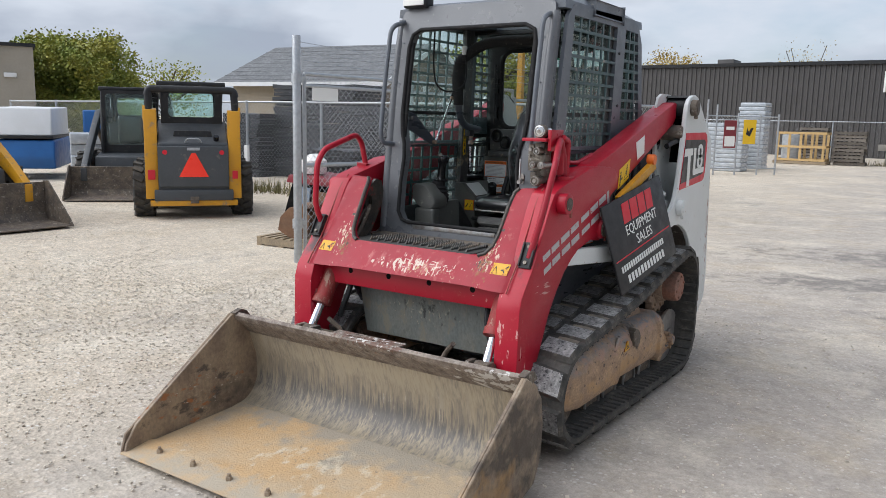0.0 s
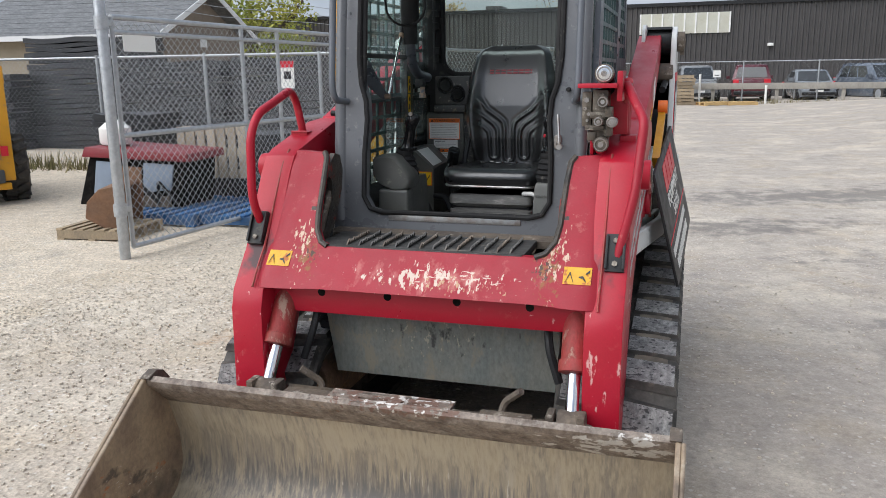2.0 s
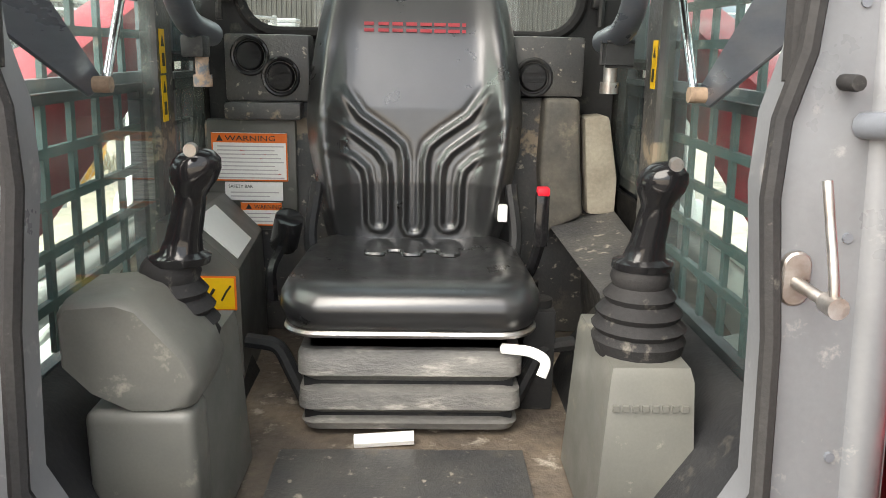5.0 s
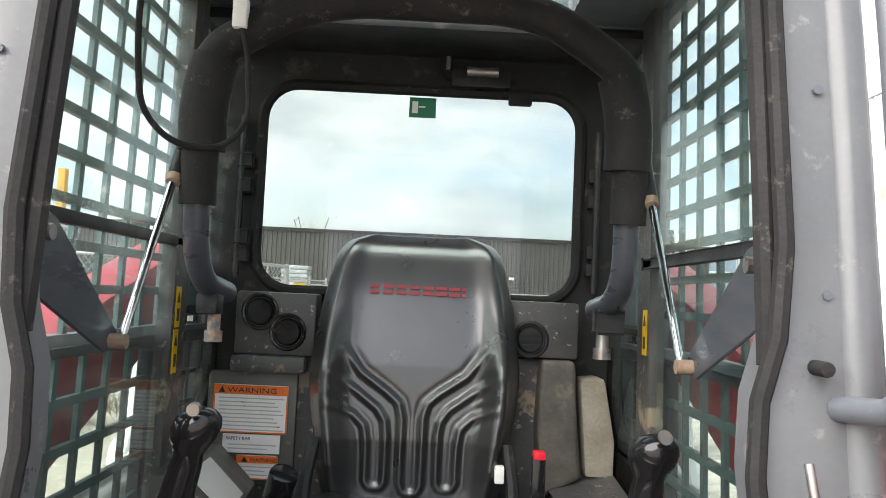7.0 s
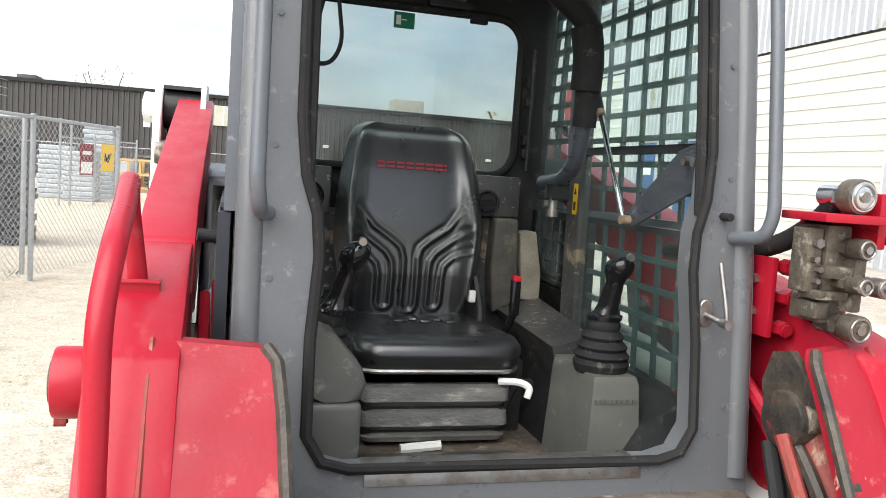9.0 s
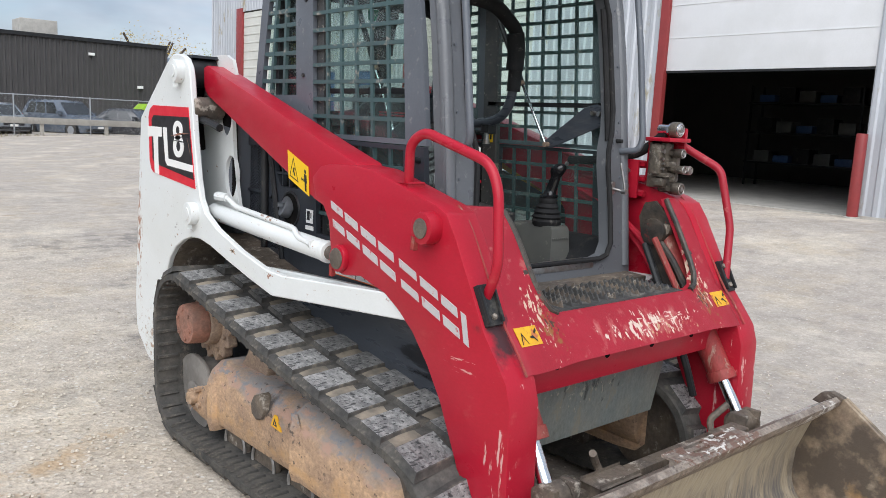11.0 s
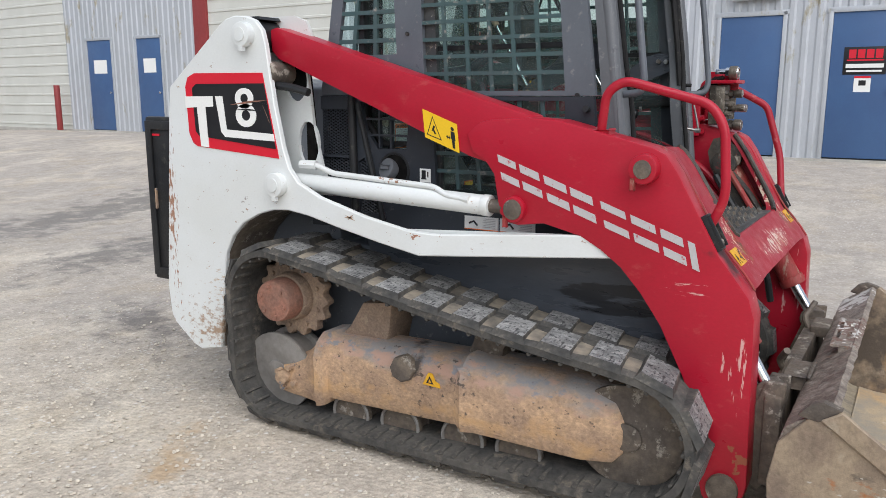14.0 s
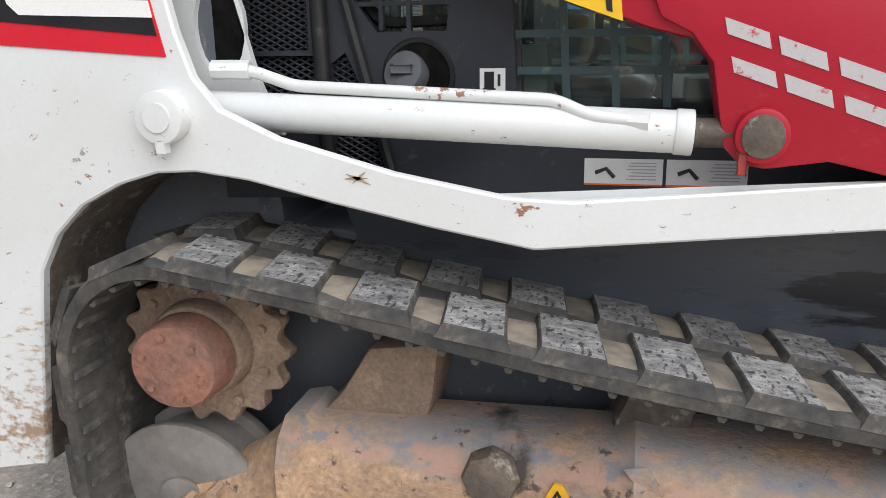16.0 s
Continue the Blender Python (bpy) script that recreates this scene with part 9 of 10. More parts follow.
    part("rear_glass", plate(win_, -0.622, -0.618, axis="y"), GLASS, k)
    fw = round_rect(-0.36, 0.36, 0.95, 1.90, 0.08, 4)
    bm = plate([(-0.43, 0.80), (0.43, 0.80), (0.43, 1.96), (-0.43, 1.96)], 0.52, 0.56, axis="y", holes=[fw])
    part("front_frame", bm, DARK, k)
    part("windscreen", plate(fw, 0.538, 0.542, axis="y"), GLASS, k)
    part("seat", box(-0.22, 0.22, -0.25, 0.2, 0.95, 1.5, 0.06, 3), VINYL, k)
    if with_bucket:
        prof_ = [(1.30, 0.58), (1.28, 0.15), (1.35, 0.03), (1.98, 0.02), (1.98, 0.035), (1.38, 0.06), (1.32, 0.17), (1.34, 0.58)]
        bk = part("bucket", plate(prof_, -0.86, 0.86, w=0.004, seg=1), STEEL_DARK, k, "worn dark steel bucket")
        for s in (-1, 1):
            part("side_wall", plate([(1.30, 0.60), (1.28, 0.15), (1.35, 0.025), (2.0, 0.02), (1.92, 0.12), (1.42, 0.60)], s * 0.86, s * 0.88), STEEL_DARK, bk)
    return k


yaw_ = math.degrees(math.atan2(-0.79, 0.61))
skid_steer(pose(-8.42, 5.42, 0, 0, 0, -math.degrees(math.atan2(-0.80, 0.60))), BODY_YELLOW, False, "yellow and grey skid steer loader seen from its rear")
skid_steer(pose(-11.75, 6.55, 0, 0, 0, -math.degrees(math.atan2(0.74, -0.67))), BODYGREY, True, "dark grey skid steer loader with its bucket down")
skid_steer(pose(-9.85, 2.15, 0, 0, 0, -90), BODY_YELLOW, True, "yellow skid steer loader with a rusty bucket down")

# ---- behind the loaders: sweeper, wrapped pallet, building, tree ----
BLUE = surface("blue_machine_paint", (0.02, 0.12, 0.36), 0.45, second=(0.02, 0.10, 0.30), amount=0.6, scale=2, grain=40, grain_amt=0.06, bump=0.04)
tr_ = thing("blue_and_white_trailer_unit", "blue and white wheeled unit with a sloping white lid", "trailer", m=pose(-16.6, 7.2, 0, 0, 0, -38))
part("body", plate([(-1.3, 0.25), (1.1, 0.25), (1.2, 0.5), (1.15, 0.9), (-1.3, 0.95)], -0.6, 0.6, axis="y", w=0.05, seg=3), BLUE, tr_)
bm = plate([(-1.35, 0.98), (1.15, 1.0), (1.0, 1.62), (-1.35, 1.66)], -0.62, 0.55, axis="y", w=0.04, seg=3)
part("lid", bm, DOOR_WHITE, tr_)
part("lid_edge", box(-1.35, 1.2, -0.64, 0.58, 0.93, 1.0, 0.02), DARK, tr_)
for x in (-0.8, 0.75):
    part("wheel", rod((x, -0.64, 0.30), (x, -0.48, 0.30), 0.31, 24, w=0.04), TYRE, tr_)
part("grille", box(0.45, 0.95, -0.625, -0.59, 0.68, 0.82, 0.02), DARK, tr_)
bb = thing("blue_bin", "blue upright steel bin behind the trailer", "bin", m=pose(-15.4, 8.1, 0, 0, 0, -35))
part("tub", box(-0.4, 0.4, -0.3, 0.3, 0, 1.6, 0.05, 3), BLUE, bb)
part("pole", rod((0.3, 0.35, 0), (0.25, 0.35, 2.0), 0.05, 10), GALV, bb)
WRAP = surface("stretch_wrap", (0.50, 0.53, 0.56), 0.22, second=(0.34, 0.37, 0.40), amount=0.8, scale=5, grain=20, grain_amt=0.12, bump=0.35, stretch=(1, 1, 2.5))
DECKW = surface("pallet_wood", (0.33, 0.26, 0.17), 0.85, second=(0.25, 0.20, 0.14), amount=0.8, scale=4, grain=35, grain_amt=0.25, bump=0.3, vary=0.25)
DECKY = surface("new_crate_wood", (0.52, 0.36, 0.16), 0.8, second=(0.45, 0.30, 0.13), amount=0.7, scale=4, grain=35, grain_amt=0.2, bump=0.2, vary=0.15)
DECKG = surface("grey_pallet_wood", (0.17, 0.15, 0.125), 0.9, second=(0.12, 0.105, 0.09), amount=0.8, scale=4, grain=35, grain_amt=0.25, bump=0.3, vary=0.3)
PBLUE = surface("blue_painted_wood", (0.025, 0.12, 0.30), 0.7, second=(0.07, 0.11, 0.19), amount=0.8, scale=6, grain=40, grain_amt=0.2, bump=0.2, vary=0.2)


def pallet(m, mat, label, group="wooden pallets", w=1.2, d=1.0):
    p = thing("pallet", label, "pallet", group, m=m)
    for k in range(7):
        x = -w / 2 + k * (w - 0.1) / 6
        part("deck_board", box(x, x + 0.1, -d / 2, d / 2, 0.12, 0.14), mat, p)
    for y in (-d / 2 + 0.05, 0, d / 2 - 0.05):
        part("stringer", box(-w / 2, w / 2, y - 0.045, y + 0.045, 0.02, 0.12), mat, p)
    for k in range(3):
        x = -w / 2 + k * (w - 0.12) / 2
        part("bottom_board", box(x, x + 0.12, -d / 2, d / 2, 0, 0.02), mat, p)
    return p


wp = pallet(pose(-14.35, 7.3, 0, 0, 0, -30), DECKW, "wooden pallet under a wrapped load", "wrapped loads")
ld = thing("wrapped_load", "stacked goods in clear stretch wrap on a pallet", "wrapped goods", m=pose(-14.35, 7.3, 0.142, 0, 0, -30))
for j in range(4):
    part("bale", box(-0.56 + 0.02 * (j % 2), 0.56 - 0.03 * (j % 3), -0.46, 0.46, 0.24 * j, 0.24 * j + 0.237, 0.04, 3), WRAP, ld)

TAN = surface("tan_stucco", (0.34, 0.31, 0.26), 0.9, second=(0.30, 0.275, 0.23), amount=0.6, scale=1, grain=10, grain_amt=0.06, bump=0.1)
tb = thing("tan_building", "plain tan stucco building with a wall lamp", "building", m=pose(-33.3, 16.2, 0, 0, 0, 64))
part("wall", box(-20, 0, 0, 14, 0, 4.35), TAN, tb)
part("coping", box(-20.1, 0.1, -0.1, 14.1, 4.35, 4.5), DARK, tb)
part("wall_lamp", box(-1.9, -1.4, -0.35, 0.0, 4.05, 4.3, 0.05), DECAL_WHITE, tb)
part("wall_box", box(-1.2, -0.7, -0.12, 0.0, 3.0, 3.2, 0.03), DOOR_WHITE, tb)

LEAF = surface("autumn_green_leaves", (0.17, 0.215, 0.035), 0.7, second=(0.33, 0.30, 0.045), amount=0.9, scale=0.5, grain=3, grain_amt=0.2, bump=0.0, island=0.3)
LEAF_Y = surface("yellow_leaves", (0.42, 0.29, 0.06), 0.7, second=(0.32, 0.24, 0.06), amount=0.8, scale=0.5, grain=3, grain_amt=0.3, bump=0.0, island=0.4)
BARK = surface("tree_bark", (0.085, 0.065, 0.05), 0.95, second=(0.06, 0.045, 0.035), amount=0.8, scale=5, grain=20, grain_amt=0.3, bump=0.5)


def hash_of(c):
    return int(abs(c.x * 37 + c.y * 53 + c.z * 71))


def tree(m, height, spread, leaves, mat, label, seed=1, clumps=26, leaf=0.11, tight=0.20, low=0.30, limb=0.012):
    r_ = random.Random(seed)
    t = thing("tree", label, "tree", "trees", m=m)
    bm = bmesh.new()
    tips = []
    tube([(0, 0, -0.05), (0.05, 0, height * 0.18), (-0.05, 0.05, height * 0.34)], height * 0.035, 9, bm=bm)
    for k in range(11):
        a = k * 2.4 + r_.random()
        z0 = height * r_.uniform(0.22, 0.36)
        l_ = spread * r_.uniform(0.45, 0.95)
        tip = Vector((math.cos(a) * l_, math.sin(a) * l_, height * r_.uniform(0.5, 0.95)))
        mid = Vector((math.cos(a) * l_ * 0.4, math.sin(a) * l_ * 0.4, (z0 + tip.z) / 2 + 0.1))
        pts = [Vector((0, 0, z0)), mid, tip]
        tube(pts, height * limb, 6, 0.3, bm=bm)
        tips.append(tip), tips.append(mid * 0.4 + tip * 0.6)
    part("trunk", bm, BARK, t)
    v, f = [], []
    for _ in range(clumps):
        tips.append(Vector((r_.gauss(0, 0.45) * spread, r_.gauss(0, 0.45) * spread, height * r_.uniform(low, 0.90))))
    for _ in range(leaves):
        c = tips[r_.randrange(len(tips))]
        g = spread * tight * (0.7 + 0.6 * ((hash_of(c) % 7) / 6))
        p = c + Vector((r_.gauss(0, g), r_.gauss(0, g), r_.gauss(0, g * 0.8)))
        if (p.x / spread) ** 2 + (p.y / spread) ** 2 + ((p.z - height * 0.58) / (height * 0.45)) ** 2 > 1.5 or p.z < height * 0.14:
            continue
        sz = leaf * r_.uniform(0.6, 1.3)
        e1 = Vector((r_.gauss(0, 1), r_.gauss(0, 1), r_.gauss(0, 1))).normalized() * sz
        e2 = e1.orthogonal().normalized() * sz * 0.7
        k = len(v)
        v.extend([tuple(p - e1), tuple(p + e2), tuple(p + e1), tuple(p - e2)])
        f.append((k, k + 1, k + 2, k + 3))
    me = bpy.data.meshes.new("crown")
    me.from_pydata(v, [], f)
    me.materials.append(mat)
    part("crown", me, mat, t)
    return t


tree(pose(-41.9, 23.1, 0), 5.95, 3.7, 70000, LEAF, "broad green tree turning yellow in autumn", 12, 64, 0.085, 0.115, 0.22, 0.009)
tree(pose(-38.5, 22.0, 0), 2.3, 2.4, 6000, LEAF, "low green bush under the broad tree", 13, 30, 0.07, 0.22, 0.2, 0.008)
tree(pose(-42.5, 24.5, 0), 2.4, 2.6, 6000, LEAF, "low green bush under the broad tree", 14, 30, 0.07, 0.22, 0.2, 0.008)
tree(pose(-35.5, 21.0, 0), 2.0, 2.2, 5000, LEAF, "low green bush beside the broad tree", 15, 30, 0.07, 0.22, 0.2, 0.008)
tree(pose(-60, 42, 0), 6.0, 4.0, 2500, LEAF, "distant green tree behind the yard", 4)
tree(pose(-25, 41, 0), 6.4, 3.2, 3500, LEAF, "dark green tree behind the house", 5)
tree(pose(-32, 42, 0), 5.6, 2.6, 2500, LEAF, "small green tree behind the house", 6)
tree(pose(-26.5, 80, 0), 9.3, 3.0, 7000, LEAF_Y, "yellow autumn tree behind the warehouse", 7, 40, 0.11, 0.2, 0.5, 0.005)
tree(pose(-14.0, 82, 0), 9.9, 3.0, 500, LEAF_Y, "nearly bare tree behind the warehouse", 8, 26, 0.08, 0.2, 0.5, 0.0035)
tree(pose(31, 92, 0), 10.5, 6.0, 1800, LEAF_Y, "sparse autumn tree behind the far building", 9)
tree(pose(44, 95, 0), 10, 6.0, 1800, LEAF, "sparse autumn tree behind the far building", 10)

# ---- house behind the fence ----
SHINGLE = surface("grey_roof_shingles", (0.16, 0.165, 0.17), 0.9, second=(0.11, 0.115, 0.12), amount=0.8, scale=3, grain=9, grain_amt=0.4, bump=0.3, stretch=(1, 1, 3), vary=0.12)
SIDING = surface("beige_siding", (0.36, 0.31, 0.235), 0.85, second=(0.32, 0.28, 0.215), amount=0.6, scale=1, grain=10, grain_amt=0.06, bump=0.1)
BRICKW = surface("dull_brown_wall", (0.22, 0.185, 0.15), 0.9, second=(0.18, 0.15, 0.12), amount=0.6, scale=3, grain=20, grain_amt=0.12, bump=0.15)
hm = Matrix(((-0.9875, -0.132, 0, -14.0), (-0.158, 0.991, 0, 17.0), (0, 0, 1, 0), (0, 0, 0, 1)))
hs = thing("bungalow", "beige bungalow with a grey shingled roof and white trim", "house", m=hm)
HL, HD, EZ, RZ = 6.1, 6.0, 2.78, 4.15
part("wall", box(0.05, HL, 0.05, HD, 0, EZ), SIDING, hs)
bm = plate([(0.05, EZ), (HD, EZ), (HD / 2, RZ - 0.12)], 0.05, 0.12, axis="x")
part("gable", bm, BRICKW, hs)
part("gable_wall", box(0.0, 0.06, 0.05, HD, 0, EZ), BRICKW, hs)
def slab(quad, nm, mat, t=0.07):
    return part(nm, loft([[Vector(q) for q in quad], [Vector(q) - Vector((0, 0, t)) for q in quad]]), mat, hs)
O = 0.45
slab([(-O, -O, EZ - 0.1), (HL + O, -O, EZ - 0.1), (HL + O, HD / 2, RZ), (-O, HD / 2, RZ)], "roof", SHINGLE)
slab([(-O, HD + O, EZ - 0.1), (HL + O, HD + O, EZ - 0.1), (HL + O, HD / 2, RZ), (-O, HD / 2, RZ)], "roof", SHINGLE)
part("gable", plate([(0.05, EZ), (HD, EZ), (HD / 2, RZ - 0.12)], HL - 0.07, HL, axis="x"), BRICKW, hs)
for k in range(9):
    t0 = (k + 0.5) / 9
    y, z = -O + (HD / 2 + O) * t0, EZ - 0.1 + (RZ - EZ + 0.1) * t0
    part("shingle_course", loft([[(-O, y, z + 0.012), (HL + O, y, z + 0.012), (HL + O, y + 0.06, z + 0.028), (-O, y + 0.06, z + 0.028)], [(-O, y, z), (HL + O, y, z), (HL + O, y + 0.06, z + 0.01), (-O, y + 0.06, z + 0.01)]]), SHINGLE, hs)
part("fascia", box(-O, HL + O, -O - 0.02, -O + 0.02, EZ - 0.24, EZ - 0.10), DOOR_WHITE, hs)
for s_ in (-1, 1):
    y0 = -O if s_ < 0 else HD + O
    part("barge_board", loft([[(-O - 0.03, y0, EZ - 0.24), (-O, y0, EZ - 0.24), (-O, y0, EZ - 0.06), (-O - 0.03, y0, EZ - 0.06)], [(-O - 0.03, HD / 2, RZ - 0.16), (-O, HD / 2, RZ - 0.16), (-O, HD / 2, RZ + 0.02), (-O - 0.03, HD / 2, RZ + 0.02)]]), DOOR_WHITE, hs)
part("gable_vent", box(-0.02, 0.04, HD / 2 - 0.22, HD / 2 + 0.22, 2.4, 2.75), DOOR_WHITE, hs)

# ---- stacks of black plastic behind the fence ----
BLACKP = surface("black_plastic_sheeting", (0.018, 0.020, 0.024), 0.4, second=(0.035, 0.037, 0.042), amount=0.8, scale=3, grain=30, grain_amt=0.25, bump=0.35, stretch=(0.4, 0.4, 2))


def black_stack(m, w, d, h, seed, label):
    r_ = random.Random(seed)
    t = thing("stacked_plastic_trays", label, "stack", "black stacks", m=m)
    z = 0.0
    while z < h:
        th = r_.uniform(0.08, 0.14)
        a, b = r_.uniform(-0.05, 0.05), r_.uniform(-0.05, 0.05)
        rings = []
        for i in range(7):
            x = -w / 2 + a + w * i / 6
            dz = 0.02 * math.sin(i * 1.7 + seed + z * 9)
            rings.append([(x, -d / 2 + b, z + dz), (x, d / 2 + b, z), (x, d / 2 + b, z + th * 0.85), (x, -d / 2 + b, z + th * 0.85 + dz)])
        part("tray", soften(loft(rings), 0.015, 1, 50), BLACKP, t)
        z += th
    return t


black_stack(pose(-11.9, 12.3, 0, 0, 0, 4), 2.6, 1.2, 2.35, 1, "tall stack of black plastic sheets behind the fence")
black_stack(pose(-13.8, 11.6, 0, 0, 0, 4), 1.3, 1.2, 1.55, 2, "stack of black plastic sheets behind the fence")
black_stack(pose(-9.4, 12.0, 0, 0, 0, 4), 2.2, 1.2, 1.75, 3, "stack of black plastic trays behind the fence")
black_stack(pose(-6.9, 12.2, 0, 0, 0, 4), 2.3, 1.2, 1.8, 4, "stack of black plastic trays behind the fence")
black_stack(pose(-4.6, 12.8, 0, 0, 0, 4), 1.7, 1.1, 1.55, 5, "stack of black plastic trays behind the fence")
black_stack(pose(-7.4, 8.0, 0, 0, 0, 4), 1.0, 0.8, 0.9, 7, "low stack of black plastic by the fence")
wt = thing("white_stake", "white plastic stake standing by the fence", "post", m=pose(-10.3, 8.2, 0))
part("stake", box(-0.05, 0.05, -0.03, 0.03, -0.02, 0.95, 0.008), DECAL_WHITE, wt)

# ---- things just behind the gate ----
for k, (x, y, yaw) in enumerate(((-4.62, 4.0, 6), (-3.95, 5.1, 3), (-4.2, 6.3, 8))):
    pallet(pose(x, y, 0.0, 0, 0, yaw) @ Matrix.Diagonal((0.62 if k == 0 else 0.9, 0.62 if k == 0 else 0.9, 0.8, 1)), PBLUE if k else DECKW, "blue painted wooden pallet on the gravel" if k else "weathered wooden pallet under a rusty bucket")
pallet(pose(-4.55, 4.9, 0.0, 0, 0, 3) @ Matrix.Diagonal((0.8, 0.8, 0.9, 1)), PBLUE, "blue painted wooden pallet on the gravel")
RUSTB = surface("rusty_brown_plate", (0.20, 0.105, 0.055), 0.7, second=(0.15, 0.085, 0.05), amount=0.8, scale=4, grain=30, grain_amt=0.2, bump=0.2)
rb = thing("rusty_bucket_attachment", "rusty brown digging bucket resting on a pallet", "bucket", m=pose(-4.66, 4.08, 0.113, 0, -32, 205) @ Matrix.Scale(0.72, 4))
prof_ = [(-0.30, 0.0), (0.25, 0.02), (0.33, 0.2), (0.28, 0.42), (0.08, 0.58), (0.02, 0.56), (0.2, 0.38), (0.24, 0.2), (0.18, 0.08), (-0.30, 0.04)]
part("shell", plate(prof_, -0.42, 0.42, axis="y", w=0.006, seg=1), RUSTB, rb)
for s_ in (-1, 1):
    part("side_plate", plate([(-0.32, 0.0), (0.25, 0.0), (0.33, 0.2), (0.28, 0.42), (0.08, 0.60), (-0.08, 0.50)], s_ * 0.42, s_ * 0.45, axis="y", w=0.005, seg=1), RUSTB, rb)
REDH = surface("faded_dark_red_paint", (0.20, 0.020, 0.03), 0.5, second=(0.19, 0.03, 0.03), amount=0.7, scale=4, grain=40, grain_amt=0.12, bump=0.1)
rc = thing("scrap_engine_cover", "faded dark red machine cover with a grey side panel", "machine part", m=pose(-4.95, 5.25, 0.127, 0, 0, 5) @ Matrix.Scale(0.85, 4))
# one solid block; near black paints the shade under the cover
part("frame", plate([(-0.95, 0.0), (0.55, 0.0), (0.62, 0.62), (-0.72, 0.66)], -0.45, 0.35, axis="y", w=0.02), PIT_SHADE, rc)
part("top_cover", plate([(-0.80, 0.63), (0.72, 0.58), (0.70, 0.68), (-0.74, 0.76)], -0.52, 0.42, axis="y", w=0.02), REDH, rc)
part("side_panel", plate([(-0.70, 0.16), (-0.40, 0.18), (-0.34, 0.56), (-0.62, 0.58)], -0.475, -0.45, axis="y", w=0.005), BLUEGREY, rc)
part("side_panel", plate([(0.02, 0.18), (0.42, 0.22), (0.48, 0.54), (0.06, 0.56)], -0.475, -0.45, axis="y", w=0.005), BLUEGREY, rc)
part("rusty_plate", plate([(-0.36, 0.16), (0.0, 0.18), (0.02, 0.50), (-0.30, 0.52)], -0.47, -0.45, axis="y", w=0.005), RUSTB, rc)
for k in range(4):
    part("pipe", tube([(-0.5 + 0.25 * k, -0.50, 0.10), (-0.42 + 0.25 * k, -0.60, 0.20 + 0.05 * k), (-0.2 + 0.25 * k, -0.56, 0.06)], 0.022, 8, 0.05), DARK, rc)
part("lower_block", box(-0.6, 0.4, -0.5, 0.3, 0.0, 0.14, 0.02), STEEL_DARK, rc)
jg = thing("white_jug", "white plastic jug standing behind the gate", "jug", m=pose(-5.40, 5.1, 0.775))
part("jug_body", loft([[(r * math.cos(a), r * math.sin(a), z) for a in np.linspace(0, 6.283, 16, endpoint=False)] for z, r in ((0, 0.15), (0.03, 0.17), (0.18, 0.17), (0.24, 0.10), (0.27, 0.04))]), DECAL_WHITE, jg)
DECKL = surface("pale_pallet_wood", (0.46, 0.40, 0.32), 0.85, second=(0.36, 0.31, 0.24), amount=0.8, scale=4, grain=35, grain_amt=0.2, bump=0.3, vary=0.2)
up = pallet(pose(-4.7, 6.0, 0.62, 90, 0, 4), DECKL, "weathered wooden pallet standing upright", "wooden pallets", 0.9, 0.6)
cr_ = thing("grey_crate", "grey plastic crate supporting an upright pallet", "crate", m=pose(-4.7, 6.15, 0))
part("tub", box(-0.55, 0.55, -0.3, 0.35, 0.0, 0.32, 0.02), DARK, cr_)
rl_ = thing("yellow_reel", "yellow steel reel leaning in the yard", "reel", m=pose(-3.9, 8.2, 0.0, 0, 0, 20))
for y in (-0.2, 0.2):
    part("flange", moved(rod((0, y - 0.02, 0.42), (0, y + 0.02, 0.42), 0.42, 30, w=0.006), Matrix.Identity(4)), BODY_YELLOW, rl_)
part("drum", rod((0, -0.2, 0.42), (0, 0.2, 0.42), 0.2, 20), DARK, rl_)
black_stack(pose(-4.6, 7.6, 0, 0, 0, 10), 1.6, 0.7, 0.75, 8, "dark scrap stacked behind the gate")
ns = thing("fence_notice", "small red and white notice hanging on the fence", "sign", m=pose(-5.45, 9.15, 0, 0, 0, 6))
part("plate", box(-0.11, 0.11, -0.03, -0.02, 1.30, 1.72), DECAL_WHITE, ns)
part("red_band", box(-0.11, 0.11, -0.034, -0.03, 1.62, 1.72), DECAL_RED, ns)
part("dark_mark", box(-0.06, 0.06, -0.034, -0.03, 1.44, 1.56), DECAL_BLACK, ns)
ym = thing("yellow_mast", "yellow steel mast standing behind the gate", "mast", m=pose(-4.85, 9.75, 0))
part("mast", box(-0.05, 0.05, -0.05, 0.05, 0, 2.9, 0.01), BODY_YELLOW, ym)

# weeds along the fence
DRY = surface("dry_weeds", (0.21, 0.17, 0.085), 0.9, second=(0.14, 0.14, 0.05), amount=0.8, scale=2, grain=5, grain_amt=0.3, bump=0.0, island=0.4)
r_ = random.Random(9)
v, f = [], []
for _ in range(2600):
    t_ = r_.random()
    if r_.random() < 0.6:
        x, y = -11.5 + 8.3 * t_ + r_.gauss(0, 0.2), 8.65 + 0.8 * t_ + r_.gauss(0, 0.22)
    else:
        x, y = -2 + 16 * t_, 35.6 + r_.gauss(0, 0.25)
    h = r_.uniform(0.06, 0.34)
    a = r_.random() * 6.28
    k = len(v)
    w_ = 0.012
    v.extend([(x - w_ * math.cos(a), y - w_ * math.sin(a), -0.01), (x + w_ * math.cos(a), y + w_ * math.sin(a), -0.01), (x + r_.gauss(0, 0.07), y + r_.gauss(0, 0.07), h)])
    f.append((k, k + 1, k + 2))
me = bpy.data.meshes.new("weeds")
me.from_pydata(v, [], f)
me.materials.append(DRY)
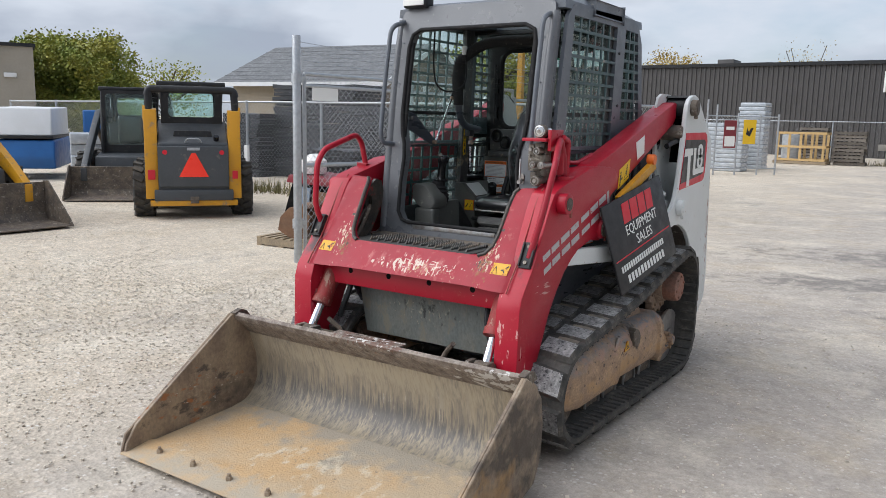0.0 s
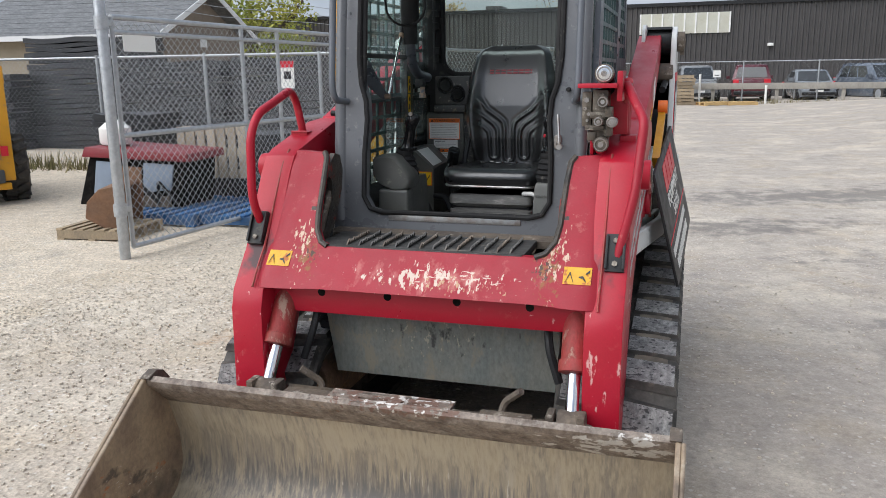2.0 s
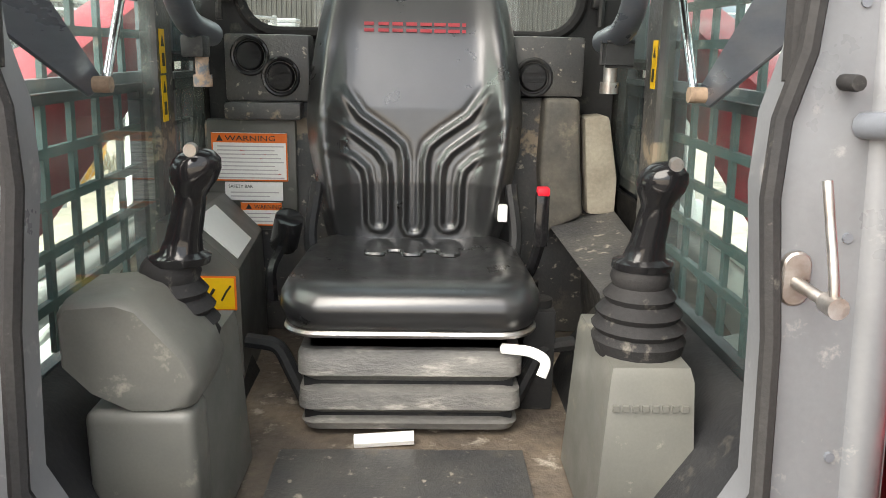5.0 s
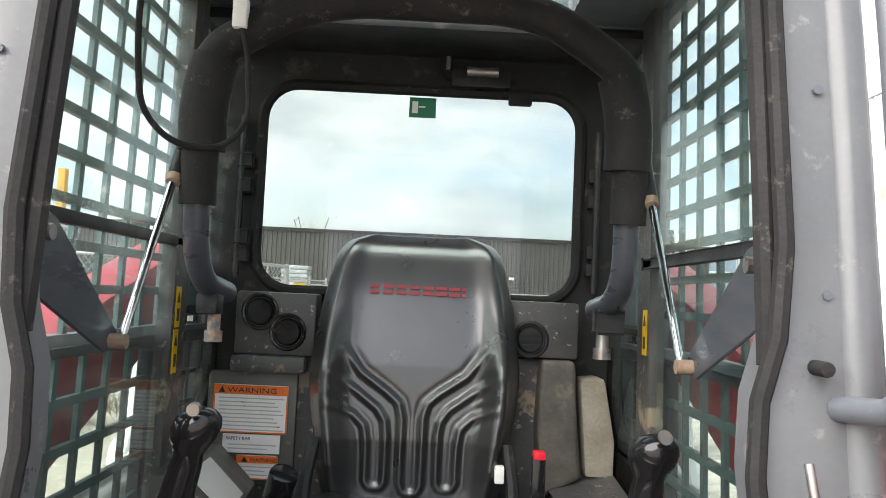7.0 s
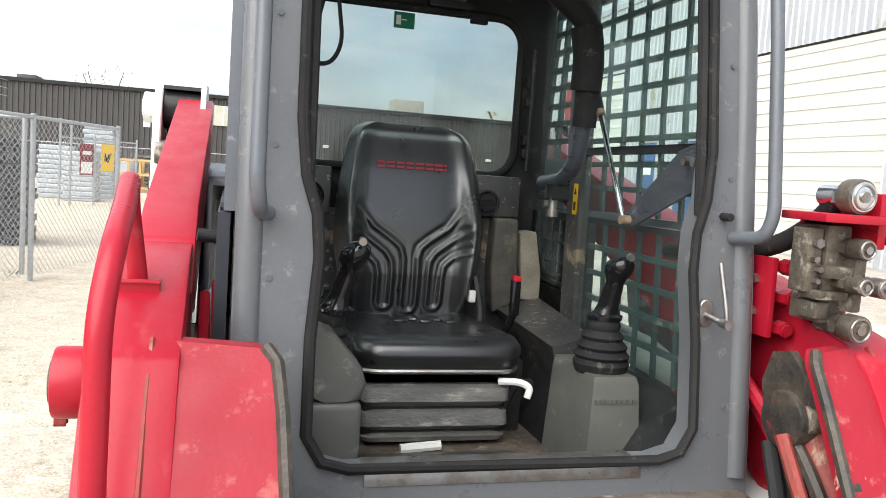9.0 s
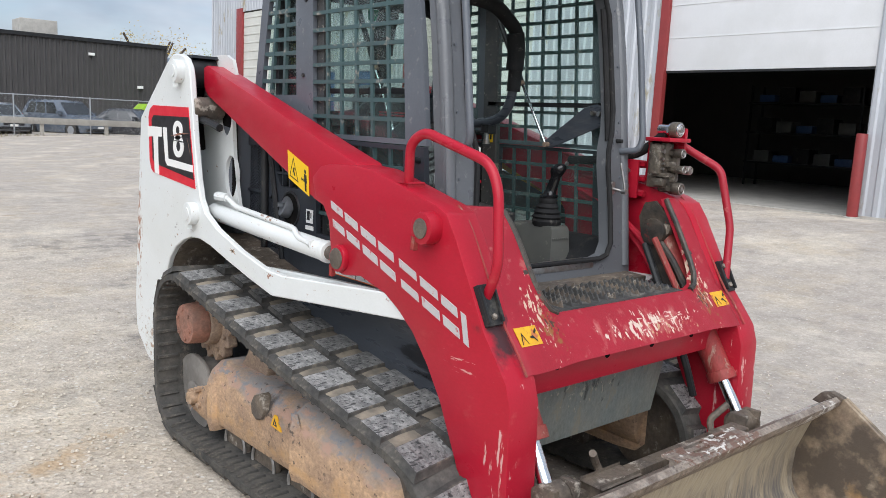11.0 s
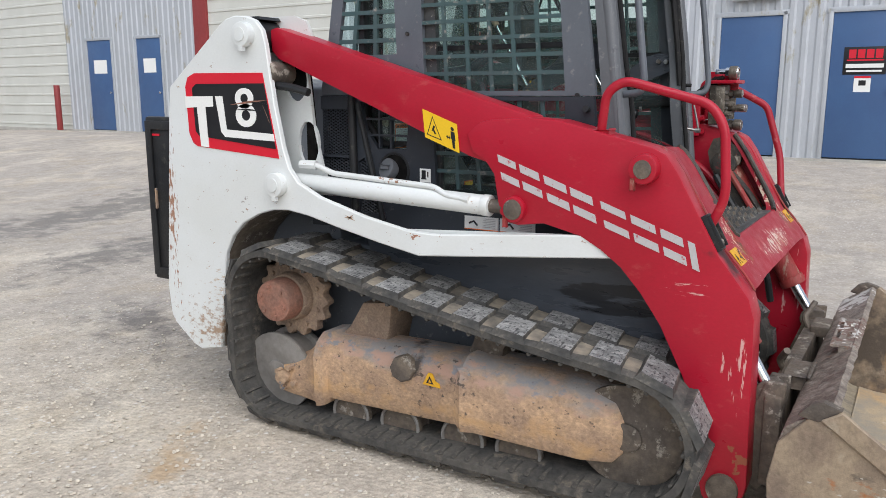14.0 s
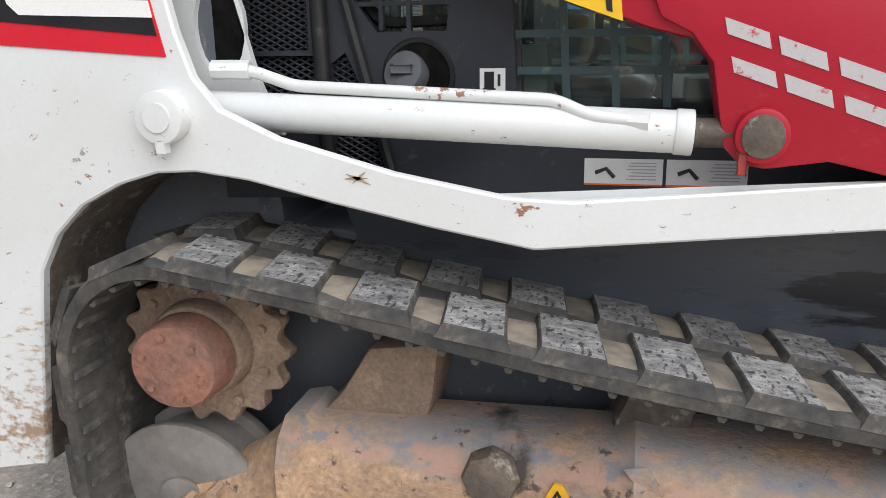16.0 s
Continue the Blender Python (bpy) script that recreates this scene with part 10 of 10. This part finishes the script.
tagged(new("weeds", me), "dry yellowish weeds along the fence line", "weeds", kind="stuff")

# ---- crates, pallets and wrapped goods across the lot ----
def pallet_stack(x, y, n, yaw, mat, seed):
    r_ = random.Random(seed)
    for k in range(n):
        pallet(pose(x + r_.gauss(0, 0.03), y + r_.gauss(0, 0.03), 0.142 * k, 0, 0, yaw + r_.gauss(0, 2)), mat, "weathered wooden pallet in a stack", "pallet stacks")
pallet_stack(-2.9, 34.6, 10, 2, DECKG, 1)
pallet_stack(-0.35, 34.6, 9, 3, DECKW, 2)
pallet_stack(-4.6, 36.6, 11, 0, DECKG, 3)
pallet_stack(8.1, 23.9, 3, 10, DECKW, 4)
pallet_stack(2.2, 34.4, 1, 10, DECKY, 5)
pallet_stack(1.0, 34.2, 1, 30, DECKY, 6)
cy = thing("timber_crate", "open crate of new yellow timber on a pallet", "crate", m=pose(-4.65, 34.0, 0.142))
pallet(pose(-4.65, 34.0, 0), DECKW, "wooden pallet under a timber crate", "wooden pallets", 2.1, 1.2)
for x in (-0.9, -0.45, 0.0, 0.45, 0.9):
    for y in (-0.5, 0.5):
        part("slat", box(x - 0.05, x + 0.05, y - 0.02, y + 0.02, 0, 1.2), DECKY, cy)
for z in (0.0, 0.55, 1.12):
    for y in (-0.54, 0.54):
        part("rail", box(-1.0, 1.0, y - 0.02, y + 0.02, z, z + 0.09), DECKY, cy)
    for x in (-0.96, 0.96):
        part("end_rail", box(x - 0.02, x + 0.02, -0.52, 0.52, z + 0.003, z + 0.093), DECKY, cy)
part("tank", rod((-0.5, 0, 0), (-0.5, 0, 1.1), 0.35, 20, w=0.05), WRAP, cy)
for k, (x, y, h) in enumerate(((-5.35, 25.6, 1.45), (-5.25, 28.0, 2.25), (-6.3, 26.6, 1.5))):
    g_ = thing("wrapped_load", "stacked white goods in clear stretch wrap", "wrapped goods", "wrapped loads", m=pose(x, y, 0))
    z = 0.0
    while z < h:
        e_ = 0.03 * math.sin(z * 17 + k)
        part("bale", box(-0.46 + e_, 0.46 + e_ * 0.5, -0.46, 0.46 - e_, z, z + 0.148, 0.045, 3), WRAP, g_)
        z += 0.15
pf = thing("mesh_panel_fence", "temporary mesh panels with red and yellow notices", "fence", m=pose(-5.35, 22.55, 0, 0, 0, 52))
for x, h_ in ((0, 2.35), (0.35, 2.2), (1.15, 1.95), (2.0, 1.95), (2.7, 1.95)):
    part("post", rod((x, 0, -0.02), (x, 0, h_), 0.03, 10), GALV, pf)
part("rail", rod((0, 0, 1.85), (2.7, 0, 1.85), 0.02, 8), GALV, pf)
part("rail", rod((0, 0, 0.2), (2.7, 0, 0.2), 0.02, 8), GALV, pf)
part("chain_link", chain_link(2.7, 1.65, 0.2, 0.09), GALV, pf)
a_ = part("red_notice", box(0.62, 1.08, -0.04, -0.03, 0.85, 1.72), REDH, pf)
part("notice_field", box(0.66, 1.04, -0.046, -0.04, 0.90, 1.22), DECAL_WHITE, a_)
part("notice_bars", box(0.70, 1.0, -0.046, -0.04, 1.42, 1.52), DECAL_WHITE, a_)
b_ = part("yellow_notice", box(1.35, 1.82, -0.04, -0.03, 0.98, 1.75), YELLOW, pf)
part("notice_mark", plate([(1.45, 1.28), (1.60, 1.22), (1.72, 1.5), (1.62, 1.48), (1.55, 1.36), (1.48, 1.5)], -0.046, -0.04, axis="y"), DECAL_BLACK, b_)

# ---- parked cars ----
CARGLASS = surface("car_glass", (0.02, 0.024, 0.027), 0.10, grain=20, grain_amt=0.05, bump=0.0, coat=0.2)
CARGLASS.node_tree.nodes["Principled BSDF"].inputs["Specular IOR Level"].default_value = 0.6
def pane_on(quad, u0, u1, v0, v1, out, mat, nm, host):
    """A pane a little proud of a four-sided face: corners from its lower left round."""
    a, b, c_, d = [Vector(q) for q in quad]
    nrm = (b - a).cross(d - a).normalized() * out
    at = lambda u, v: (a * (1 - u) + b * u) * (1 - v) + (d * (1 - u) + c_ * u) * v
    q = [at(u0, v0), at(u1, v0), at(u1, v1), at(u0, v1)]
    return part(nm, loft([[p_ - nrm * 0.2 for p_ in q], [p_ + nrm for p_ in q]]), mat, host, smooth=0)


def car(m, col, label, tall=False):
    """A parked car, its nose towards -y: sculpted body, painted cabin with inset panes, wheels in dark arches."""
    c = thing("parked_car", label, "car", "parked cars", m=m)
    paint = surface("car_paint", col, 0.25, second=tuple(v_ * 0.85 for v_ in col), amount=0.4, scale=2, grain=40, grain_amt=0.04, bump=0.0, coat=0.6)
    H, W_ = (1.70, 0.92) if tall else (1.45, 0.88)
    b0 = 1.00 if tall else 0.88
    rings = []
    for y, zb, zt, w in ((-2.28, 0.38, 0.62, 0.62), (-2.22, 0.27, b0 - 0.22, 0.76), (-2.0, 0.22, b0 - 0.13, 0.86), (-1.15, 0.20, b0 - 0.03, 0.97), (-0.6, 0.20, b0, 1.0), (1.3, 0.20, b0 + 0.03, 1.0), (1.95, 0.24, b0 + 0.02, 0.95), (2.2, 0.30, b0 - 0.05, 0.86), (2.26, 0.42, b0 - 0.22, 0.76)):
        w *= W_
        mid = zb + (zt - zb) * 0.55
        rings.append([(-w * 0.92, y, zb), (-w, y, mid - 0.12), (-w, y, mid + 0.06), (-w * 0.93, y, zt - 0.02), (-w * 0.6, y, zt + 0.02), (0, y, zt + 0.04), (w * 0.6, y, zt + 0.02), (w * 0.93, y, zt - 0.02), (w, y, mid + 0.06), (w, y, mid - 0.12), (w * 0.92, y, zb)])
    part("body", loft(rings), paint, c, smooth=50)
    ye, yr = (2.05, 1.72) if tall else (1.62, 0.95)
    w0, w1 = W_ * 0.93, W_ * 0.74
    lo4 = [(-w0, -1.05, b0 - 0.02), (w0, -1.05, b0 - 0.02), (w0, ye, b0), (-w0, ye, b0)]
    hi4 = [(-w1, -0.28, H - 0.05), (w1, -0.28, H - 0.05), (w1, yr, H - 0.05), (-w1, yr, H - 0.05)]
    top = [(x * 0.86, y + (0.12 if y < 0 else -0.12), H) for x, y, z in hi4]
    cabin = part("cabin", soften(loft([lo4, hi4, top]), 0.02, 2, 20), paint, c, smooth=50)
    pane_on((lo4[0], lo4[1], hi4[1], hi4[0]), 0.06, 0.94, 0.10, 0.90, 0.012, CARGLASS, "windscreen", cabin)
    pane_on((lo4[2], lo4[3], hi4[3], hi4[2]), 0.08, 0.92, 0.16, 0.88, 0.012, CARGLASS, "rear_window", cabin)
    cuts = ((0.16, 0.42), (0.45, 0.68), (0.71, 0.90)) if tall else ((0.20, 0.50), (0.53, 0.82))
    for u0, u1 in cuts:
        pane_on((lo4[1], lo4[2], hi4[2], hi4[1]), u0, u1, 0.10, 0.86, 0.012, CARGLASS, "side_window", cabin)
        pane_on((lo4[3], lo4[0], hi4[0], hi4[3]), 1 - u1, 1 - u0, 0.10, 0.86, 0.012, CARGLASS, "side_window", cabin)
    for s in (-1, 1):
        for y in (-1.40, 1.36):
            part("wheel_arch", rod((s * (W_ + 0.004), y, 0.36), (s * 0.60, y, 0.36), 0.395, 24), DARK, c)
            wh = part("wheel", rod((s * (W_ + 0.012), y, 0.33), (s * 0.66, y, 0.33), 0.33, 22, w=0.03), TYRE, c)
            part("hubcap", rod((s * (W_ + 0.018), y, 0.33), (s * 0.88, y, 0.33), 0.21, 14, w=0.01), GALV, wh)
        part("headlight", loft([[(s * 0.46, -2.255, b0 - 0.34), (s * 0.78, -2.10, b0 - 0.32), (s * 0.80, -2.08, b0 - 0.20), (s * 0.50, -2.235, b0 - 0.22)], [(s * 0.46, -2.10, b0 - 0.34), (s * 0.78, -1.98, b0 - 0.32), (s * 0.80, -1.96, b0 - 0.20), (s * 0.50, -2.08, b0 - 0.22)]]), GALV, c, "clear headlight")
        part("tail_light", box(s * 0.56, s * 0.80, 2.10, 2.255, b0 - 0.26, b0 - 0.06 if not tall else b0 + 0.02, 0.02), DECAL_RED, c)
        part("mirror", box(s * (W_ - 0.02), s * (W_ + 0.15), -0.80, -0.66, b0 + 0.02, b0 + 0.16, 0.03), paint, c)
    part("grille", box(-0.42, 0.42, -2.295, -2.2, b0 - 0.40, b0 - 0.24, 0.02), DARK, c)
    part("bumper", box(-0.72, 0.72, -2.305, -2.1, 0.30, 0.44, 0.05, 3), DARK, c)
    part("bumper", box(-0.76, 0.76, 2.1, 2.29, 0.32, 0.50, 0.05, 3), DARK, c)
    part("number_plate", box(-0.16, 0.16, -2.318, -2.30, 0.44, 0.54), DECAL_WHITE, c)
    part("number_plate", box(-0.16, 0.16, 2.28, 2.298, 0.62, 0.72), DECAL_WHITE, c)
    return c


car(pose(0.2, 39.5, 0, 0, 0, 8), (0.20, 0.21, 0.215), "silver-grey sport utility car parked at the fence", True)
car(pose(2.7, 40.0, 0, 0, 0, 180), (0.085, 0.010, 0.018), "dark red sport utility car parked rear first", True)
car(pose(5.35, 39.6, 0, 0, 0, 5), (0.20, 0.22, 0.24), "silver-grey saloon car parked nose out")
car(pose(8.3, 39.8, 0, 0, 0, 25), (0.10, 0.12, 0.15), "blue-grey sport utility car parked nose out", True)
car(pose(11.4, 39.8, 0, 0, 0, 40), (0.05, 0.052, 0.058), "black saloon car parked nose out")
car(pose(15.0, 40.2, 0, 0, 0, 60), (0.04, 0.042, 0.05), "dark estate car parked nose out", True)
GREENP = surface("lime_green_paint", (0.30, 0.52, 0.03), 0.45, grain=40, grain_amt=0.05, bump=0.0)
gm_ = thing("lime_green_machine", "lime green bin-shaped machine behind the cars", "machine", m=pose(13.3, 43.0, 0))
part("hopper", plate([(-1.0, 1.05), (0.6, 1.05), (1.1, 1.75), (-0.3, 1.75)], -0.7, 0.7, axis="y", w=0.03), GREENP, gm_)
# dark plate on the hopper's face, painted for its shaded inside
part("opening", plate([(-0.55, 1.15), (0.5, 1.15), (0.8, 1.65), (-0.15, 1.65)], -0.74, -0.70, axis="y"), DARK, gm_)
for x in (-0.6, 0.5):
    part("leg", box(x - 0.1, x + 0.1, -0.3, 0.3, 0, 1.06), GREENP, gm_)
